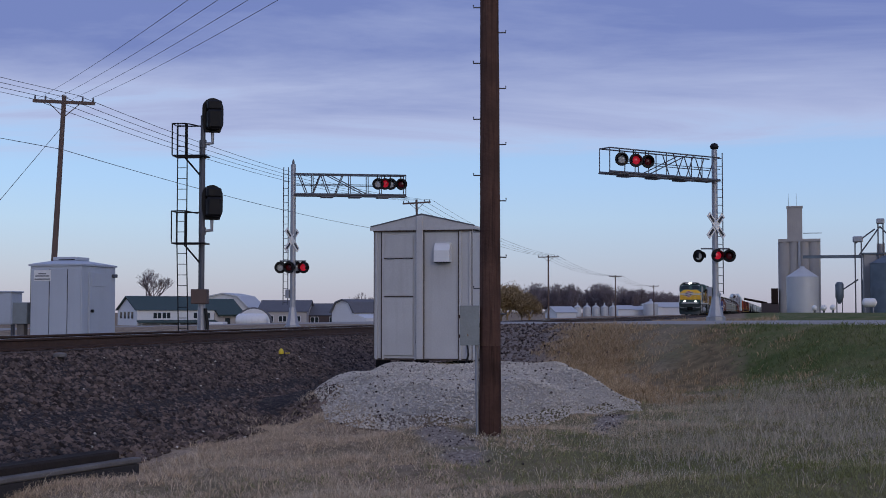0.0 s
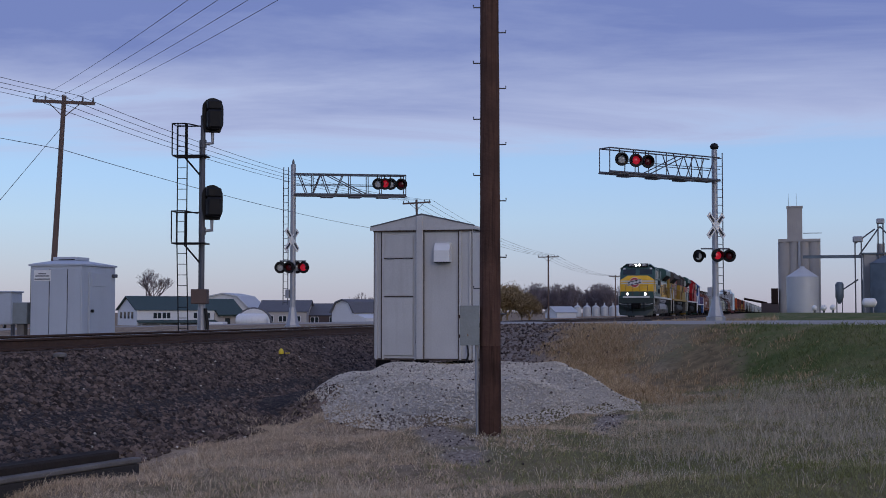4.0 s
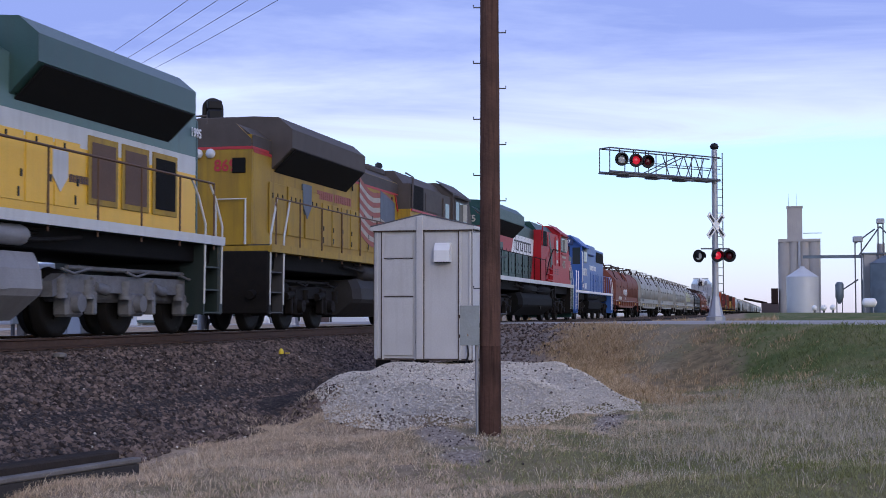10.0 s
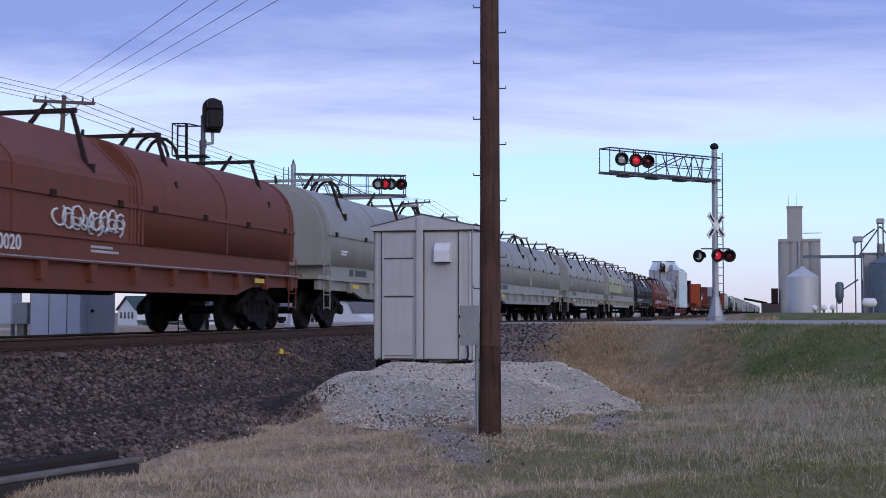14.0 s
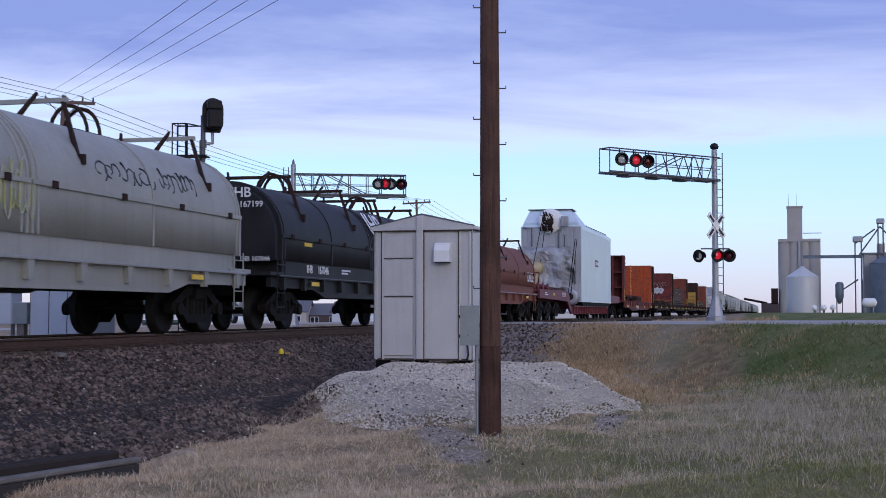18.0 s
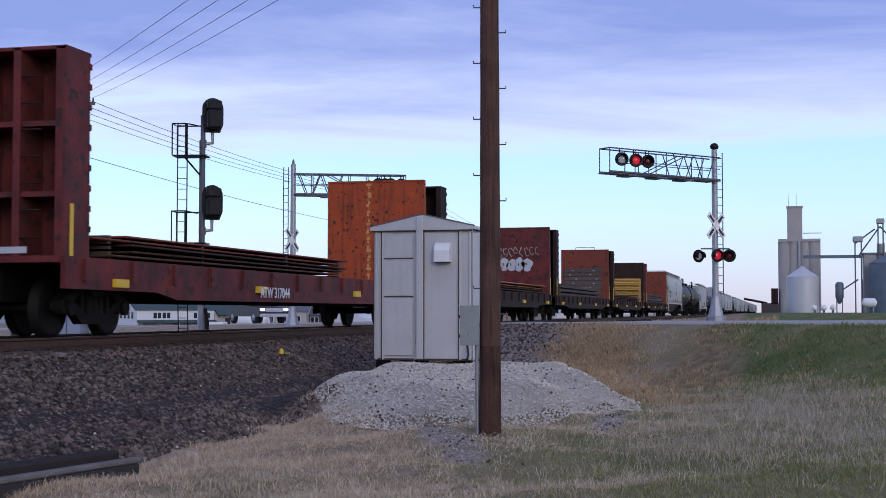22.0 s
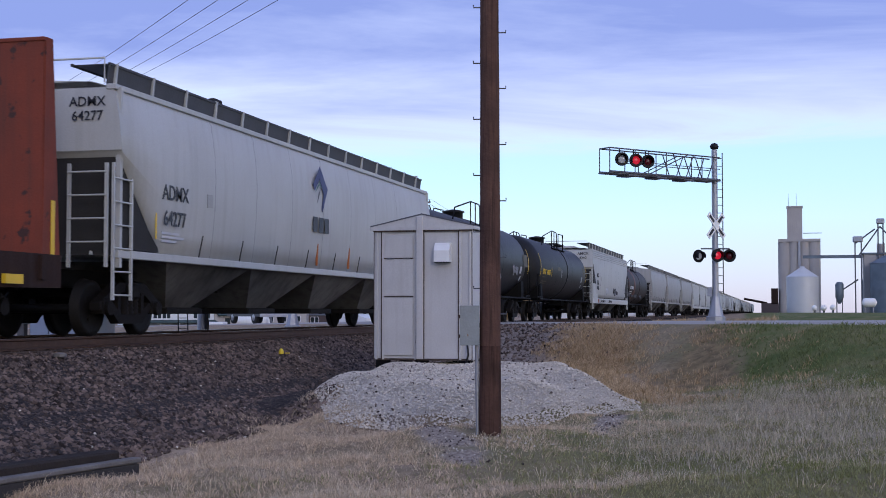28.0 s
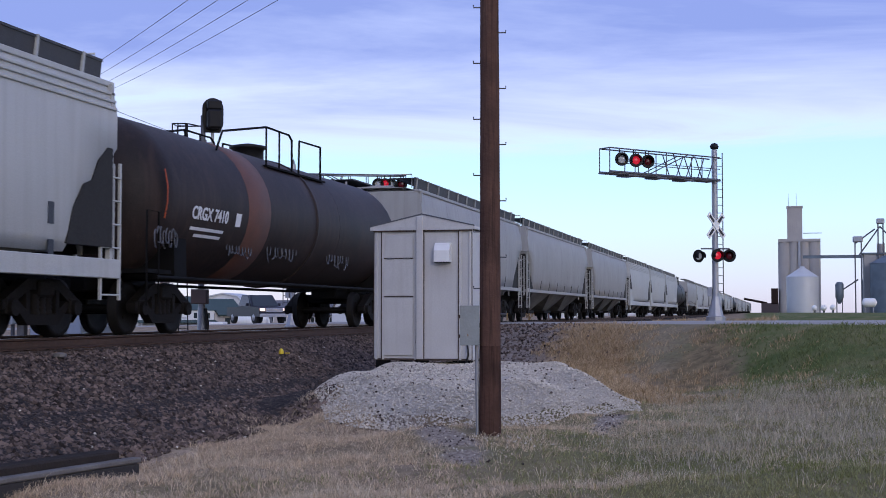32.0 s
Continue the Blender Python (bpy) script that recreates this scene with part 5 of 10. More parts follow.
def gable_house(name, label, at, w, d, zb, ze, zr, wall, roof, windows=(), end_windows=(), over=0.4, gambrel=False):
    """Long side along its y faces -x; the ridge runs along y."""
    h = thing(name, label, "house", at)
    prof = [(-d / 2, zb - 2), (d / 2, zb - 2), (d / 2, ze), (0, zr - 0.1), (-d / 2, ze)]
    if gambrel:
        prof = [(-d / 2, zb - 2), (d / 2, zb - 2), (d / 2, ze), (d * 0.3, ze + (zr - ze) * 0.75), (0, zr - 0.1), (-d * 0.3, ze + (zr - ze) * 0.75), (-d / 2, ze)]
    part("wall", Mesh().prism(prof, -w / 2, w / 2, "xz"), wall, h)
    top = [p for p in prof[2:]]
    outer = [(x * (1 + 2 * over / d) if abs(x) > d * 0.4 else x, z + (0.25 if abs(x) < d * 0.4 else 0.05)) for x, z in top]
    part("roof", Mesh().prism(outer + [(x, z + 0.01) for x, z in reversed(top)], -w / 2 - over, w / 2 + over, "xz"), roof, h)
    window_grid(h, "window", windows, 1.6, 1.2, "y", -d / 2)
    return h


def far_buildings():
    # white two-storey house with a long porch and a lower wing
    h = gable_house("house", "white two-storey farmhouse with dark green roof and porch", pose(232.1, 109.1, 0, 0, 0, 45), 14.6, 11, -2.7, 0.75, 3.25, M_SIDING, M_ROOF_GREEN,
                    windows=[(3.6, -0.75), (1.9, -0.75), (-4.0, -0.75), (-5.7, -0.75)])
    window_grid(h, "window", [(2.2, -2.75), (-1.2, -2.75), (-4.9, -2.75)], 1.7, 0.8, "y", -5.5)
    part("porch_roof", Mesh().prism([(-7.2, -1.35), (-5.5, -0.95), (-5.5, -1.25), (-7.2, -1.5)], -7.4, 7.4, "xz"), M_ROOF_GREEN, h)
    for y in (-7, -3.5, 0, 3.5, 7):
        part("porch_post", Mesh().box(-7.1, -6.95, y - 0.07, y + 0.07, -4, -1.45), M_SIDING, h)
    wng = part("wing_wall", Mesh().prism([(-5.5, -5), (4.5, -5), (4.5, 0.2), (-0.5, 2.6), (-5.5, 0.2)], -12.6, -7.4, "xz"), M_SIDING_TAN, h)
    part("wing_roof", Mesh().prism([(-6.6, 0.0), (-0.5, 2.95), (5.6, 0.0), (5.4, -0.2), (-0.5, 2.65), (-6.4, -0.25)], -13.1, -7.7, "xz"), M_ROOF_GREEN, h)
    part("wing_door", Mesh().box(-5.58, -5.5, -10.4, -9.4, -2.6, -0.6), M_GLASS, wng)
    for k in range(4):
        part("end_window", Mesh().box(-3.4 + k * 2.1, -2.4 + k * 2.1, 7.3, 7.36, -0.7, 0.5), M_GLASS, h)
    # barn behind it
    b = gable_house("barn", "white barn with a grey gambrel roof", pose(248.0, 102.7, 0, 0, 0, 96), 12, 9.5, -2.5, 1.3, 4.0, M_SIDING, M_BIN, gambrel=True)
    # arched white sheds
    for x, y, r, ln, zb, lab in ((214.3, 84.8, 2.9, 12, -2.2, "arched shed with grey ribbed roof and white end"),):
        s = thing("arched_shed", lab, "shed", pose(x, y, 0, 0, 0, 20))
        arc = [(r * math.cos(a), zb + 1.0 + r * 0.85 * math.sin(a)) for a in [i * math.pi / 14 for i in range(15)]]
        part("shell", Mesh().prism([(r, zb - 1)] + arc + [(-r, zb - 1)], 0, ln), M_ROOF_GREY, s)
        part("end_wall", Mesh().prism([(r * 0.93, zb - 1)] + [(a * 0.93, zb + (b2 - zb) * 0.93) for a, b2 in arc] + [(-r * 0.93, zb - 1)], -0.1, 0), M_SIDING, s, "white end wall")
    t = thing("storage_tank", "white horizontal storage tank in a farmyard", "storage tank", pose(190, 75.5, 0, 0, 0, 0))
    part("shell", Mesh().lathe([(0.2, -2.4), (0.7, -2.3), (0.97, -2.0), (1.0, 0), (0.97, 2.0), (0.7, 2.3), (0.2, 2.4)], (0, 0, -0.75), "y", 20), M_WHITE, t)
    for y in (-1.5, 1.5):
        part("saddle", Mesh().box(-0.5, 0.5, y - 0.2, y + 0.2, -3, -1.5), M_CONCRETE, t)
    c = thing("parked_trailer", "white box trailer parked in the yard", "trailer", pose(188, 80.1, 0))
    part("box", Mesh().box(-1, 1, -1.2, 1.2, -1.9, -1.0, 0.1), M_WHITE, c)
    part("wheel", Mesh().cyl((-1.0, 0, -2.0), (-0.8, 0, -2.0), 0.4), M_TYRE, c)
    gable_house("house", "tan single-storey house with a grey roof", pose(246, 90.6, 0, 0, 0, 10), 9, 9, -2.6, 0.5, 2.6, M_SIDING_TAN, M_ROOF_GREY, windows=[(2.5, -1.4), (0, -1.4), (-2.6, -1.4)])
    gable_house("house", "low dark brick house with a grey roof", pose(250, 83.6, 0, 0, 0, 8), 8, 9, -2.6, -0.2, 2.0, M_BRICK_DK, M_ROOF_GREY, windows=[(1.8, -1.6), (-1.8, -1.6)])
    g = gable_house("barn", "white gambrel barn with a lean-to shed", pose(232, 71.5, 0, 0, 0, 62), 9, 5.6, -2.4, 0.3, 2.6, M_SIDING, M_ROOF_GREY, gambrel=True)
    part("lean_to", Mesh().prism([(-5.8, -4), (-2.8, -4), (-2.8, 0.2), (-5.8, -0.6)], -4.5, 4.5, "xz"), M_SIDING, g)
    # concrete grain elevator with its headhouse
    e = thing("grain_elevator", "tall grey concrete grain elevator with a headhouse tower", "grain elevator", pose(620, -10.6, 0, 0, 0, 0))
    for k in range(4):
        for j in range(2):
            part("silo", Mesh().cyl((j * 5.4, -6.3 + k * 4.2 - 0.0, -2), (j * 5.4, -6.3 + k * 4.2, 31.5), 2.75, n=16), M_CONCRETE, e)
    part("bin_deck", Mesh().box(-3.0, 8.4, -9.0, 9.0, 31.5, 32.7), M_CONCRETE, e)
    part("headhouse", Mesh().box(-1.5, 5.5, -1.4, 5.0, 32.7, 47.0), M_CONCRETE, e)
    part("headhouse_cap", Mesh().box(-1.8, 5.8, -1.7, 5.3, 46.6, 47.3), M_CONCRETE, e)
    part("deck_rail", Mesh().box(-2.9, -2.7, -9.5, -1.6, 35, 35.3), M_GALV_DK, e)
    part("leg_shaft", Mesh().box(-3.4, -2.8, -0.5, 0.5, 5, 32), M_GALV, e)
    part("loading_shed", Mesh().box(-3, 2, 9.2, 12.2, 4, 11), M_BULK_DARK, e)
    part("dump_shed", Mesh().box(-3, 4, 9.0, 16.5, -2, 4.5), M_BRICK_DK, e)
    for y in (1.0, 4.4):
        part("aerial", Mesh().cyl((1, y, 47), (1, y, 53), 0.08, n=5), M_GALV_DK, e)
    part("spout", Mesh().cyl((0, 14, 4.5), (0, 24, 6.5), 0.5, n=8), M_BULK_DARK, e)
    def bin_at(x, y, r, zt, roof, material, label):
        b = thing("grain_bin", label, "grain bin", pose(x, y, 0), "farm grain bins")
        prof = [(r, -3)]
        n = max(6, int(zt / 1.1))
        for i in range(n):
            prof += [(r, zt * i / n), (r * 1.012, zt * (i + 0.5) / n)]
        part("shell", Mesh().lathe(prof + [(r, zt)], n=26), material, b)
        part("roof", Mesh().lathe([(r * 1.03, zt), (r * 0.15, zt + roof), (r * 0.15, zt + roof + 0.5), (0.05, zt + roof + 0.6)], n=26), material, b)
        return b
    bin_at(579, -11.0, 6.4, 15.0, 3.8, M_BIN, "large galvanised grain bin before a concrete elevator")
    bin_at(585, -46.5, 8.5, 20.5, 4.0, M_BIN_DK, "dark blue-grey steel grain bin")
    bin_at(600, -38.5, 3.0, 14.0, 2, M_BIN_DK, "dark blue-grey steel grain bin")
    s = thing("hopper_bin", "dark elevated hopper bin on legs", "grain bin", pose(583, -25.8, 0))
    part("shell", Mesh().lathe([(0.6, 4.0), (1.7, 6.5), (1.7, 12.0), (1.2, 12.8), (0.2, 13.0)], n=14), M_BIN_DK, s)
    for a in (0.8, 2.4, 3.9, 5.5):
        part("leg", Mesh().cyl((1.6 * math.cos(a), 1.6 * math.sin(a), -2), (1.6 * math.cos(a), 1.6 * math.sin(a), 6.5), 0.15, n=6), M_GALV_DK, s)
    w = thing("grain_plant", "grain plant with square tower, conveyors and legs", "grain plant", pose(590, -38.5, 0))
    part("tower", Mesh().box(0, 10, -12, 2.5, -2, 24.5), M_CONCRETE, w)
    part("tower_cap", Mesh().box(-0.5, 10.5, -12.5, 3, 24.5, 25.2), M_BIN_DK, w)
    part("penthouse", Mesh().box(2, 5, -6, -3, 25, 29), M_CONCRETE, w)
    for y, zt in ((3.5, 31), (6.0, 31), (-3.2, 38), (-5.2, 38)):
        part("leg_casing", Mesh().box(-1, 0, y - 0.25, y + 0.25, -2, zt), M_GALV_DK, w)
    part("leg_head", Mesh().box(-1.5, 0.6, 2.8, 6.9, 29.5, 32, 0.4), M_GALV, w)
    part("leg_head", Mesh().box(-1.5, 0.6, -5.8, -2.6, 37, 39.3, 0.4), M_GALV, w)
    for a, b2 in (((0, -4, 36), (0, 4.5, 24)), ((0, -4, 36), (0, -14, 25)), ((0, 6, 29), (0, -2, 35)), ((0, 5, 14), (-7, 12.5, 9))):
        part("spout", Mesh().cyl(a, b2, 0.32, n=6), M_GALV_DK, w)
    part("conveyor", Mesh().box(-0.5, 0.6, 3.0, 27.0, 23.0, 24.3), M_BIN_DK, w)
    for x, y, r, z in ((560, -15.2, 1.15, 2.2), (560, -18.7, 1.25, 2.2), (560, -22.2, 1.2, 2.3)):
        k = thing("gas_tank", "small white fertiliser tank in a yard", "storage tank", pose(x, y, 0), "white tanks by the grain plant")
        part("shell", Mesh().lathe([(0.1, z - r), (r * 0.7, z - r * 0.7), (r, z), (r * 0.7, z + r * 0.7), (0.1, z + r)], n=14), M_WHITE, k)
        part("stand", Mesh().box(-0.4, 0.4, -0.4, 0.4, -2, z - r * 0.8), M_GALV_DK, k)
    k = thing("gas_tank", "large white horizontal gas tank on legs", "storage tank", pose(560, -36.0, 0))
    part("shell", Mesh().lathe([(0.3, -2.8), (1.5, -2.3), (1.75, -1.5), (1.75, 1.5), (1.5, 2.3), (0.3, 2.8)], (0, 0, 4.3), "y", 16), M_WHITE, k)
    for y in (-1.5, 1.5):
        part("saddle", Mesh().box(-0.4, 0.4, y - 0.2, y + 0.2, -2, 3), M_CONCRETE, k)
    # farmyard behind the level crossing
    gable_house("shed", "white farm shed with a pale roof", pose(300, 46.2, 0, 0, 0, 40), 5, 5, -1.5, 0.35, 1.6, M_SIDING, M_BIN)
    for x, y in ((349, 49.4), (351, 47.2), (353, 45.2), (355, 43.2), (357, 41.2)):
        bin_at(x, y, 1.0, 1.75, 0.6, M_BIN, "small galvanised grain bin")
    for x, y, w2, d2, ze, zr in ((372, 40.0, 4, 4, 1.2, 2.2), (380, 37.4, 5, 5, 1.1, 2.0), (395, 34.6, 5, 5, 2.0, 2.8), (400, 30.6, 7, 6, 1.8, 3.2)):
        gable_house("shed", "pale metal farm shed among bins", pose(x, y, 0, 0, 0, 20), w2, d2, -1, ze, zr, M_SIDING, M_BIN)
    bin_at(375, 33.0, 2.0, 2.8, 0.7, M_BIN, "stout galvanised steel grain bin")


far_buildings()


# ---- trees ----
def branch_tree(name, label, at, height, spread, seed, material, levels=4, leaf=None, leaves=0, group=""):
    rng = random.Random(seed)
    t = thing(name, label, "tree", at, group)
    me, tips = Mesh(), []
    def grow(p, d, ln, r, k):
        q = p + d * ln
        me.cyl(p, q, r, r * 0.62, 5 if k > 1 else 8, True, False)
        tips.append(q)
        if k >= levels:
            return
        for i in range(3 if k else 5):
            e = (d + Vector((rng.uniform(-1, 1), rng.uniform(-1, 1), rng.uniform(-0.15, 0.7))) * spread).normalized()
            grow(p.lerp(q, rng.uniform(0.6, 1.0)), e, ln * rng.uniform(0.55, 0.8), r * 0.6, k + 1)
    grow(Vector((0, 0, -1.0)), Vector((0, 0, 1)), height * 0.36, height * 0.022, 0)
    part("trunk", me, material, t)
    if leaves:
        lm = Mesh()
        for k in range(leaves):
            c = tips[rng.randrange(len(tips))] + Vector((rng.gauss(0, 1), rng.gauss(0, 1), rng.gauss(0, 0.8))) * height * 0.07
            u = Vector((rng.gauss(0, 1), rng.gauss(0, 1), rng.gauss(0, 1))).normalized() * height * 0.022
            v = u.orthogonal().normalized() * height * 0.016
            lm.add([c - u, c + v, c + u, c - v], [(0, 1, 2, 3)])
        part("crown", lm, leaf, t)
    return t


branch_tree("tree", "bare broad deciduous tree behind a farmhouse", pose(276.3, 133.4, -2.5), 14.5, 0.8, 3, M_FAR_BARK, 6)
branch_tree("tree", "bare small tree behind a barn", pose(300, 92, -2), 10, 0.75, 4, M_FAR_BARK, 5)
for i, (x, y, h) in enumerate(((177, 34.4, 6.0), (179, 32.8, 5.4), (181, 36.0, 6.2), (178, 31.6, 4.6), (184, 37.4, 5.8))):
    branch_tree("tree", "bushy willow with tan autumn leaves", pose(x, y, -0.8), h, 0.85, 20 + i, M_LEAF_TAN, 4, M_LEAF_TAN, 6500, "tan willows by the track")


def far_wood():
    """A far belt of bare trees, as one mesh of twigs and limbs."""
    rng = random.Random(8)
    me = Mesh()
    for k in range(150):
        x = 520 + rng.uniform(-20, 60)
        y = 97 - 62 * (k / 150) + rng.uniform(-2, 2)
        h = rng.uniform(7, 11.5) * (0.62 + 0.38 * min(1, max(0.0, (y - 35) / 30)))
        me.cyl((x, y, -2), (x, y, h * 0.5), 0.3, 0.2, 5)
        for j in range(46):
            a, r = rng.uniform(0, 6.283), rng.uniform(0.3, 1) ** 0.5 * h * 0.33
            z = h * rng.uniform(0.25, 1.0)
            w = math.sin(max(0.1, min(1, 1.25 - z / h)) * 1.57)
            p = (x + r * w * math.cos(a), y + r * w * math.sin(a), z)
            b = (x + 0.2 * r * math.cos(a), y + 0.2 * r * math.sin(a), z * 0.7)
            me.cyl(b, p, 0.16, 0.05, 3, True, False)
            for i in range(3):
                me.cyl(p, (p[0] + rng.uniform(-1, 1), p[1] + rng.uniform(-1, 1), p[2] + rng.uniform(0.2, 1.2)), 0.10, 0.03, 3, True, False)
    tagged(new("far_wood", me.data("far_wood", M_FAR_BARK)), "distant belt of bare grey-brown trees", kind="stuff")


far_wood()


# ---- rolling stock: running gear ----
TRAIN = []      # (object, distance of its origin behind the train's nose, turned round)
_gear = {}


def wheel_mesh(r, kind):
    if ("wheel", r) not in _gear:
        m = Mesh()
        for s in (-1, 1):
            prof = [(0.07, -0.09), (r * 0.62, -0.05), (r * 0.8, -0.075), (r, -0.07), (r, 0.04), (r + 0.028, 0.055), (r + 0.028, 0.075), (r * 0.8, 0.07), (r * 0.6, 0.02), (0.07, 0.06)]
            m.lathe([(a, s * (0.753 - b)) for a, b in prof], axis="y", n=22)
            # lightening holes, shown as shallow studs, let the turning be seen
            for k in range(3):
                a = k * 2.094
                m.cyl((r * 0.4 * math.cos(a), s * 0.80, r * 0.4 * math.sin(a)), (r * 0.4 * math.cos(a), s * 0.835, r * 0.4 * math.sin(a)), r * 0.1, n=8)
        m.cyl((0, -1.0, 0), (0, 1.0, 0), 0.075, n=10)
        t = Mesh()
        for s in (-1, 1):
            t.lathe([(r * 0.995, s * 0.79), (r + 0.0015, s * 0.79), (r + 0.0015, s * 0.72), (r * 0.995, s * 0.72)], axis="y", n=22)
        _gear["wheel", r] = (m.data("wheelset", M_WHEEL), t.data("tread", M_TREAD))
    return _gear["wheel", r]


def wheelset(truck, x, r):
    w, t = wheel_mesh(r, "")
    ob = part("wheelset", w, None, truck, "", pose(x, 0, r))
    return ob


def freight_truck(car, x, r=0.457, material=None):
    """Three-piece freight truck with two wheelsets."""
    if "freight" not in _gear:
        m = Mesh()
        for s in (-1, 1):
            y = s * 1.0
            m.prism([(-1.12, 0.55), (-0.85, 0.68), (-0.45, 0.88), (0.45, 0.88), (0.85, 0.68), (1.12, 0.55), (1.12, 0.42), (0.80, 0.52), (0.42, 0.72), (-0.42, 0.72), (-0.80, 0.52), (-1.12, 0.42)], y - 0.09, y + 0.09, "xz")
            m.prism([(-0.80, 0.50), (-0.68, 0.56), (-0.34, 0.36), (0.34, 0.36), (0.68, 0.56), (0.80, 0.50), (0.42, 0.20), (-0.42, 0.20)], y - 0.08, y + 0.08, "xz")
            for k in (-1, 1):
                m.box(k * 0.89 - 0.15, k * 0.89 + 0.15, y - 0.11, y + 0.11, 0.36, 0.60, 0.02)
                m.box(k * 0.42 - 0.05, k * 0.42 + 0.05, y - 0.08, y + 0.08, 0.3, 0.8)
                m.cyl((k * 0.89, y + s * 0.09, 0.457), (k * 0.89, y + s * 0.17, 0.457), 0.12, n=12)
            for k in (-0.18, 0, 0.18):
                m.lathe([(0.085, 0.36), (0.085, 0.40), (0.07, 0.43), (0.085, 0.46), (0.07, 0.5), (0.085, 0.53), (0.07, 0.57), (0.085, 0.60), (0.085, 0.66)], (k, y + s * 0.03, 0), n=10)
        m.box(-0.22, 0.22, -1.15, 1.15, 0.62, 0.86, 0.03)
        m.box(-0.75, -0.62, -0.9, 0.9, 0.36, 0.5)
        m.box(0.62, 0.75, -0.9, 0.9, 0.36, 0.5)
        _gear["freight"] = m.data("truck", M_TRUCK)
    t = part("truck", _gear["freight"], None, car, "", pose(x, 0, 0))
    for k in (-0.89, 0.89):
        wheelset(t, k, r)
    return t


def loco_truck(car, x, axles, material, r=0.533):
    key = ("loco", len(axles), material.name)
    if key not in _gear:
        m = Mesh()
        a, b = min(axles) - 0.65, max(axles) + 0.65
        for s in (-1, 1):
            y = s * 1.03
            m.prism([(a, 0.62), (a, 0.86), (a + 0.3, 0.98), (b - 0.3, 0.98), (b, 0.86), (b, 0.62), (b - 0.35, 0.70), (a + 0.35, 0.70)], y - 0.1, y + 0.1, "xz")
            for q in axles:
                m.box(q - 0.26, q + 0.26, y - 0.13, y + 0.13, 0.32, 0.72, 0.04)
                m.cyl((q, y + s * 0.1, 0.53), (q, y + s * 0.24, 0.53), 0.17, 0.14, 14)
                for k in (-0.42, 0.42):
                    m.lathe([(0.11, 0.60), (0.11, 0.64), (0.09, 0.67), (0.11, 0.70), (0.09, 0.74), (0.11, 0.77), (0.09, 0.80), (0.11, 0.84), (0.11, 0.9)], (q + k, y + s * 0.1, 0), n=10)
                m.cyl((q + 0.55, y + s * 0.14, 0.8), (q + 0.95, y + s * 0.14, 0.74), 0.09, n=10)
                m.box(q + 0.5, q + 0.62, y, y + s * 0.17, 0.35, 0.95, 0.02)
                m.tube([(q - 0.5, y + s * 0.16, 1.05), (q - 0.2, y + s * 0.2, 0.98), (q + 0.3, y + s * 0.17, 1.06)], 0.025, 5)
            m.cyl((a + 0.5, y + s * 0.05, 1.08), (b - 0.5, y + s * 0.05, 1.08), 0.04, n=6)
        m.box(a + 0.3, b - 0.3, -0.95, 0.95, 0.55, 0.95, 0.05)
        _gear[key] = m.data("truck", material)
    t = part("truck", _gear[key], None, car, "", pose(x, 0, 0))
    for q in axles:
        wheelset(t, q, r)
    return t


def coupler(car, x, way):
    """way: -1 at the leading end, 1 at the trailing end."""
    if "coupler" not in _gear:
        m = Mesh().box(0, 0.75, -0.09, 0.09, 0.80, 0.96, 0.02)
        m.box(-0.12, 0.16, -0.15, 0.15, 0.74, 1.0, 0.04)
        m.box(-0.2, -0.05, 0.02, 0.14, 0.76, 0.98, 0.03)
        m.tube([(0.3, 0.25, 0.7), (0.05, 0.28, 0.45), (-0.15, 0.2, 0.4)], 0.03, 6)
        _gear["coupler"] = m.data("coupler", M_UNDER)
    part("coupler", _gear["coupler"], None, car, "", pose(x, 0, 0, 0, 0, 0 if way < 0 else 180))


def bars(car, x, y, z, widths, h, material, gap=1.7, out=0.006):
    """Unreadable small lettering as plain bars on a side that faces -y."""
    for k, w in enumerate(widths):
        part("line_of_text", Mesh().box(x, x + w, y - out, y, z - k * h * gap, z - k * h * gap + h), material, car)


def name_blocks(car, x, half, z, h, n, material, s, gaps=(), w=0.62, tall=()):
    """A brand name kept as a row of plain shapes of its letters' size; x is the first letter as read. Large ones are hollow."""
    p = 0.0
    for k in range(n):
        hh = h * (1.25 if k in tall else 1.0)
        a = x + (p if s < 0 else -p - w * h)
        b, t = a + w * h, 0.17 * h
        m = Mesh()
        if h < 0.22:
            m.box(a, b, s * half, s * (half + 0.006), z, z + hh)
        else:
            m.box(a, a + t, s * half, s * (half + 0.006), z, z + hh)
            m.box(b - t, b, s * half, s * (half + 0.006), z, z + h)
            m.box(a + t, b - t, s * half, s * (half + 0.006), z + h - t, z + h)
            if k % 2:
                m.box(a + t, b - t, s * half, s * (half + 0.006), z, z + t)
        part("name_block", m, material, car)
        p += h * (w + 0.14) + (h * 0.5 if k in gaps else 0.0)


def side_word(car, text, size, material, x, half, z, s):
    lettering("number", text, size, material, car, pose(x, s * half, z, 90, 0, 0 if s < 0 else 180))


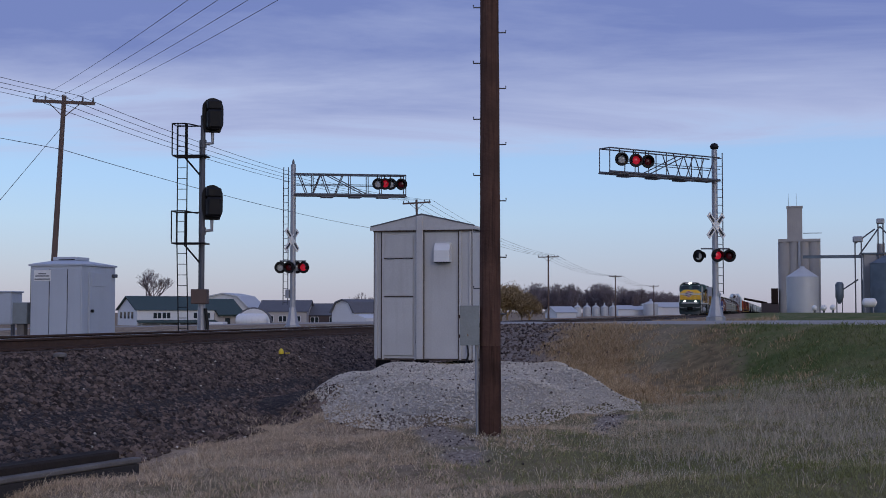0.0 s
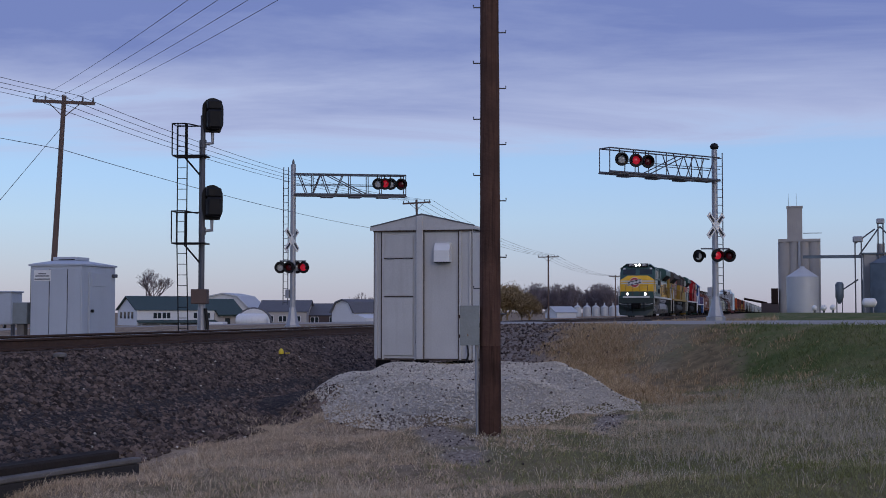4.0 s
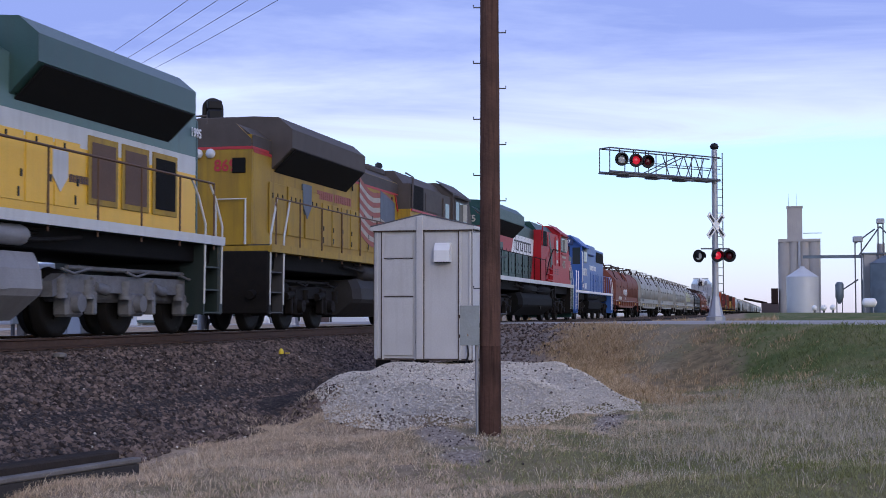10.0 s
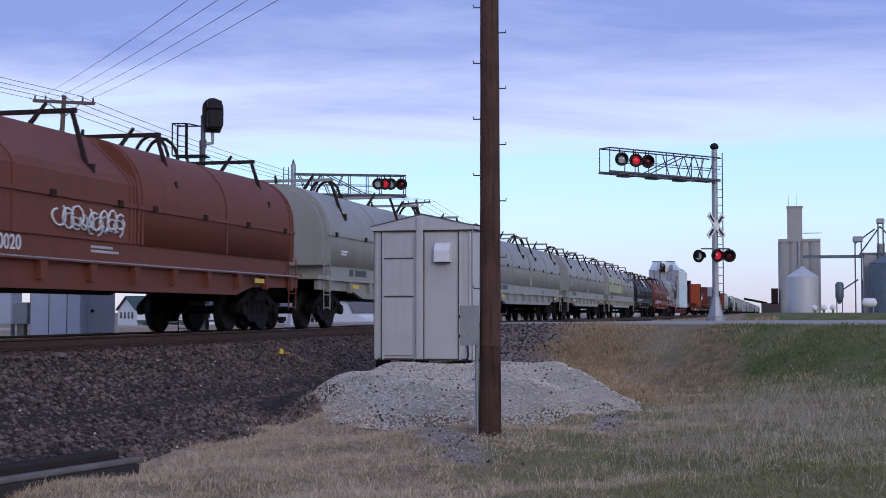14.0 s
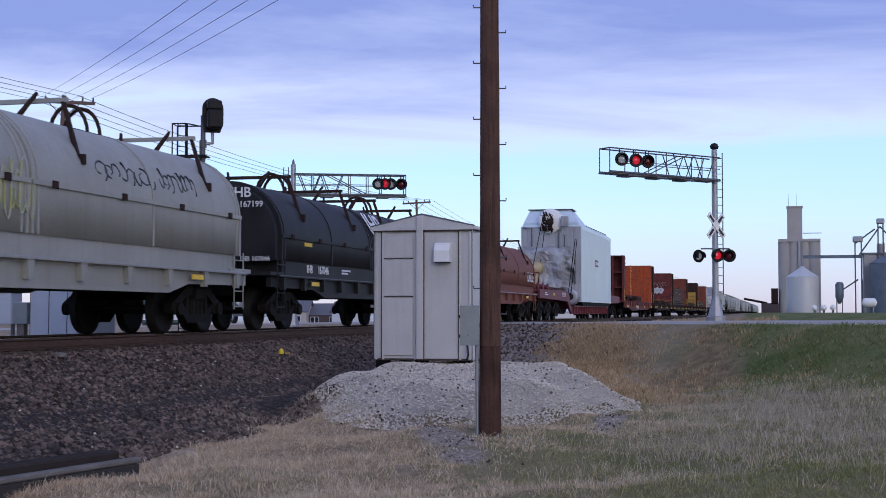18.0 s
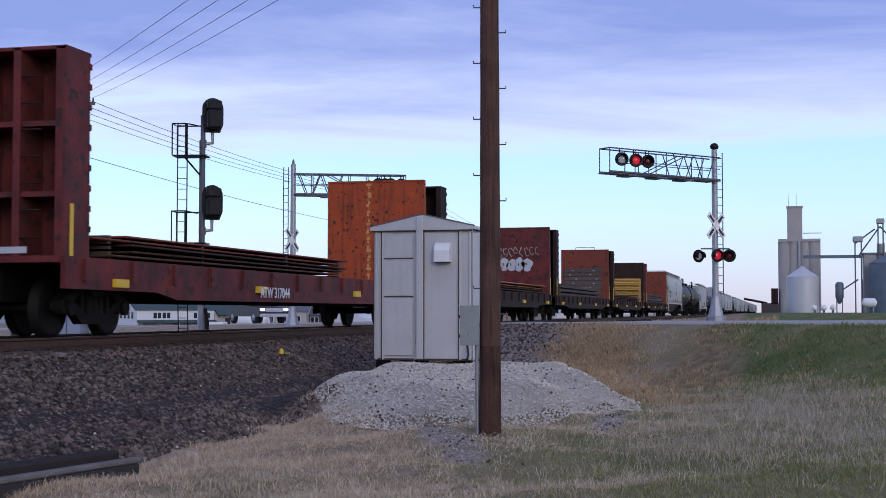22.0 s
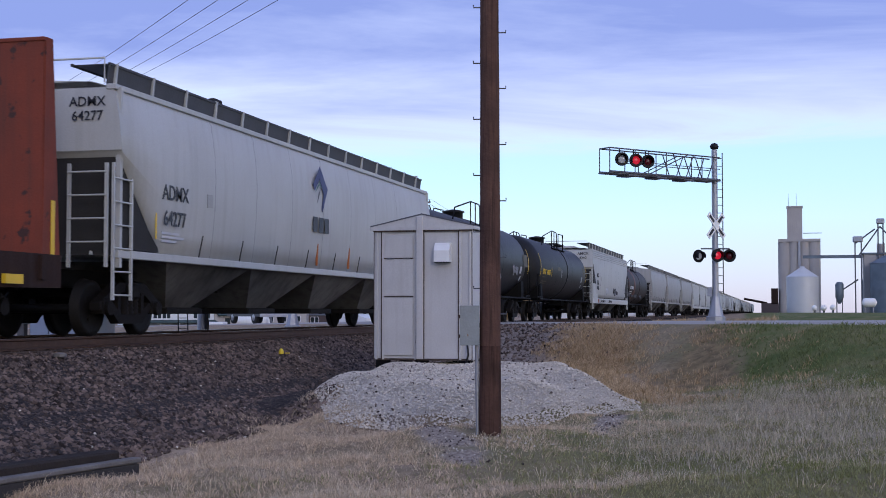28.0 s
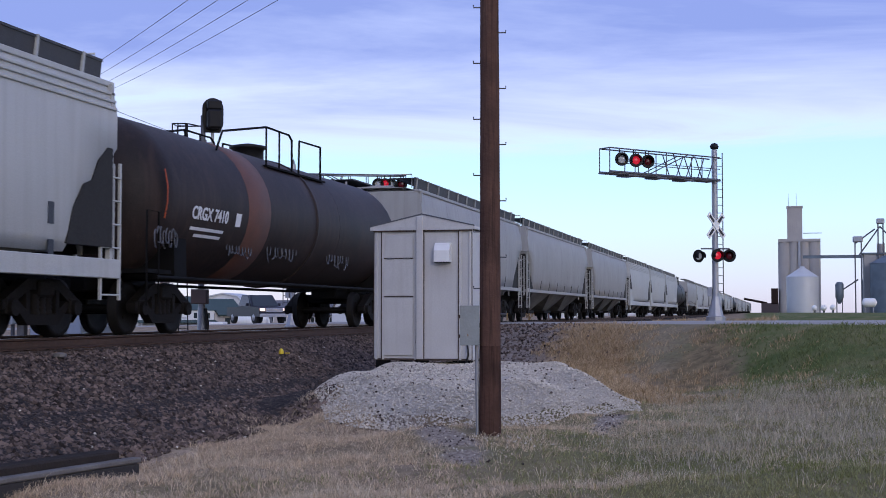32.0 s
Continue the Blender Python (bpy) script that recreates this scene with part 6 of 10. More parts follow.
def roundel(car, x, half, z, r, s):
    """A round emblem of plain shapes: red ring and disc with a broad slanting bar that carries blocks for its letters."""
    y = lambda d: s * (half + d)
    def disc(rad, d, material, name):
        part(name, Mesh().cyl((x, y(0), z), (x, y(d), z), rad, n=32, smooth=False), material, car)
    disc(r * 1.12, 0.004, M_MARK_W, "emblem_edge"); disc(r, 0.008, M_MARK_R, "emblem_ring"); disc(r * 0.82, 0.011, M_PALE, "emblem_line"); disc(r * 0.76, 0.014, M_MARK_R, "emblem_disc")
    k = 0.36
    def slant(w, h, lift=0.0):
        return [(x - w, z - h / 2 - k * w + lift), (x + w, z - h / 2 + k * w + lift), (x + w, z + h / 2 + k * w + lift), (x - w, z + h / 2 - k * w + lift)]
    for w, h, d, material in ((1.36, 0.86, 0.017, M_MARK_W), (1.3, 0.76, 0.020, M_TEXT_BLUE), (1.24, 0.66, 0.023, M_MARK_W), (1.2, 0.58, 0.026, M_TEXT_BLUE)):
        part("emblem_bar", Mesh().prism(slant(w * r, h * r), min(y(0.012), y(d)), max(y(0.012), y(d)), "xz"), material, car)
    for n in range(12):
        xa = x - 1.1 * r + n * 0.185 * r
        za = z + k * (xa + 0.07 * r - x)
        part("name_block", Mesh().box(xa, xa + 0.13 * r, y(0.026), y(0.03), za - 0.2 * r, za + 0.2 * r), M_MARK_W, car)
    for dz in (0.62, -0.66):
        for n in range(6):
            xa = x - 0.42 * r + n * 0.15 * r
            part("name_block", Mesh().box(xa, xa + 0.1 * r, y(0.014), y(0.018), z + (dz - 0.07) * r, z + (dz + 0.07) * r), M_MARK_W, car)


# ---- diesel locomotives ----
def handrails(car, x0, x1, half, zd, n, material, post_material=None):
    post = Mesh().cyl((0, 0, zd - 0.25), (0, 0, zd + 0.98), 0.018, n=6).data("stanchion", post_material or material)
    for s in (-1, 1):
        part("handrail", Mesh().tube([(x0, s * half, zd + 0.98), (x1, s * half, zd + 0.98)], 0.02, 6), material, car)
        for k in range(n):
            part("stanchion", post, None, car, "", pose(x0 + (x1 - x0) * k / (n - 1), s * half, 0))


def end_steps(car, x, way, zd, step_material, rail_material, end_material=None):
    """Corner steps with grab irons at one end; way: -1 leading, 1 trailing."""
    for s in (-1, 1):
        m = Mesh()
        m.box(x, x - way * 0.06, s * 1.02, s * 1.5, 0.35, zd)
        m.box(x - way * 0.75, x - way * 0.8, s * 1.02, s * 1.5, 0.35, zd)
        for z in (0.40, 0.82, 1.24):
            m.box(x, x - way * 0.78, s * 1.05, s * 1.5, z - 0.03, z)
        part("step", m, step_material, car)
        for dx in (0.0, 0.78):
            part("grab_iron", Mesh().tube([(x - way * dx, s * 1.5, 0.55), (x - way * dx, s * 1.52, zd + 0.2), (x - way * (dx + 0.28), s * 1.5, zd + 0.7), (x - way * (dx + 0.5), s * 1.46, zd + 1.0)], 0.022, 6), rail_material, car, "tubular grab iron")
    part("end_rail", Mesh().tube([(x, -0.95, zd), (x, -0.95, zd + 0.95), (x, -0.3, zd + 0.95), (x, -0.3, zd)], 0.024, 6), end_material or rail_material, car)
    part("end_rail", Mesh().tube([(x, 0.95, zd), (x, 0.95, zd + 0.95), (x, 0.3, zd + 0.95), (x, 0.3, zd)], 0.024, 6), end_material or rail_material, car)


def road_diesel(name, label, p, at):
    """A six-axle wide-nose road diesel 22.6 m long; p names its paints."""
    c = thing(name, label, "locomotive", at)
    L, zd, f0 = 22.7, 1.80, p.get("front", -0.15)
    at0 = pose(f0, 0, 0)
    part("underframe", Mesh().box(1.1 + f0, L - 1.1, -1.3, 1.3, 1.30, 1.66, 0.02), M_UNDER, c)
    part("deck", Mesh().box(1.0 + f0, L - 1.0, -1.53, 1.53, 1.64, zd - 0.03), p["deck"], c)
    for s in (-1, 1):
        part("side_sill", Mesh().box(1.0 + f0, L - 1.0, s * 1.53, s * 1.56, 1.64, zd), p["sill"], c)
    # pilot and plough at the cab end
    part("pilot", Mesh().box(0.95, 1.15, -1.5, 1.5, 0.55, 1.66, 0.03), p["pilot"], c, "", at0)
    part("pilot_stripe", Mesh().box(0.93, 0.95, -1.15, 1.15, 1.66, 1.80), p["sill"], c, "", at0)
    part("plough", Mesh().loft([[(0.6, -0.25, 0.12), (0.66, -0.85, 0.12), (0.9, -1.42, 0.16), (0.97, -1.42, 0.16), (0.97, 1.42, 0.16), (0.9, 1.42, 0.16), (0.66, 0.85, 0.12), (0.6, 0.25, 0.12)],
                                [(0.74, -0.25, 0.5), (0.82, -0.85, 0.55), (0.97, -1.42, 0.7), (1.0, -1.42, 0.7), (1.0, 1.42, 0.7), (0.97, 1.42, 0.7), (0.82, 0.85, 0.55), (0.74, 0.25, 0.5)],
                                [(0.68, -0.4, 0.74), (0.74, -0.85, 0.84), (0.86, -1.4, 1.0), (0.97, -1.4, 1.0), (0.97, 1.4, 1.0), (0.86, 1.4, 1.0), (0.74, 0.85, 0.84), (0.68, 0.4, 0.74)]]), p["pilot"], c, "", at0)
    part("draft_gear", Mesh().box(0.55, 1.0, -0.4, 0.4, 0.72, 1.2, 0.05), M_UNDER, c, "", at0)
    for y in (-0.75, -0.62, 0.62, 0.75, 1.0):
        part("air_hose", Mesh().tube([(0.9, y, 1.25), (0.7, y, 1.1), (0.62, y, 0.8), (0.66, y + 0.03, 0.45)], 0.025, 6), M_BLACK, c, "", at0)
    part("cut_lever", Mesh().tube([(0.88, -1.45, 1.2), (0.8, -1.2, 1.1), (0.8, 1.2, 1.1), (0.88, 1.45, 1.2)], 0.018, 5), p["rails"], c, "", at0)
    part("rear_pilot", Mesh().box(L - 1.15, L - 0.95, -1.5, 1.5, 0.35, 1.66, 0.03), p.get("rear_pilot", p["pilot"]), c)
    end_steps(c, 1.05 + f0, -1, zd, p["steps"], p["rails"], p.get("end_rails"))
    end_steps(c, L - 1.05, 1, zd, p["steps"], p["rails"])
    # nose
    atc = pose(-1.2, 0, 0)
    def ring(x, w, zt, zs, wt):
        return [(x, -w, zd), (x, w, zd), (x, w, zs), (x, wt, zt), (x, -wt, zt), (x, -w, zs)]
    zt = 3.62
    nb = p.get("nose_back", 0.0)
    atn = pose(-1.2 + nb, 0, 0)
    nose = [ring(2.55 + nb, 1.42, 3.30, 3.0, 0.8), ring(2.72 + nb, 1.47, 3.58, 3.2, 0.85), ring(4.0, 1.5, 3.66, 3.42, 0.9)]
    part("nose", Mesh().loft(nose), p["nose"], c, at=atc)
    if p.get("nose_band"):
        part("nose_band", Mesh().box(2.545, 2.56, -1.42, 1.42, zd, 2.22), p["nose_band"], c, at=atn)
        for s in (-1, 1):
            part("cab_band", Mesh().box(2.6 + nb, 5.05, s * 1.5, s * 1.508, zd, 2.22), p["nose_band"], c, at=atc)
        for z in (2.86, 3.06):
            part("nose_stripe", Mesh().box(2.535, 2.6, -1.43, 1.43, z, z + 0.1), M_PALE, c, at=atn)
            for s in (-1, 1):
                part("cab_stripe", Mesh().prism([(2.66 + nb, z), (4.0 + (3.42 - z) * 0.9, z), (3.9 + (3.32 - z) * 0.9, z + 0.1), (2.66 + nb, z + 0.1)], s * 1.5, s * 1.514, "xz"), M_PALE, c, at=atc)
    part("nose_door", Mesh().box(2.52, 2.56, -0.05, 0.62, 2.25, 3.2, 0.02), p["nose"], c, at=atn)
    for y, z in ((-0.75, 2.6), (-0.75, 3.15), (0.95, 2.7)):
        part("grab_iron", Mesh().tube([(2.56, y - 0.2, z), (2.48, y - 0.2, z), (2.48, y + 0.2, z), (2.56, y + 0.2, z)], 0.012, 5), p["rails"], c, at=atn)
    # cab
    part("cab_base", Mesh().prism([(3.4, zd), (3.53, 3.3), (6.4, 3.3), (6.4, zd)], -1.5, 1.5, "xz"), p["cab"], c, at=atc)
    prof = [(3.53, 3.3), (3.55, 3.4), (3.95, 4.42), (4.25, 4.6), (6.4, 4.6), (6.4, 3.3)]
    def cab_ring(y, roof_drop):
        return [(x, y, z - (roof_drop if z > 4.3 else 0)) for x, z in prof]
    cab = Mesh().loft([cab_ring(-1.5, 0.32), cab_ring(-0.95, 0.0), cab_ring(0.95, 0.0), cab_ring(1.5, 0.32)])
    part("cab", cab, p.get("cab_top", p["cab"]), c, at=atc)
    part("cab_roof", Mesh().loft([[(3.85, -1.54, 4.2), (6.5, -1.54, 4.2), (6.5, -0.95, 4.65), (3.95, -0.95, 4.65)], [(3.85, -1.5, 4.26), (6.5, -1.5, 4.26), (6.5, -0.95, 4.68), (3.95, -0.95, 4.68)]]), p["roof"], c, at=atc)
    part("cab_roof", Mesh().loft([[(3.85, 1.54, 4.2), (6.5, 1.54, 4.2), (6.5, 0.95, 4.65), (3.95, 0.95, 4.65)], [(3.85, 1.5, 4.26), (6.5, 1.5, 4.26), (6.5, 0.95, 4.68), (3.95, 0.95, 4.68)]]), p["roof"], c, at=atc)
    slope = (3.95 - 3.55) / (4.42 - 3.4)
    for s in (-1, 1):
        x0, x1 = 3.55 + (3.70 - 3.4) * slope - 0.012, 3.55 + (4.16 - 3.4) * slope - 0.012
        w = part("windscreen", Mesh().loft([[(x0, s * 0.18, 3.70), (x0, s * 1.28, 3.70), (x1, s * 1.22, 4.16), (x1, s * 0.18, 4.16)], [(x0 + 0.03, s * 0.18, 3.70), (x0 + 0.03, s * 1.28, 3.70), (x1 + 0.03, s * 1.22, 4.16), (x1 + 0.03, s * 0.18, 4.16)]]), M_GLASS, c, at=atc)
        part("wiper", Mesh().tube([(x1 - 0.03, s * 0.5, 4.2), (x0 - 0.02, s * 0.85, 3.85)], 0.012, 4), M_BLACK, w)
        fr = part("side_window", Mesh().box(4.45, 6.15, s * 1.5, s * 1.525, 3.34, 4.06, 0.01), p["window_frame"], c, at=atc)
        for a, b in ((4.52, 4.98), (5.05, 5.55), (5.62, 6.08)):
            part("pane", Mesh().box(a, b, s * 1.52, s * 1.532, 3.40, 4.0), M_GLASS, fr)
        part("wind_deflector", Mesh().box(4.99, 5.02, s * 1.53, s * 1.66, 3.42, 3.98), M_PALE, fr)
        part("window_post", Mesh().box(4.46, 4.5, s * 1.52, s * 1.54, 3.36, 4.04), M_SILVER, fr)
        part("sun_shade", Mesh().box(4.4, 6.2, s * 1.5, s * 1.64, 4.12, 4.15), p["roof"], c, at=atc)
        part("armrest", Mesh().box(4.5, 6.1, s * 1.5, s * 1.57, 3.22, 3.28), p["cab"], c, at=atc)
        if p.get("porch"):
            continue
        v = part("louvre_panel", Mesh().box(5.1, 5.75, s * 1.5, s * 1.52, 1.95, 2.75, 0.01), p["cab"], c, at=atc)
        for k in range(7):
            part("louvre", Mesh().box(5.2, 5.55, s * 1.52, s * 1.53, 2.02 + k * 0.085, 2.06 + k * 0.085), M_BLACK, v)
    if p.get("sweep"):
        for s in (-1, 1):
            part("yellow_sweep", Mesh().prism([(2.74 + nb, zd + 0.4), (5.0, zd + 0.4), (3.75, 3.42), (2.74 + nb, 3.25)], s * 1.498, s * 1.505, "xz"), p["sweep"], c, "faded yellow side panel", at=atc)
            part("nose_cheek", Mesh().box(2.57, 2.76, s * 1.44, s * 1.475, zd + 0.4, 3.1), p["sweep"], c, at=atn)
    hb = part("number_board", Mesh().box(3.78, 4.1, -0.88, 0.88, 4.36, 4.66, 0.02), M_BLACK, c, at=atc)
    for y in (0.14, -0.14):
        part("headlight", Mesh().lathe([(0.005, -0.03), (0.085, -0.02), (0.10, 0.0), (0.10, 0.02)], (3.77, y, 4.52), "x", 16), p.get("lamp", M_LENS_OFF), c, "round headlight", at=atc)
    for y in (0.56, -0.56):
        if p.get("number"):
            lettering("number", p["number"], 0.21, M_MARK_W, hb, front_at(3.772, y, 4.51))
    for y in (0.78, -0.78):
        d = part("ditch_light", Mesh().lathe([(0.11, 0.0), (0.12, 0.02), (0.12, 0.16), (0.05, 0.2)], (0.98 + f0, y, 1.98), "x", 14), M_BLACK, c)
        part("lamp", Mesh().lathe([(0.005, -0.03), (0.08, -0.02), (0.1, 0.0), (0.1, 0.02)], (0.97 + f0, y, 1.98), "x", 16), p.get("lamp", M_LENS_OFF), d, "round ditch light")
    # electrical cabinet behind the cab: full width, with stacked intakes
    e0, e1 = 5.2, p.get("cabinet_end", 10.2)
    h1, r0, r1 = 21.5, 15.0, 20.4
    part("electrical_cabinet", Mesh().box(e0, e1, -1.42, 1.42, zd, 3.38), p["cab"], c)
    part("cabinet_top", Mesh().box(e0, e1, -1.42, 1.42, 3.38, 4.12), p.get("cab_top", p["cab"]) if not p.get("red_top") else p["cab"], c)
    part("cabinet_roof", Mesh().prism([(-1.2, 4.12), (1.2, 4.12), (0.9, 4.5), (-0.9, 4.5)], e0, e1), p.get("hood_roof", p["roof"]), c)
    for s in (-1, 1):
        if p.get("porch"):
            # side porch: flush lower box, three treads beside it, rail and a recessed doorway
            pb = part("porch_box", Mesh().box(5.2, 7.4, s * 1.42, s * 1.5, zd, 2.62, 0.01), p["porch"], c)
            for k in range(3):
                for q in range(2):
                    part("porch_slot", Mesh().box(5.75 + q * 0.7, 6.15 + q * 0.7, s * 1.5, s * 1.506, 2.2 + k * 0.11, 2.24 + k * 0.11), M_BLACK, pb)
            for k in range(3):
                part("porch_step", Mesh().box(7.4, 8.9 - k * 0.35, s * 1.42, s * 1.53, zd + 0.05 + k * 0.26, zd + 0.11 + k * 0.26, 0.01), p["porch"], c)
                part("step_riser", Mesh().box(8.5 - k * 0.35, 8.54 - k * 0.35, s * 1.42, s * 1.52, zd, zd + 0.1 + k * 0.26), p["porch"], c)
            part("doorway", Mesh().box(5.4, 6.3, s * 1.42, s * 1.46, 2.62, 4.0, 0.01), p.get("cab_top", p["porch"]), c, "recessed cab door with a rounded window")
            part("door_glass", Mesh().box(5.6, 6.1, s * 1.46, s * 1.47, 3.25, 3.85, 0.01), M_GLASS, c)
            part("porch_rail", Mesh().tube([(9.2, s * 1.5, 2.1), (8.6, s * 1.5, 2.7), (7.4, s * 1.52, 3.35), (5.5, s * 1.52, 3.35)], 0.025, 6), p["side_rails"], c)
            part("upper_grille", Mesh().box(8.8, 10.1, s * 1.42, s * 1.45, 3.42, 4.1, 0.01), M_GRILLE, c)
            part("cabinet_door", Mesh().box(6.9, 8.5, s * 1.42, s * 1.44, 3.44, 3.98, 0.01), p.get("cab_top", p["cab"]), c)
        for z0, z1 in () if p.get("porch") else ((1.95, 2.62), (2.70, 3.40)):
            d = part("intake_door", Mesh().box(5.75, 8.35, s * 1.42, s * 1.46, z0, z1, 0.01), p["cab"], c)
            part("intake_mesh", Mesh().box(5.88, 8.22, s * 1.455, s * 1.468, z0 + 0.14, z1 - 0.12), M_GRILLE, d)
            for x in (6.05, 6.9, 8.0):
                part("latch", Mesh().box(x - 0.05, x + 0.05, s * 1.46, s * 1.48, z0 - 0.02, z0 + 0.05), M_PALE, d)
        if not p.get("porch"):
            part("upper_box", Mesh().box(5.4, 6.5, s * 1.42, s * 1.52, 3.5, 4.25, 0.02), p["cab"], c)
            part("upper_box_slot", Mesh().box(5.6, 6.3, s * 1.52, s * 1.526, 3.95, 4.1), M_BLACK, c)
            part("upper_intake", Mesh().box(6.6, 7.8, s * 1.42, s * 1.45, 3.5, 4.2), M_GRILLE, c)
            part("rear_intake", Mesh().box(8.6, 9.4, s * 1.42, s * 1.45, 2.72, 3.42), M_RAILBROWN, c, "brown mesh intake")
            part("rear_box", Mesh().box(8.0, 9.4, s * 1.42, s * 1.46, 3.5, 4.15, 0.02), p["cab"], c)
            part("cabinet_post", Mesh().box(8.42, 8.54, s * 1.42, s * 1.47, 1.9, 4.2, 0.01), p["cab"], c)
        part("exhaust_pipe", Mesh().tube([(e1 - 0.05, s * 1.46, 3.4), (e1 - 0.05, s * 1.48, 4.3), (e1 - 0.3, s * 1.2, 4.45)], 0.03, 6), p.get("cab_top", p["cab"]), c)
    # engine hood: narrow, painted in two or three bands
    h0 = e1
    part("engine_hood", Mesh().box(h0, h1, -1.05, 1.05, zd, 4.12, 0.03), p["hood_top"], c)
    part("hood_roof", Mesh().prism([(-1.0, 4.12), (1.0, 4.12), (0.7, 4.34), (-0.7, 4.34)], h0, h1), p.get("hood_roof", p["roof"]), c)
    for s in (-1, 1):
        for z0, z1, material in p["bands"]:
            part("hood_band", Mesh().box(h0 + p.get("band_from", 0.05), h1 - 0.05, s * 1.05, s * 1.058, z0, z1), material, c)
        nd = 9
        for k in range(nd):
            x0 = h0 + 0.2 + k * (h1 - h0 - 4.6) / nd
            x1 = x0 + (h1 - h0 - 4.6) / nd - 0.06
            d = part("hood_door", Mesh().box(x0, x1, s * 1.055, s * 1.075, 2.0, 3.02, 0.008), p["door"], c)
            part("latch", Mesh().box(x1 - 0.1, x1 - 0.05, s * 1.075, s * 1.09, 2.35, 2.46), M_BLACK, d)
            part("latch", Mesh().box(x0 + 0.25, x0 + 0.29, s * 1.075, s * 1.09, 2.86, 2.98), M_BLACK, d)
            part("hinge", Mesh().box(x0 + 0.6, x0 + 0.64, s * 1.075, s * 1.09, 2.06, 2.2), M_BLACK, d)
            part("latch", Mesh().box(x0 + 0.5, x0 + 0.54, s * 1.058, s * 1.085, 3.52, 3.66), M_BLACK, c)
        # flared radiator wing with a dark underside
        wing = Mesh().prism([(s * 1.0, 3.45), (s * 1.52, 3.95), (s * 1.52, 4.35), (s * 1.2, 4.62), (s * 0.6, 4.66), (s * 0.6, 3.45)], r0, r1)
        part("radiator_wing", wing, p["wing"], c)
        part("radiator_mesh", Mesh().prism([(s * 1.05, 3.46), (s * 1.53, 3.93), (s * 1.54, 3.91), (s * 1.06, 3.44)], r0 + 0.15, r1 - 0.15), M_GRILLE, c)
        for k in range(3):
            ei = part("end_intake", Mesh().box(r0 + 2.3 + k * 1.15, r0 + 3.3 + k * 1.15, s * 1.058, s * 1.085, 2.1, 3.2, 0.01), p.get("intake", p["door"]), c)
            if p.get("porch"):
                for q in range(3):
                    part("latch", Mesh().box(r0 + 2.5 + k * 1.15 + q * 0.3, r0 + 2.54 + k * 1.15 + q * 0.3, s * 1.085, s * 1.1, 2.86, 2.98), M_BLACK, ei)
            else:
                part("intake_mesh", Mesh().box(r0 + 2.4 + k * 1.15, r0 + 3.2 + k * 1.15, s * 1.085, s * 1.092, 2.2, 3.1), M_RAILBROWN if k < 2 else M_GRILLE, ei)
    part("radiator_top", Mesh().box(r0, r1, -0.62, 0.62, 4.3, 4.66, 0.02), p["wing"], c)
    part("rear_hood_end", Mesh().prism([(-1.05, zd), (1.05, zd), (1.05, 4.0), (0.7, 4.34), (-0.7, 4.34), (-1.05, 4.0)], h1, h1 + 0.06), p["rear"], c)
    for z0, z1, material in p.get("rear_bands", ()):
        part("rear_band", Mesh().prism([(-1.05, z0), (1.05, z0), (1.05, min(z1, 4.0)), (0.7, z1), (-0.7, z1), (-1.05, min(z1, 4.0))], h1 + 0.06, h1 + 0.072), material, c)
        for s in (-1, 1):
            part("rear_band", Mesh().box(h1 - 0.9, h1 + 0.06, s * 1.058, s * 1.068, z0, min(z1, 4.1)), material, c)
    if p.get("rear_number"):
        lettering("number", p["rear_number"][0], 0.34, p["rear_number"][1], c, pose(h1 + 0.078, 0.55, p["rear_number"][2], 90, 0, 90))
    part("rear_class_lamp", Mesh().box(h1 + 0.06, h1 + 0.09, 0.62, 0.92, 3.3, 3.62, 0.01), M_GRILLE, c)
    part("rear_rail", Mesh().tube([(h1 + 0.2, -0.7, 4.34), (h1 + 0.2, -0.7, 4.5), (h1 + 0.2, 0.1, 4.5), (h1 + 0.2, 0.1, 4.34)], 0.02, 5), p["roof"], c)
    for y in (0.14, -0.14):
        part("rear_headlight", Mesh().lathe([(0.1, 0.0), (0.1, 0.05), (0.01, 0.07)], (h1 + 0.072, y, 3.72 if p.get("rear_bands") else 4.05), "x", 14), M_LENS_OFF, c)
    if p.get("number"):
        for s in (-1, 1):
            lettering("number", p["number"], 0.24, M_MARK_W, c, pose(h1 - 0.1, s * 1.085, 3.75, 90, 0, 0 if s < 0 else 180))
    for x in (r0 + 1.2, r0 + 2.6, r0 + 4.0):
        part("roof_fan", Mesh().cyl((x, 0, 4.66), (x, 0, 4.76), 0.55, n=18), p["wing"], c)
    part("exhaust_stack", Mesh().box(h0 + 2.6, h0 + 3.3, -0.3, 0.3, 4.34, 4.6, 0.03), M_ROOF, c)
    part("dynamic_brake_hatch", Mesh().box(h0 + 0.3, h0 + 1.9, -0.75, 0.75, 4.3, 4.5, 0.05), p.get("hood_roof", p["roof"]), c)
    part("horn", Mesh().cyl((h0 - 0.6, 0.2, 4.55), (h0 - 0.9, 0.2, 4.75), 0.05, 0.12, 8), M_BLACK, c)
    # fuel tank, reservoirs and piping
    side = [(1.0, 0.27), (1.44, 0.62), (1.50, 0.72), (1.47, 1.0), (1.36, 1.24)]
    tank = side + [(-y, z) for y, z in reversed(side)]
    tr = lambda x, k: [(x, y * k, 0.76 + (z - 0.76) * k) for y, z in tank]
    part("fuel_tank", Mesh().loft([tr(7.3, 0.9), tr(7.6, 1.0), tr(15.2, 1.0), tr(15.5, 0.9)]), p["tank"], c)
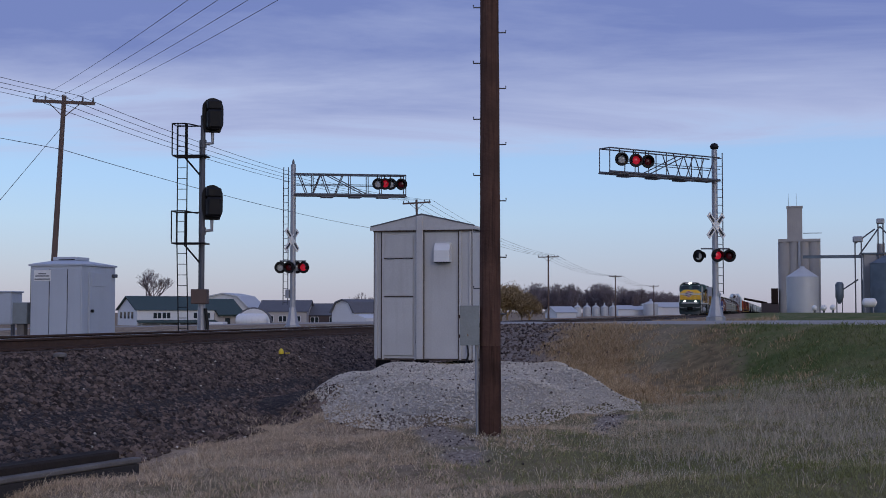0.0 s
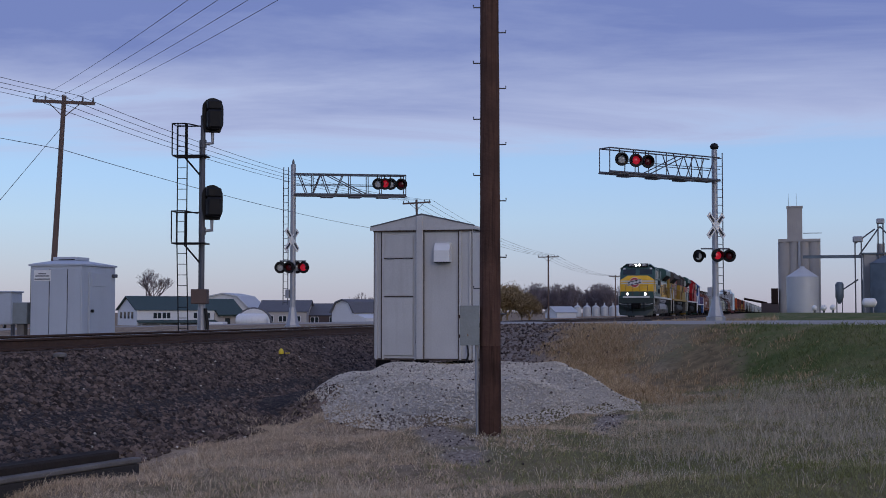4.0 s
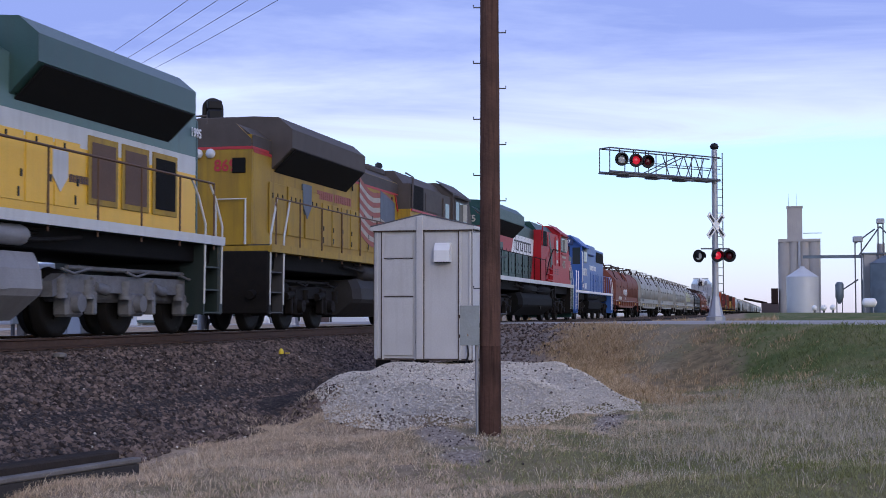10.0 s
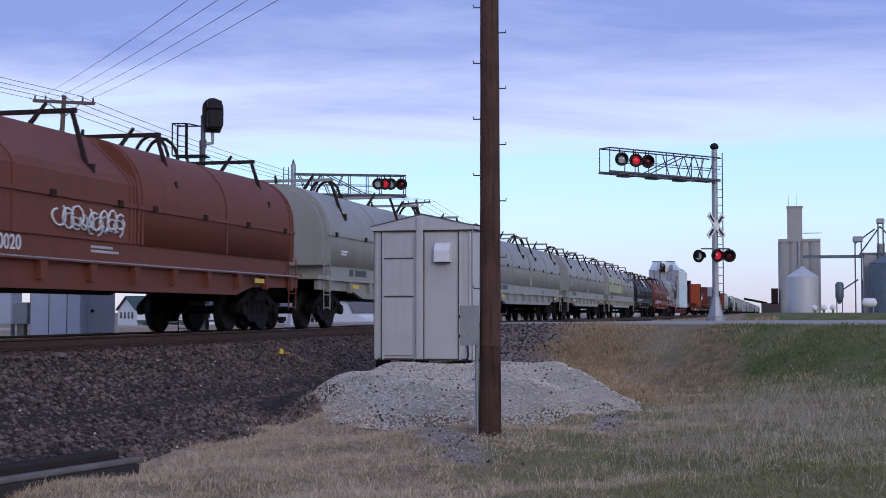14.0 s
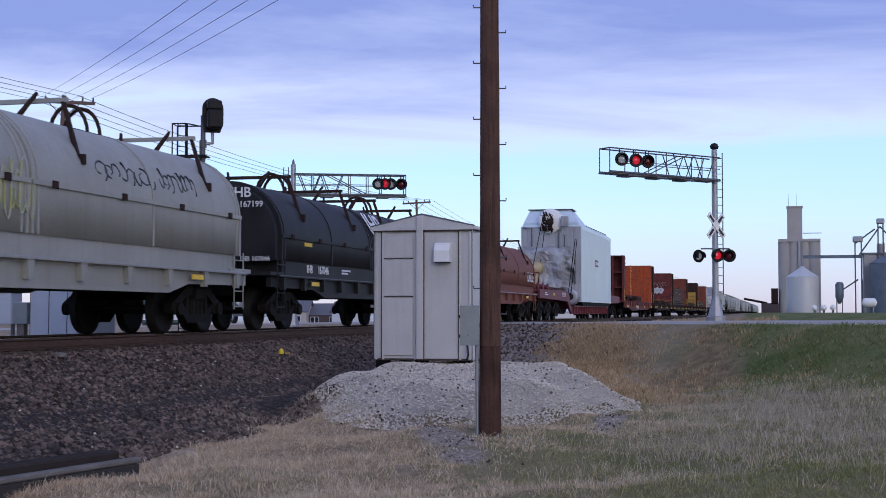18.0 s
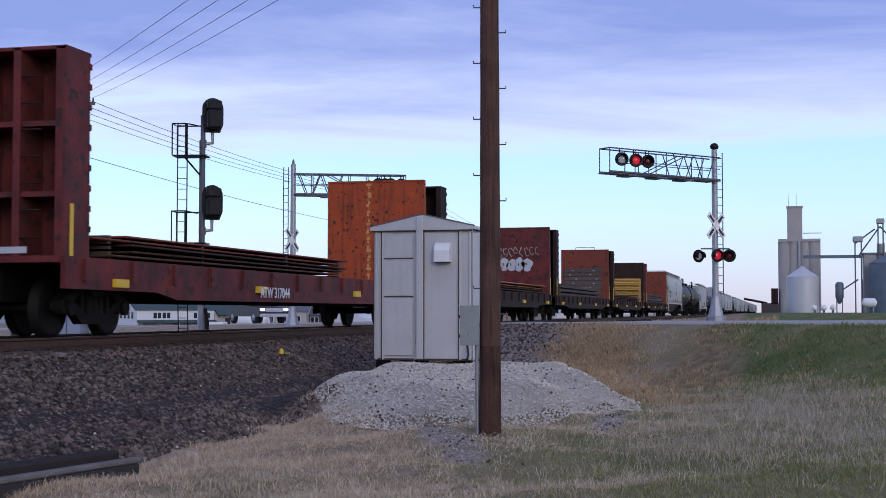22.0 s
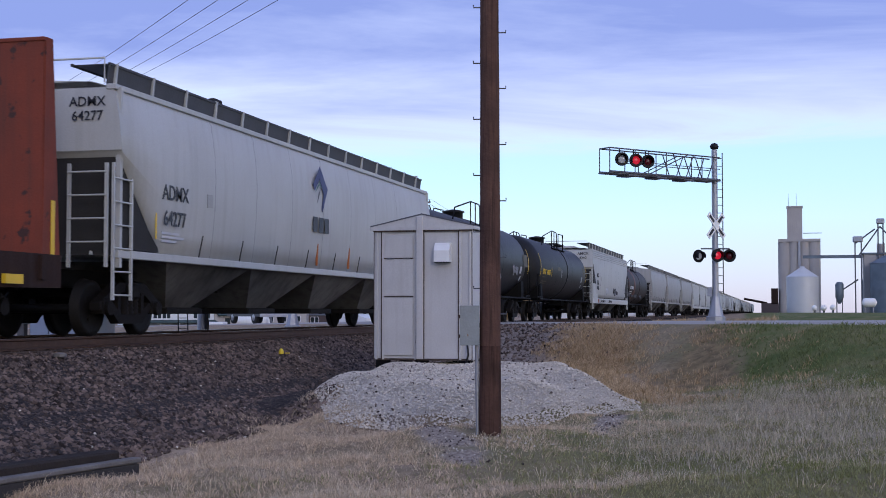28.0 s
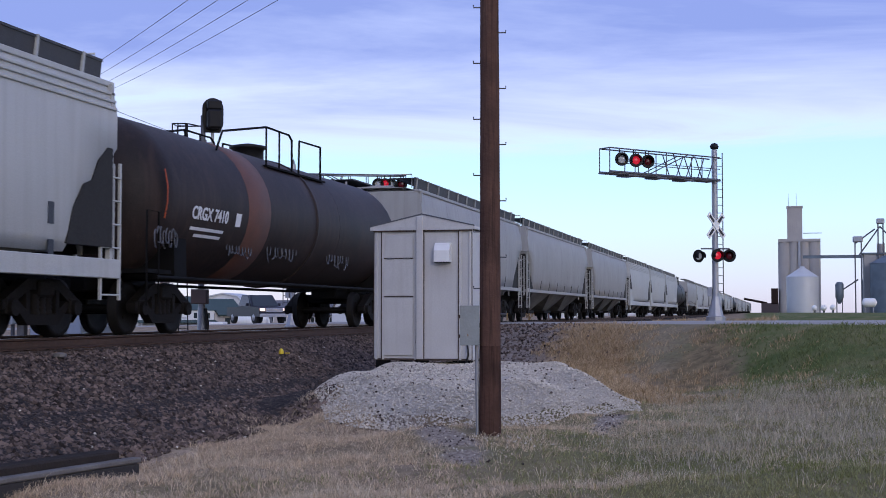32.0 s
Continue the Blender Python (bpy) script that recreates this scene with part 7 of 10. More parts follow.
    for s in (-1, 1):
        part("tank_step", Mesh().box(8.4, 14.3, s * 1.49, s * 1.515, 0.70, 0.74), p["tank"], c)
        part("sight_glass", Mesh().cyl((11.0, s * 1.47, 0.6), (11.0, s * 1.5, 0.6), 0.07, n=10), M_BLACK, c)
        for k in range(3):
            part("conduit", Mesh().tube([(6.9, s * (1.35 - 0.05 * k), 1.58 - 0.06 * k), (15.4, s * (1.35 - 0.05 * k), 1.58 - 0.06 * k)], 0.022, 5), M_TRUCK, c)
        part("brake_cylinder", Mesh().cyl((6.75, s * 1.15, 1.2), (7.25, s * 1.15, 1.2), 0.13, n=12), p["truck"], c)
        part("hose", Mesh().tube([(7.1, s * 1.4, 1.5), (7.25, s * 1.46, 1.2), (7.2, s * 1.45, 0.7), (6.9, s * 1.35, 0.45)], 0.03, 6), M_BLACK, c)
        part("drain_pipe", Mesh().tube([(8.2, s * 1.44, 1.36), (9.6, s * 1.48, 1.32), (13.2, s * 1.48, 1.32), (13.5, s * 1.44, 1.5)], 0.03, 6), p["tank"], c)
    for s in (-1, 1):
        for xa, xb in ((8.0, 11.2), (11.6, 15.0)):
            q = p.get("reservoir", 0.15)
            part("air_reservoir", Mesh().lathe([(0.02, xa), (q * 0.8, xa + 0.06), (q, xa + 0.16), (q, xb - 0.16), (q * 0.8, xb - 0.06), (0.02, xb)], (0, s * (1.5 - q), 1.62 - q), "x", 14), p["tank"], c)
        part("pipe", Mesh().tube([(6.5, s * 1.42, 1.5), (7.6, s * 1.45, 1.42), (15.2, s * 1.45, 1.42), (16.5, s * 1.4, 1.52)], 0.035, 6), M_TRUCK, c)
        part("sand_bracket", Mesh().box(6.55, 6.8, s * 1.2, s * 1.5, 1.05, 1.64, 0.02), p["truck"], c)
    loco_truck(c, 4.4, (-2.1, 0.0, 2.1), p["truck"])
    loco_truck(c, 18.9, (-2.1, 0.0, 2.1), p["truck"])
    coupler(c, 0.25 + f0, -1)
    coupler(c, L - 0.25, 1)
    handrails(c, 9.4, L - 1.4, 1.5, zd, 9, p["side_rails"])
    return c


def lead_loco(at):
    p = dict(deck=M_GREEN, sill=M_PALE, pilot=M_GREEN_DK, steps=M_GREEN_DK, rails=M_PALE, end_rails=M_RAILBROWN, intake=M_YELLOW_OLD, nose=M_YELLOW, nose_band=M_GREEN, cab=M_GREEN, roof=M_GREEN, window_frame=M_SILVER, sweep=M_YELLOW,
             hood_top=M_GREEN, bands=[(zd_, z_, m_) for zd_, z_, m_ in ((1.82, 2.96, M_YELLOW), (2.96, 3.30, M_PALE), (3.30, 4.1, M_GREYGREEN))], door=M_YELLOW, wing=M_GREEN, rear=M_GREEN,
             tank=M_TANK_LIGHT, truck=M_TRUCK_LIGHT, number="1995", lamp=M_HEADLIGHT, side_rails=M_RAILBROWN, cabinet_end=9.5, nose_back=0.72, front=0.2)
    c = road_diesel("locomotive", "green and yellow road diesel locomotive with lit headlights", p, at)
    for s in (-1, 1):
        side_word(c, "1995", 0.44, M_MARK_W, 4.55 if s < 0 else 3.9, 1.512, 3.02, s)
        name_blocks(c, 3.38 if s < 0 else 5.1, 1.506, 2.86, 0.34, 2, M_MARK_W, s, (), 0.7)
        roundel(c, 11.85, 1.085, 2.95, 0.80, s)
        part("green_wedge", Mesh().prism([(9.55, 1.83), (10.4, 1.83), (9.55, 2.96)], s * 1.058, s * 1.08, "xz"), M_GREEN, c)
        part("yellow_wedge", Mesh().prism([(8.75, 2.66), (9.48, 1.95), (9.48, 2.66)], s * 1.42, s * 1.43, "xz"), M_YELLOW, c)
        part("shield", Mesh().prism([(16.2, 2.85), (16.65, 2.85), (16.65, 2.45), (16.42, 2.22), (16.2, 2.45)], s * 1.075, s * 1.09, "xz"), M_PALE, c, "small pale shield")
        name_blocks(c, 13.9, 1.076, 2.52, 0.12, 9, M_RAILBROWN, s); name_blocks(c, 16.7, 1.076, 2.4, 0.12, 8, M_RAILBROWN, s)
    # nose emblem of plain shapes
    atc, at_roof = pose(-0.48, 0, 0), pose(-1.2, 0, 0)
    ey, ez = 0.22, 3.0
    for r, d, material, nm in ((0.44, 0.0, M_MARK_W, "emblem_edge"), (0.40, 0.006, M_MARK_R, "emblem_ring"), (0.25, 0.012, M_PALE, "emblem_disc")):
        part(nm, Mesh().cyl((2.53, ey, ez), (2.515 - d, ey, ez), r, n=28, smooth=False), material, c, at=atc)
    for w, h, d, material in ((0.60, 0.38, 0.0, M_MARK_W), (0.57, 0.33, 0.006, M_BLACK)):
        part("emblem_bar", Mesh().prism([(ey + w, ez - h / 2 - 0.12), (ey - w, ez - h / 2 + 0.12), (ey - w, ez + h / 2 + 0.12), (ey + w, ez + h / 2 - 0.12)], 2.487 - d, 2.502), material, c, at=atc)
    for k in range(9):
        y = ey + 0.48 - k * 0.12
        z = ez - (y - ey) / 0.45 * 0.11
        part("name_block", Mesh().box(2.476, 2.482, y - 0.04, y + 0.04, z - 0.1, z + 0.1), M_MARK_W, c, at=atc)
    for y in (1.15, -1.15):
        part("roof_mark", Mesh().box(3.86, 3.88, y - 0.11, y + 0.11, 4.14, 4.28), M_MARK_W, c, at=at_roof)
    return c


def second_loco(at):
    p = dict(deck=M_YELLOW_OLD, sill=M_YELLOW_OLD, pilot=M_YELLOW_OLD, rear_pilot=M_TRUCK, steps=M_LOCO_GREY, rails=M_PALE, cab_top=M_ROOF, rear_bands=[(3.86, 4.34, M_ROOF), (3.8, 3.86, M_MARK_R)], rear_number=("8691", M_MARK_R, 3.45), nose=M_YELLOW_OLD, cab=M_YELLOW_OLD, roof=M_ROOF, window_frame=M_LOCO_GREY,
             hood_top=M_YELLOW_OLD, bands=[(3.80, 4.1, M_ROOF), (3.74, 3.80, M_MARK_R)], door=M_YELLOW_OLD, wing=M_ROOF, rear=M_YELLOW_OLD, tank=M_TANK_DULL, truck=M_TRUCK, side_rails=M_RAILBROWN, porch=M_YELLOW_OLD, reservoir=0.22)
    c = road_diesel("locomotive", "weathered yellow road diesel locomotive with a grey-brown roof running backwards", p, at)
    for s in (-1, 1):
        part("red_line", Mesh().box(2.35, 5.2, s * 1.5, s * 1.515, 3.26, 3.33), M_MARK_R, c)
        part("red_line", Mesh().box(5.2, 10.15, s * 1.42, s * 1.45, 3.33, 3.39), M_MARK_R, c)
        part("red_line", Mesh().prism([(10.22, 3.30), (10.3, 3.30), (10.6, 3.74), (10.52, 3.74)], s * 1.05, s * 1.075, "xz"), M_MARK_R, c)
        part("dark_wedge", Mesh().prism([(10.22, 3.30), (10.52, 3.76), (10.22, 3.76)], s * 1.05, s * 1.066, "xz"), M_ROOF, c)
        part("cab_number_lamp", Mesh().box(3.0, 4.6, s * 1.5, s * 1.52, 1.95, 2.5, 0.01), M_YELLOW_OLD, c)
        side_word(c, "8691", 0.56, M_MARK_R, 4.0, 1.515, 2.92, s)
        # waving flag of faded stripes and a grey-blue canton on the hood
        for k in range(11):
            m = Mesh()
            for j in range(8):
                x0 = 10.7 + j * 0.42
                a, b = 0.12 * math.sin(j * 0.85) + 0.05 * j, 0.12 * math.sin((j + 1) * 0.85) + 0.05 * (j + 1)
                z = 2.0 + k * 0.135
                m.prism([(x0, z + a), (x0 + 0.42, z + b), (x0 + 0.42, z + b + 0.13), (x0, z + a + 0.13)], s * 1.078, s * 1.086, "xz")
            part("flag_stripe", m, M_FLAG_RED if k % 2 == 0 else M_FLAG_PALE, c)
        part("flag_canton", Mesh().prism([(10.7, 2.75), (12.15, 2.98), (12.15, 3.75), (10.7, 3.5)], s * 1.086, s * 1.092, "xz"), M_FLAG_BLUE, c)
        part("shield", Mesh().prism([(17.9, 3.35), (18.5, 3.35), (18.5, 2.85), (18.2, 2.55), (17.9, 2.85)], s * 1.06, s * 1.10, "xz"), M_FLAG_BLUE, c)
        name_blocks(c, 14.2 if s < 0 else 17.4, 1.06, 3.1, 0.2, 17, M_FLAG_RED, s, (7,))
    return c


def third_loco(at):
    p = dict(deck=M_UNDER, sill=M_PALE, pilot=M_GREENFX, steps=M_TRUCK, rails=M_PALE, nose=M_REDFX, cab=M_REDFX, roof=M_REDFX, hood_roof=M_GREENFX, window_frame=M_BLACK, hood_top=M_GREENFX,
             bands=[(2.95, 3.55, M_REDFX)], door=M_GREENFX, wing=M_GREENFX, rear=M_REDFX, rear_bands=[(3.6, 4.34, M_GREENFX), (1.82, 2.8, M_GREENFX)], rear_number=("4075", M_FLAG_PALE, 3.86), tank=M_UNDER, truck=M_TRUCK, number="4075", side_rails=M_UNDER, porch=M_REDFX, reservoir=0.22)
    c = road_diesel("locomotive", "red, white and dark green road diesel locomotive running backwards", p, at)
    for s in (-1, 1):
        part("white_panel", Mesh().prism([(10.45, 2.86), (15.6, 2.86), (15.0, 3.66), (9.95 + 0.25, 3.66)], s * 1.05, s * 1.08, "xz"), M_WHITE, c)
        part("red_wedge", Mesh().prism([(10.22, 1.85), (10.9, 1.85), (10.45, 2.86), (10.22, 3.66)], s * 1.05, s * 1.082, "xz"), M_REDFX, c)
        part("green_panel", Mesh().box(10.22, 15.0, s * 1.05, s * 1.078, 3.66, 4.1), M_GREENFX, c)
        part("red_rear", Mesh().prism([(15.6, 2.86), (21.4, 2.86), (21.4, 3.5), (15.1, 3.5)], s * 1.05, s * 1.079, "xz"), M_REDFX, c)
        # the owner's name is kept as plain letter-size shapes
        name_blocks(c, 10.7 if s < 0 else 15.0, 1.08, 3.0, 0.44, 8, M_LOCO_GREY, s, (), 1.02, (0,))
        part("green_patch", Mesh().prism([(7.2, 2.5), (7.85, 2.5), (7.6, 3.0), (8.0, 3.6), (8.2, 4.05), (7.95, 4.05), (7.7, 3.6), (7.2, 3.05)], s * 1.44, s * 1.452, "xz"), M_GREENFX, c)
        part("green_patch", Mesh().prism([(1.45, 2.0), (1.95, 2.05), (2.0, 2.5), (1.45, 2.5)], s * 1.485, s * 1.512, "xz"), M_GREENFX, c)
        part("green_patch", Mesh().prism([(1.5, 3.0), (2.3, 3.0), (2.25, 3.25), (1.5, 3.2)], s * 1.485, s * 1.512, "xz"), M_GREENFX, c)
        part("small_sign", Mesh().box(1.55, 1.75, s * 1.512, s * 1.52, 2.15, 2.4), M_PALE, c)
        part("door_mark", Mesh().box(5.7, 6.0, s * 1.46, s * 1.475, 2.75, 2.9), M_PALE, c)
        side_word(c, "4075", 0.5, M_FLAG_PALE, 4.05, 1.515, 2.72, s)
        bars(c, 3.4, s * 1.515, 3.08, [1.2], 0.1, M_FLAG_PALE) if s < 0 else part("line_of_text", Mesh().box(3.4, 4.6, 1.51, 1.518, 3.05, 3.15), M_FLAG_PALE, c)
    return c


def switcher(at):
    """A four-axle blue diesel, short nose leading."""
    c = thing("locomotive", "blue four-axle diesel locomotive with white nose and lettering", "locomotive", at)
    L, zd = 18.5, 1.60
    part("underframe", Mesh().box(1.0, L - 1.0, -1.2, 1.2, 1.1, 1.46, 0.02), M_UNDER, c)
    part("deck", Mesh().box(0.9, L - 0.9, -1.5, 1.5, 1.44, zd - 0.02), M_BLUE, c)
    for s in (-1, 1):
        part("side_sill", Mesh().box(0.9, L - 0.9, s * 1.5, s * 1.53, 1.46, zd - 0.02), M_WHITE, c)
    for x in (0.85, L - 1.05):
        part("pilot", Mesh().box(x, x + 0.2, -1.5, 1.5, 0.45, 1.58, 0.02), M_BLUE, c)
    end_steps(c, 0.95, -1, zd, M_BLUE, M_WHITE)
    end_steps(c, L - 0.95, 1, zd, M_BLUE, M_WHITE)
    atc = pose(-0.45, 0, 0)
    part("nose", Mesh().loft([[(1.95, -0.85, zd), (1.95, 0.85, zd), (1.95, 0.85, 3.05), (1.95, 0.5, 3.3), (1.95, -0.5, 3.3), (1.95, -0.85, 3.05)], [(3.85, -0.9, zd), (3.85, 0.9, zd), (3.85, 0.9, 3.15), (3.85, 0.55, 3.4), (3.85, -0.55, 3.4), (3.85, -0.9, 3.15)]]), M_WHITE, c, at=atc)
    part("nose_mark", Mesh().box(1.935, 1.95, -0.5, 0.6, 2.7, 2.95), M_MARK_NAVY, c, "navy block where the owner's initials stand", at=atc)
    part("cab", Mesh().prism([(-1.5, zd), (1.5, zd), (1.5, 4.0), (0.9, 4.5), (-0.9, 4.5), (-1.5, 4.0)], 3.7, 6.3), M_BLUE, c, at=atc)
    part("cab_roof", Mesh().prism([(-1.58, 3.98), (-0.92, 4.56), (0.92, 4.56), (1.58, 3.98), (1.5, 3.95), (0.9, 4.49), (-0.9, 4.49), (-1.5, 3.95)], 3.5, 6.5), M_BLUE, c, at=atc)
    hb = part("number_board", Mesh().box(3.5, 3.72, -1.05, 1.05, 4.05, 4.4, 0.02), M_BLUE_DK, c, at=atc)
    for y in (0.66, -0.66):
        lettering("number", "2687", 0.26, M_MARK_W, hb, front_at(3.495, y, 4.21))
    for y in (0.12, -0.12):
        part("headlight", Mesh().lathe([(0.01, -0.03), (0.1, -0.01), (0.11, 0.03)], (3.5, y, 4.22), "x", 12), M_LENS_OFF, c, at=atc)
    for s in (-1, 1):
        part("windscreen", Mesh().box(3.685, 3.7, s * 0.15, s * 0.85, 3.48, 3.98), M_GLASS, c, at=atc)
        part("windscreen", Mesh().box(3.685, 3.7, s * 1.0, s * 1.42, 3.0, 3.9), M_GLASS, c, at=atc)
        fr = part("side_window", Mesh().box(4.5, 5.6, s * 1.5, s * 1.52, 3.1, 3.84, 0.01), M_GALV_DK, c, at=atc)
        for a, b in ((4.56, 5.0), (5.08, 5.54)):
            part("pane", Mesh().box(a, b, s * 1.515, s * 1.527, 3.16, 3.72), M_GLASS, fr)
        part("sun_shade", Mesh().prism([(s * 1.5, 4.0), (s * 1.85, 3.86), (s * 1.85, 3.83), (s * 1.5, 3.95)], 4.0, 6.1), M_BLUE, c, at=atc)
        side_word(c, "GMTX", 0.56, M_MARK_W, 4.55, 1.51, 2.58, s)
        part("battery_box", Mesh().box(3.6, 5.3, s * 1.5, s * 1.53, zd, 2.1, 0.01), M_BLUE, c)
        bars(c, 3.3, -1.535, 1.85, [0.5, 0.6], 0.06, M_MARK_W)
        part("handhold", Mesh().tube([(3.72, s * 1.5, 2.0), (3.66, s * 1.55, 2.1), (3.66, s * 1.55, 3.6), (3.72, s * 1.5, 3.7)], 0.02, 5), M_WHITE, c, at=atc)
        side_word(c, "2687", 0.42, M_MARK_W, 4.5, 1.54, 1.83, s)
        part("cabinet_side", Mesh().prism([(5.8, zd), (7.2, zd), (7.2, 2.5), (6.5, 3.35), (5.8, 3.5)], s * 0.95, s * 1.45, "xz"), M_BLUE, c)
        for k in range(11):
            x0 = 7.6 + k * 0.82
            d = part("hood_door", Mesh().box(x0, x0 + 0.7, s * 0.95, s * 0.972, 1.75, 2.78, 0.006), M_BLUE, c)
            part("door_gap", Mesh().box(x0 + 0.72, x0 + 0.8, s * 0.95, s * 0.956, 1.75, 2.78), M_BLUE_DK, c)
            part("latch", Mesh().box(x0 + 0.6, x0 + 0.66, s * 0.972, s * 0.985, 2.25, 2.36), M_BLUE_DK, d)
        # the owner's name along the hood as plain blocks
        name_blocks(c, 7.75 if s < 0 else 13.9, 0.972, 2.88, 0.46, 4, M_MARK_W, s, (), 0.6)
        name_blocks(c, 9.15 if s < 0 else 12.0, 0.972, 2.9, 0.27, 19, M_MARK_W, s, (3, 13), 0.62, (0, 2, 4, 14))
        part("radiator_mesh", Mesh().box(13.5, 16.9, s * 0.95, s * 0.99, 3.45, 4.08, 0.01), M_GRILLE, c)
        part("brake_grid", Mesh().box(8.35, 11.55, s * 0.9, s * 1.15, 3.72, 4.3, 0.06), M_BLUE, c)
        part("air_intake", Mesh().box(6.35, 7.6, s * 0.9, s * 1.0, 3.55, 4.25), M_GRILLE, c)
        part("air_reservoir", Mesh().lathe([(0.02, 6.3), (0.18, 6.4), (0.2, 6.6), (0.2, 11.0), (0.18, 11.2), (0.02, 11.3)], (0, s * 1.2, 1.3), "x", 12), M_UNDER, c)
    part("engine_hood", Mesh().box(5.8, 17.2, -0.95, 0.95, zd, 4.22, 0.04), M_BLUE, c)
    part("hood_roof", Mesh().prism([(-0.9, 4.22), (0.9, 4.22), (0.6, 4.34), (-0.6, 4.34)], 6.6, 17.1), M_BLUE_DK, c)
    for x in (12.4, 14.3, 15.5):
        part("roof_fan", Mesh().cyl((x, 0, 4.3), (x, 0, 4.5), 0.55, n=18), M_BLUE_DK, c)
    part("exhaust_stack", Mesh().cyl((11.7, 0, 4.3), (11.7, 0, 4.7), 0.25, n=12), M_TANK_RUST, c)
    part("bell", Mesh().cyl((7.2, 0.2, 4.3), (7.2, 0.2, 4.65), 0.12, 0.06, 8), M_BLACK, c)
    part("fuel_tank", Mesh().prism([(-0.9, 0.35), (-1.35, 0.6), (-1.4, 1.0), (-1.2, 1.2), (1.2, 1.2), (1.4, 1.0), (1.35, 0.6), (0.9, 0.35)], 6.9, 12.6), M_UNDER, c)
    loco_truck(c, 3.9, (-1.37, 1.37), M_TRUCK, 0.508)
    loco_truck(c, L - 3.9, (-1.37, 1.37), M_TRUCK, 0.508)
    coupler(c, 0.2, -1); coupler(c, L - 0.2, 1)
    handrails(c, 7.2, L - 1.5, 1.46, zd, 9, M_BLUE)
    return c


# ---- freight cars ----
def car_ends(c, L, inset):
    coupler(c, 0.2, -1); coupler(c, L - 0.2, 1)
    freight_truck(c, inset)
    freight_truck(c, L - inset)


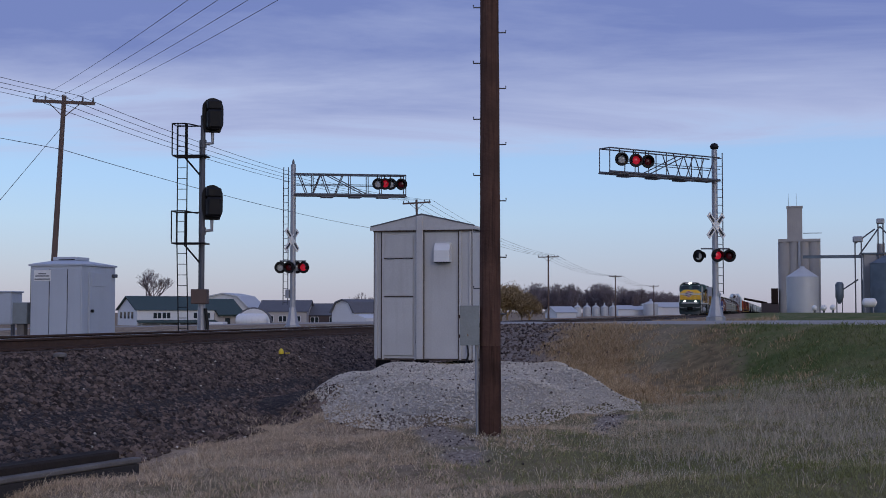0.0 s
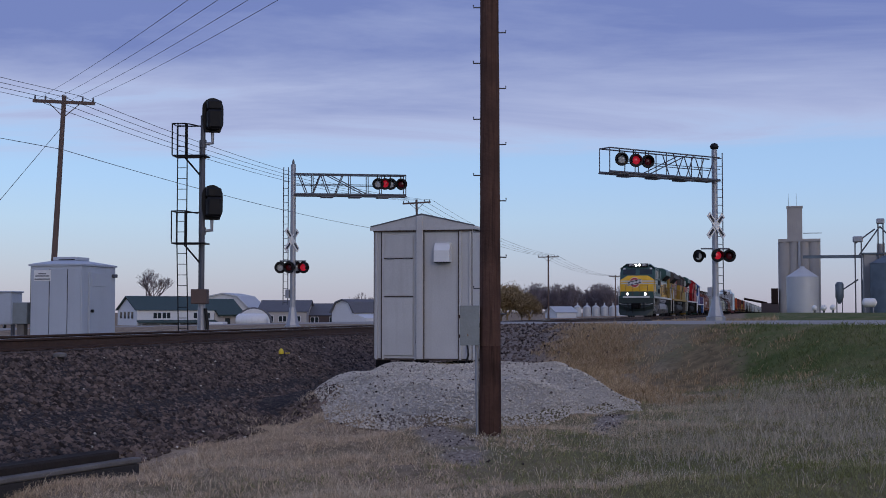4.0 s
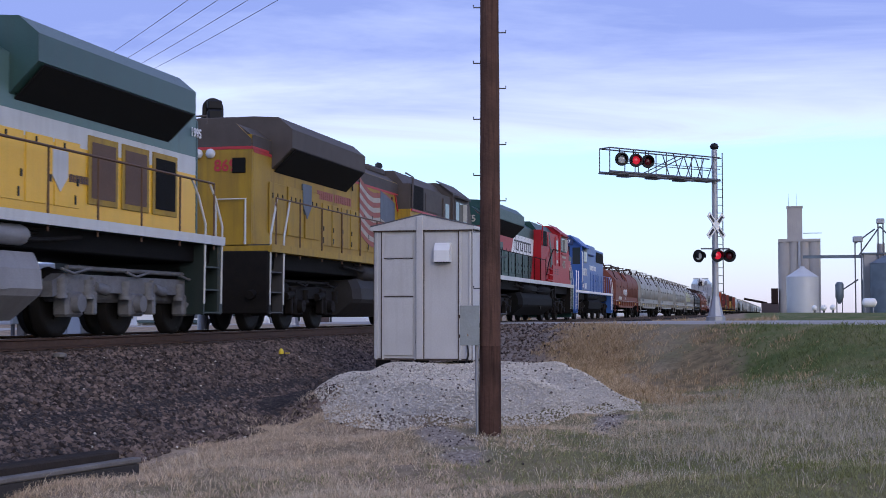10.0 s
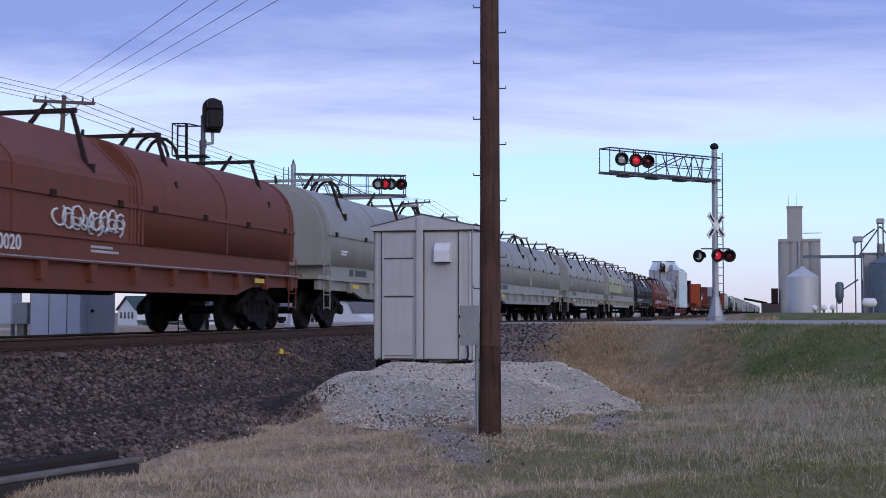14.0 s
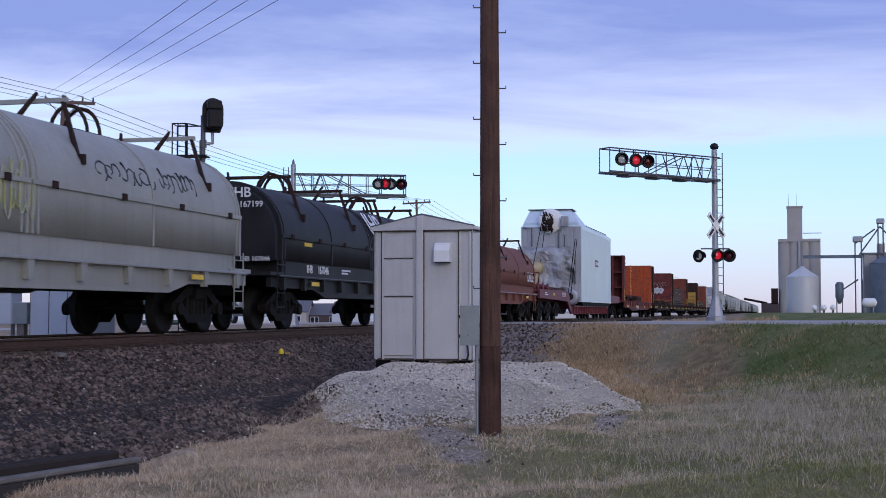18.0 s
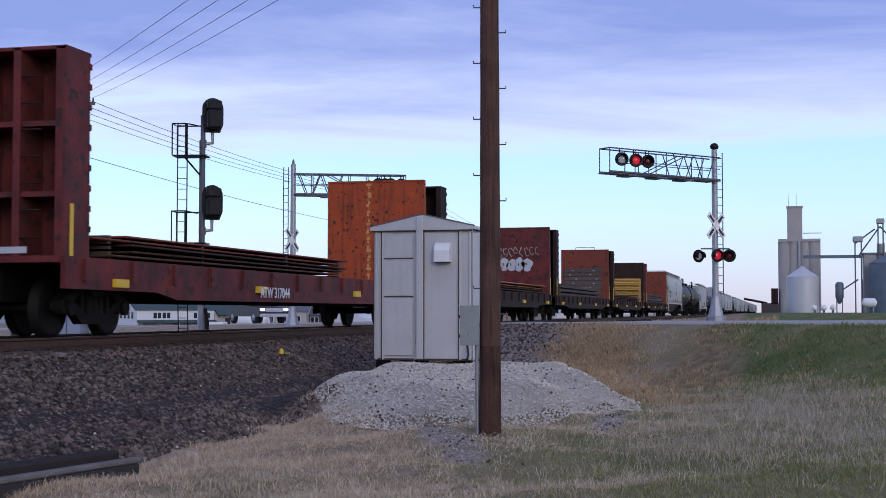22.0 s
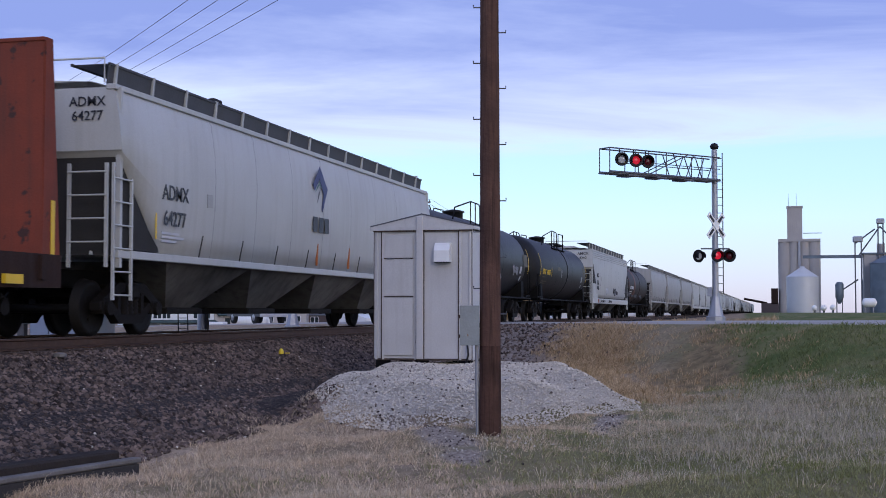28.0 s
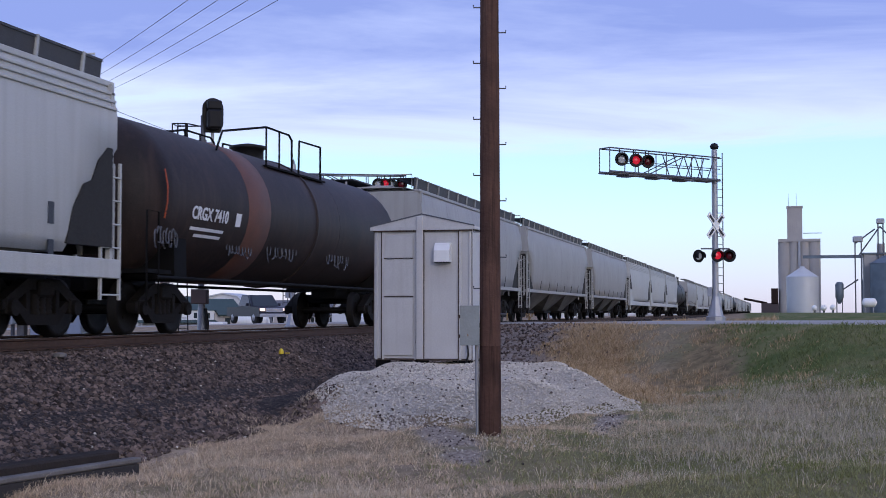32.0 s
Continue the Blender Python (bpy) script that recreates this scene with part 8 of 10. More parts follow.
def coil_car(L, paint, at, label, style="round", words=(), patch=None, frame_paint=None, top=3.2):
    """Coil steel car: fish-belly frame, two covers with ribs, lifting brackets on top."""
    c = thing("coil_car", label, "freight car", at)
    fp = frame_paint or paint
    car_ends(c, L, 2.3)
    part("centre_sill", Mesh().box(0.7, L - 0.7, -0.35, 0.35, 0.75, 1.15), M_UNDER, c)
    for s in (-1, 1):
        part("side_sill", Mesh().prism([(0.7, 0.92), (3.4, 0.9), (4.2, 0.73), (L - 4.2, 0.73), (L - 3.4, 0.9), (L - 0.7, 0.92), (L - 0.7, 1.14), (0.7, 1.14)], s * 1.30, s * 1.40, "xz"), fp, c)
        part("sill_flange", Mesh().box(0.9, L - 0.9, s * 1.25, s * 1.52, 1.135, 1.18), fp, c)
        part("sill_edge", Mesh().box(0.9, L - 0.9, s * 1.52, s * 1.526, 1.16, 1.18), M_GALV_DK if fp is M_COIL_BLACK else M_GALV, c, "worn bright edge of the sill")
        n = 11
        for k in range(n):
            x = 1.3 + (L - 2.6) * k / (n - 1)
            part("sill_rib", Mesh().prism([(x - 0.1, 1.135), (x + 0.1, 1.135), (x + 0.03, 0.86), (x - 0.06, 0.86)], s * 1.40, s * 1.50, "xz"), fp, c)
        for x, w in ((0.95, -1), (L - 0.95, 1)):
            la = Mesh()
            for z in (0.5, 0.8, 1.1, 1.4):
                la.tube([(x, s * 1.45, z), (x - w * 0.45, s * 1.45, z)], 0.014, 5)
            la.tube([(x, s * 1.45, 0.45), (x, s * 1.45, 1.55)], 0.016, 5); la.tube([(x - w * 0.45, s * 1.45, 0.45), (x - w * 0.45, s * 1.45, 1.55)], 0.016, 5)
            part("ladder", la, fp, c)
        part("reflector", Mesh().box(3.0, 3.5, s * 1.50, s * 1.512, 0.98, 1.07), M_MARK, c)
        part("reflector", Mesh().box(L - 3.5, L - 3.0, s * 1.50, s * 1.512, 0.98, 1.07), M_MARK, c)
    part("end_platform", Mesh().box(0.55, 1.6, -1.45, 1.45, 1.16, 1.24), fp, c)
    part("end_platform", Mesh().box(L - 1.6, L - 0.55, -1.45, 1.45, 1.16, 1.24), fp, c)
    part("trough", Mesh().box(1.3, L - 1.3, -1.42, 1.42, 1.18, 1.54, 0.01), fp, c)
    if style == "round":
        half = [(1.46, 1.5), (1.46, top - 1.2)] + [(0.25 + 1.21 * math.cos(a), top - 1.2 + 1.2 * math.sin(a)) for a in [i * math.pi / 16 for i in range(1, 9)]]
    else:
        half = [(1.46, 1.5), (1.46, top - 0.85), (1.40, top - 0.72), (0.72, top - 0.06), (0.5, top)]
    prof = half + [(-y, z) for y, z in reversed(half)]
    bent = [(1.46, 1.5), (1.46, top - 1.0)] + [(0.45 + 1.01 * math.cos(a), top - 1.0 + 1.0 * math.sin(a)) for a in [i * math.pi / 16 for i in range(1, 9)]]
    bent = bent + [(-y, z) for y, z in reversed(bent)]
    xm = L / 2
    spans = [(1.15, xm - 0.03), (xm + 0.03, L - 1.15)]
    for x0, x1 in spans:
        curved = style == "round" or x0 > xm
        prof = bent if style != "round" and curved else prof
        cov = part("cover", Mesh().prism(prof, x0, x1, "yz", curved), paint, c)
        for x in (x0 + 0.01, x0 + 0.16, (x0 + x1) / 2, x1 - 0.22, x1 - 0.07):
            rib = [(y * 1.01, z + (0.012 if z > 1.6 else 0)) for y, z in prof]
            part("cover_rib", Mesh().prism(rib, x, x + 0.06), paint, cov)
        for s in (-1, 1):
            part("cover_rail", Mesh().box(x0, x1, s * 1.46, s * 1.5, top - 1.22, top - 1.15), paint, cov)
            for q in range(4):
                x = x0 + 0.6 + (x1 - x0 - 1.2) * q / 3
                part("cover_clamp", Mesh().box(x - 0.09, x + 0.05, s * 1.5, s * 1.53, top - 1.24, top - 1.13), M_BULK_DARK, cov)
        # lifting brackets: leaning struts that carry a beam across the roof
        for xb in (x0 + 1.6, x1 - 1.35):
            br = Mesh()
            for s in (-1, 1):
                br.cyl((xb, s * 1.30, top - 0.66), (xb + 0.2, s * 0.92, top + 0.28), 0.05, 0.04, 4, False)
                br.cyl((xb - 0.12, s * 0.35, top - 0.02), (xb + 0.16, s * 0.5, top + 0.38), 0.045, 0.03, 4, False)
                br.box(xb - 0.03, xb + 0.05, s * 1.25, s * 1.42, top - 0.78, top - 0.62)
            part("lifting_bracket", br, M_BULK_DARK, cov, "dark steel lifting strut")
            part("bracket_beam", Mesh().box(xb + 0.16, xb + 0.24, -1.0, 1.0, top + 0.22, top + 0.29), M_BULK_DARK if paint is not M_COIL_GREY else paint, cov)
        xh = (x0 + x1) / 2
        hp = Mesh()
        for dx in (-0.22, 0.22):
            hp.tube([(xh + dx, 0.36 * math.cos(a), top - 0.04 + 0.52 * math.sin(a)) for a in [i * math.pi / 10 for i in range(11)]], 0.035, 6)
        hp.tube([(xh - 0.22, 0, top + 0.48), (xh + 0.22, 0, top + 0.48)], 0.03, 5)
        hp.box(xh - 0.9, xh + 0.9, -0.3, 0.3, top - 0.03, top + 0.04)
        part("stacking_hoop", hp, M_BULK_DARK, cov)
    # stepped end of the cover
    for x0, x1 in ((0.95, 1.15), (L - 1.15, L - 0.95)):
        part("cover_end", Mesh().prism([(y * 0.96, 1.42 + (z - 1.42) * 0.95) for y, z in prof], x0, x1), paint, c)
    for f in words:
        f(c)
    if patch:
        up = [(y * 1.004, z) for y, z in half if z < 2.95]
        rng = random.Random(4)
        for q in range(5):
            xa, xb = 1.3 + q * 1.35, 1.3 + q * 1.35 + rng.uniform(1.2, 1.34)
            top_of = up[: len(up) - rng.randint(0, 2)]
            part("spray_patch", Mesh().loft([[(x, -y - 0.004, max(z, 1.68)) for y, z in top_of] for x in (xa, xb)], True, False, False), patch, c, "yellow-green sprayed patch")
    return c


def depressed_flat(L, at):
    c = thing("depressed_flat_car", "maroon depressed-centre flat car on four-axle bogies", "freight car", at)
    coupler(c, 0.2, -1); coupler(c, L - 0.2, 1)
    for x in (2.3, 4.75, 7.2, L - 5.4, L - 2.6):
        freight_truck(c, x)
    deck = [(0.8, 1.05), (0.8, 1.45), (9.2, 1.5), (10.0, 1.2), (10.4, 0.72), (L - 8.2, 0.72), (L - 7.8, 1.2), (L - 7.0, 1.5), (L - 0.8, 1.45), (L - 0.8, 1.05), (L - 7.2, 0.95), (L - 7.9, 0.5), (L - 8.5, 0.3), (10.7, 0.3), (10.1, 0.5), (9.3, 0.95)]
    for s in (-1, 1):
        part("girder", Mesh().prism(deck, s * 1.35, s * 1.25, "xz"), M_MAROON, c)
        part("girder_flange", Mesh().box(10.6, L - 8.4, s * 1.2, s * 1.48, 0.70, 0.75), M_MAROON, c)
        for k in range(15):
            x = 11.0 + (L - 19.8) * k / 14
            part("girder_rib", Mesh().box(x - 0.03, x + 0.03, s * 1.35, s * 1.46, 0.32, 0.72), M_MAROON, c)
    part("deck", Mesh().prism([(0.8, 1.35), (0.8, 1.43), (9.2, 1.48), (10.0, 1.15), (10.4, 0.68), (L - 8.2, 0.68), (L - 7.8, 1.15), (L - 7.0, 1.48), (L - 0.8, 1.43), (L - 0.8, 1.35), (L - 7.1, 1.38), (L - 8.1, 0.6), (10.3, 0.6), (9.2, 1.38)], -1.25, 1.25, "xz"), M_MAROON, c)
    for x0, ln in ((0.9, 7.8), (L - 6.9, 6.0)):
        part("bogie_bolster", Mesh().box(x0, x0 + ln, -0.7, 0.7, 0.85, 1.3, 0.04), M_MAROON, c)
        for k in range(3):
            part("winch", Mesh().lathe([(0.16, -0.3), (0.2, -0.25), (0.12, -0.2), (0.12, 0.2), (0.2, 0.25), (0.16, 0.3)], (x0 + 1.0 + k * 1.4, -0.8, 1.6), "y", 10), M_MAROON, c)
    rail = Mesh().tube([(0.85, -1.3, 1.45), (0.85, -1.3, 2.2), (0.85, 1.3, 2.2), (0.85, 1.3, 1.45)], 0.025, 6)
    part("end_rail", rail, M_MAROON, c)
    lettering("number", "RLX 103", 0.3, M_MARK_W, c, side_at(8.0, -1.358, 1.26))
    bars(c, 2.2, -1.352, 1.28, [0.6, 0.9], 0.05, M_MARK_W)
    bars(c, 4.6, -1.352, 1.2, [0.5], 0.12, M_MARK)
    return c


def crumpled(rng, x0, yc, zc, hw, hh):
    """A bulky shape under plastic sheet: a dented, creased front that falls back at its edges."""
    n = 17
    bumps = [(rng.uniform(-1, 1), rng.uniform(-1, 1), rng.uniform(0.12, 0.4), rng.uniform(-0.22, 0.22)) for _ in range(26)]
    v = []
    for i in range(n):
        for j in range(n):
            a, b = -1 + 2 * i / (n - 1), -1 + 2 * j / (n - 1)
            edge = max(abs(a), abs(b))
            d = 1.0 * (1 - max(0.0, (edge - 0.72) / 0.28) ** 1.6) + sum(h * math.exp(-((a - p) ** 2 + (b - q) ** 2) / w ** 2) for p, q, w, h in bumps) * (1 - edge ** 4)
            v.append((x0 + 0.2 - d + rng.uniform(-0.035, 0.035), yc + hw * (a + rng.uniform(-0.05, 0.05)), zc + hh * (b + rng.uniform(-0.06, 0.06))))
    f = [(i * n + j, i * n + j + 1, (i + 1) * n + j + 1, (i + 1) * n + j) for i in range(n - 1) for j in range(n - 1)]
    return Mesh().add(v, f)


def corrugated(a0, a1, depth, pitch):
    """The wavy edge of a ribbed sheet from a0 to a1."""
    n = int((a1 - a0) / pitch)
    pts = []
    for k in range(n):
        a = a0 + (a1 - a0) * k / n
        w = (a1 - a0) / n
        pts += [(a, 0.0), (a + w * 0.55, 0.0), (a + w * 0.65, depth), (a + w * 0.9, depth)]
    return pts + [(a1, 0.0)]


def boiler_module(at):
    """A large packaged boiler strapped to a depressed flat car."""
    b = thing("boiler_module", "large pale blue sheet-metal packaged boiler on a flat car", "boiler", at)
    x0, x1, h = 12.2, 25.7, 1.62
    rng = random.Random(12)
    part("casing", Mesh().prism([(-h + 0.02, 0.95), (h - 0.02, 0.95), (h - 0.02, 5.0), (h - 0.25, 5.2), (-h + 0.25, 5.2), (-h + 0.02, 5.0)], x0 + 0.24, x1 - 0.02), M_BOILER, b)
    part("skid", Mesh().prism([(x0 + 0.6, 0.95), (x1 - 0.1, 0.95), (x1 - 0.5, 0.76), (x0 + 1.0, 0.76)], -h + 0.03, h - 0.03, "xz"), M_UNDER, b)
    for s in (-1, 1):
        edge = corrugated(x0 + 0.3, x1 - 0.05, 0.014, 0.155)
        part("ribbed_side", Mesh().prism([(x, s * (h + d)) for x, d in edge] + [(x1 - 0.05, s * (h - 0.03)), (x0 + 0.3, s * (h - 0.03))], 1.03, 4.84, "xy"), M_BOILER, b)
        part("side_trim", Mesh().box(x0 + 0.2, x1, s * (h - 0.02), s * (h + 0.022), 4.84, 5.0), M_BOILER_TRIM, b, "pale cyan edge trim")
        part("side_trim", Mesh().box(x0 + 0.2, x1, s * (h - 0.02), s * (h + 0.022), 0.95, 1.03), M_BOILER_TRIM, b)
        part("corner_trim", Mesh().box(x0 + 0.2, x0 + 0.3, s * (h - 0.02), s * (h + 0.022), 1.03, 4.84), M_BOILER_TRIM, b)
        np_ = part("nameplate", Mesh().box(x0 + 5.7, x0 + 7.2, s * (h + 0.012), s * (h + 0.03), 2.95, 3.45), M_MARK_W, b, "white-framed dark maker's plate")
        part("plate_face", Mesh().box(x0 + 5.76, x0 + 7.14, s * (h + 0.03), s * (h + 0.036), 3.01, 3.39), M_MAROON, np_)
        for k in range(5):
            part("name_block", Mesh().box(x0 + 5.86 + k * 0.25, x0 + 6.04 + k * 0.25, s * (h + 0.036), s * (h + 0.042), 3.11, 3.29), M_MARK_W, np_)
        for k in range(10):
            x = x0 + 3.2 + (x1 - x0 - 3.7) * k / 9
            part("top_clip", Mesh().box(x - 0.08, x + 0.08, s * (h - 0.32), s * (h - 0.24), 5.16, 5.27), M_BULK_DARK, b)
    edge = corrugated(-h + 0.03, h - 0.03, 0.025, 0.125)
    part("ribbed_front", Mesh().prism([(x0 + 0.22 - d, y) for y, d in edge] + [(x0 + 0.26, h - 0.03), (x0 + 0.26, -h + 0.03)], 1.0, 4.95, "xy"), M_BOILER_FRONT, b, "ribbed grey metal front")
    part("shroud", Mesh().loft([[(x0 + 0.2, -1.6, 4.98), (x0 + 3.0, -1.6, 5.02), (x0 + 3.0, 1.6, 5.02), (x0 + 0.2, 1.6, 4.98)], [(x0 + 0.6, -1.0, 5.9), (x0 + 2.0, -1.0, 5.9), (x0 + 2.0, 1.2, 5.9), (x0 + 0.6, 1.2, 5.9)]]), M_BOILER_TRIM, b, "sloping silver hood")
    part("shroud_cap", Mesh().box(x0 + 0.5, x0 + 2.1, -1.1, 1.3, 5.9, 5.95), M_GALV_DK, b)
    # drum end, wrapped burner and pipework
    part("steam_drum_end", Mesh().lathe([(0.05, -0.12), (0.5, -0.1), (0.66, 0.0), (0.66, 0.6)], (x0 + 0.0, 0.02, 5.28), "x", 24), M_WHITE, b, "white steam drum end")
    part("wrapped_burner", crumpled(rng, x0, 0.36, 2.68, 1.42, 1.26), M_BOILER_END, b, "burner wrapped in crumpled cloudy plastic")
    part("wrapped_box", crumpled(rng, x0 + 0.2, -0.75, 3.1, 0.6, 0.5), M_BOILER_END, b)
    part("burner_cap", Mesh().lathe([(0.02, -0.30), (0.2, -0.26), (0.34, -0.12), (0.38, 0.05), (0.34, 0.2), (0.2, 0.3)], (x0 - 0.86, 0.62, 2.72), "x", 18), M_VALVE, b, "yellow burner cap under plastic")
    part("burner_stub", Mesh().cyl((x0 - 0.98, 0.6, 2.4), (x0 - 0.98, 0.6, 1.85), 0.13, n=10), M_VALVE, b)
    md = part("mud_drum", Mesh().lathe([(0.24, -0.03), (0.40, -0.03), (0.43, 0.0), (0.43, 0.95)], (x0 - 0.6, -1.12, 1.22), "x", 20), M_GALV, b)
    part("manhole", Mesh().lathe([(0.02, -0.06), (0.1, -0.05), (0.24, -0.02), (0.24, 0.05)], (x0 - 0.6, -1.12, 1.22), "x", 14), M_BULK_DARK, md)
    for y, za, zb in ((1.02, 4.9, 3.6), (-0.42, 5.7, 3.7), (-0.75, 4.5, 3.5), (-1.2, 3.4, 2.0), (-1.3, 3.4, 1.9)):
        part("pipe", Mesh().tube([(x0 + 0.05, y, zb), (x0 + 0.05, y, za), (x0 + 0.05, y + (0.5 if y > 0.9 else 0.06), za + 0.03)], 0.035, 6), M_GALV_DK, b)
    part("pipe", Mesh().tube([(x0 + 0.05, -0.3, 3.75), (x0 - 0.1, -0.8, 3.6), (x0 - 0.05, -1.25, 3.5)], 0.03, 6), M_GALV_DK, b)
    for k in range(26):
        y, z = 0.3 - 0.14 * (k % 4) + rng.uniform(-0.08, 0.08), 4.8 + 0.13 * (k % 7) + rng.uniform(-0.08, 0.08)
        part("valve", Mesh().cyl((x0 - 0.3 + rng.uniform(0, 0.2), y, z - 0.1), (x0 - 0.1, y + 0.1, z + 0.12), 0.05, 0.035, 8), M_BULK_DARK, b)
    part("flange", Mesh().lathe([(0.05, -0.2), (0.16, -0.2), (0.19, -0.14), (0.19, 0.1)], (x0 - 0.12, 0.0, 5.2), "x", 14), M_BULK_DARK, b)
    for y, z in ((0.42, 5.65), (0.42, 4.85), (-0.05, 5.5), (0.12, 4.8)):
        part("valve_wheel", Mesh().tube([(x0 - 0.25, y + 0.11 * math.cos(a), z + 0.11 * math.sin(a)) for a in [i / 10 * 2 * math.pi for i in range(11)]], 0.014, 5), M_BULK_DARK, b)
    part("gauge_panel", Mesh().box(x0 - 0.4, x0 - 0.1, -1.0, -0.62, 4.95, 5.5, 0.03), M_BOILER_END, b)
    for y, z, xe, ye, ze in ((0.45, 5.15, -7.3, -0.1, 1.5), (0.3, 4.75, -1.3, 0.5, 1.6), (-1.35, 4.3, -1.2, -1.1, 1.2), (-1.45, 4.3, -0.9, -1.2, 1.2)):
        part("tie_down", Mesh().tube([(x0 - 0.15, y, z), (x0 + xe, ye, ze)], 0.02, 5), M_UNDER, b, "black tie-down chain")
    for y in (-1.45, 1.45):
        part("tie_down", Mesh().tube([(x1, y * 0.9, 3.5), (x1 + 3.0, y * 0.7, 1.5)], 0.025, 5), M_UNDER, b)
        part("tie_down", Mesh().tube([(x1, y * 0.9, 4.4), (x1 + 3.4, y * 0.7, 1.5)], 0.025, 5), M_UNDER, b)
    return b


def bulkhead_flat(L, at, label, front, rear, deck=None, height=4.34, handhold=False):
    """Flat car with a braced bulkhead at each end. The braced side faces outwards."""
    c = thing("bulkhead_flat_car", label, "freight car", at)
    d = deck or M_BULK_DARK
    car_ends(c, L, 2.6)
    part("deck", Mesh().box(0.7, L - 0.7, -1.45, 1.45, 1.12, 1.22), d, c)
    for s in (-1, 1):
        part("side_sill", Mesh().prism([(0.83, 0.74), (3.9, 0.72), (4.7, 0.60), (L - 4.7, 0.60), (L - 3.9, 0.72), (L - 0.83, 0.74), (L - 0.83, 1.22), (0.83, 1.22)], s * 1.45, s * 1.53, "xz"), d, c)
        for k in range(14):
            x = 1.4 + (L - 2.8) * k / 13
            part("stake_pocket", Mesh().box(x - 0.07, x + 0.07, s * 1.53, s * 1.59, 0.86, 1.2), d, c)
        for x in (2.3, L * 0.36, L * 0.64, L - 2.4):
            part("reflector", Mesh().box(x, x + 0.44, s * 1.53, s * 1.595, 0.78, 0.91), M_MARK, c)
    part("centre_sill", Mesh().box(1.0, L - 1.0, -0.4, 0.4, 0.55, 1.12), M_UNDER, c)
    for x, w, paint, t, top_in in ((0.83, -1, front, 0.68, 0.0), (L - 0.83, 1, rear, 0.40, 0.26)):
        # face towards the load, braces on the outside, leaning a little
        xa = x
        b = part("bulkhead", Mesh().prism([(xa - w * (t + 0.08), 1.22), (xa - w * t, 1.22), (xa - w * t, height), (xa - w * (t + 0.08), height)], -1.48, 1.48, "xz"), paint, c)
        for y in (-1.4, -0.7, 0.0, 0.7, 1.4):
            part("bulkhead_post", Mesh().prism([(xa, 1.22), (xa - w * t, 1.22), (xa - w * (t - 0.03), height - 0.02), (xa - w * top_in, height - 0.02)], y - 0.06, y + 0.06, "xz"), paint, b)
        for s in (-1, 1):
            part("bulkhead_side", Mesh().prism([(xa, 1.22), (xa - w * (t + 0.08), 1.22), (xa - w * (t + 0.05), height), (xa - w * top_in, height)], s * 1.46, s * 1.5, "xz"), paint, b)
        part("bulkhead_cap", Mesh().box(xa - w * top_in, xa - w * (t + 0.1), -1.5, 1.5, height - 0.06, height, 0.01), paint, b)
        for z in (2.1, 3.15):
            part("cross_beam", Mesh().box(xa - w * (top_in * 0.7 + 0.05), xa - w * t, -1.45, 1.45, z, z + 0.08), paint, b)
        if w < 0:
            part("brake_wheel", Mesh().lathe([(0.05, -0.03), (0.2, -0.02), (0.24, 0.0), (0.2, 0.03), (0.05, 0.03)], (xa + 0.02, 0.3, 2.3), "x", 14), paint, b)
            part("end_marks", Mesh().box(xa - 0.012, xa, -0.9, 0.5, 1.26, 1.36), M_SPRAY, c)
        if handhold and w > 0:
            part("grab_iron", Mesh().tube([(xa - w * 0.32, -0.6, height), (xa - w * 0.32, -0.6, height + 0.14), (xa - w * 0.32, 0.6, height + 0.14), (xa - w * 0.32, 0.6, height)], 0.016, 5), M_BULK_DARK, b)
        part("reflector", Mesh().box(xa - w * 0.16, xa - w * 0.26, -1.512, -1.5, 1.0, 2.0), M_MARK, b)
        for s in (-1, 1) if w < 0 else ():
            for k in range(9):
                z = 1.6 + k * 0.31
                part("stake_lug", Mesh().box(xa - w * (t + 0.10), xa - w * (t + 0.02), s * 1.48, s * 1.52, z, z + 0.1, 0.015), paint, b)
        la = Mesh()
        for k in range(7):
            la.tube([(xa - w * 0.02, -1.1, 1.5 + k * 0.4), (xa - w * 0.02, -0.72, 1.5 + k * 0.4)], 0.014, 5)
        part("ladder", la, M_BULK_DARK, b)
    return c


def stack_load(name, label, at, x0, x1, layers, thick, width, material, seed, ragged=0.6, top_material=None, spacer=0.05):
    """A load of plates or boards lying on a flat car's deck, with timber spacers between."""
    rng = random.Random(seed)
    c = thing(name, label, "freight load", at)
    z = 1.22
    for k in range(layers):
        if spacer:
            for x in (x0 + 0.8, (x0 * 2 + x1) / 3, (x0 + 2 * x1) / 3, x1 - 0.8):
                part("spacer", Mesh().box(x - 0.05, x + 0.05, -width * 0.48, width * 0.48, z, z + spacer), M_WOOD_OLD, c)
            z += spacer
        a, b = x0 + rng.uniform(0, ragged), x1 - rng.uniform(0, ragged)
        dy = rng.uniform(-0.1, 0.1)
        sag = rng.uniform(-0.25, 0.25)
        part("plate", Mesh().box(a, b, -width / 2 + dy, width / 2 + dy, -thick / 2, thick / 2, min(0.01, thick * 0.3)), top_material if top_material and k >= layers - 2 else material, c, "", pose((a + b) / 2, 0, z + thick / 2, 0, sag * 0.6, sag) @ Matrix.Translation((-(a + b) / 2, 0, 0)))
        z += thick
    return c


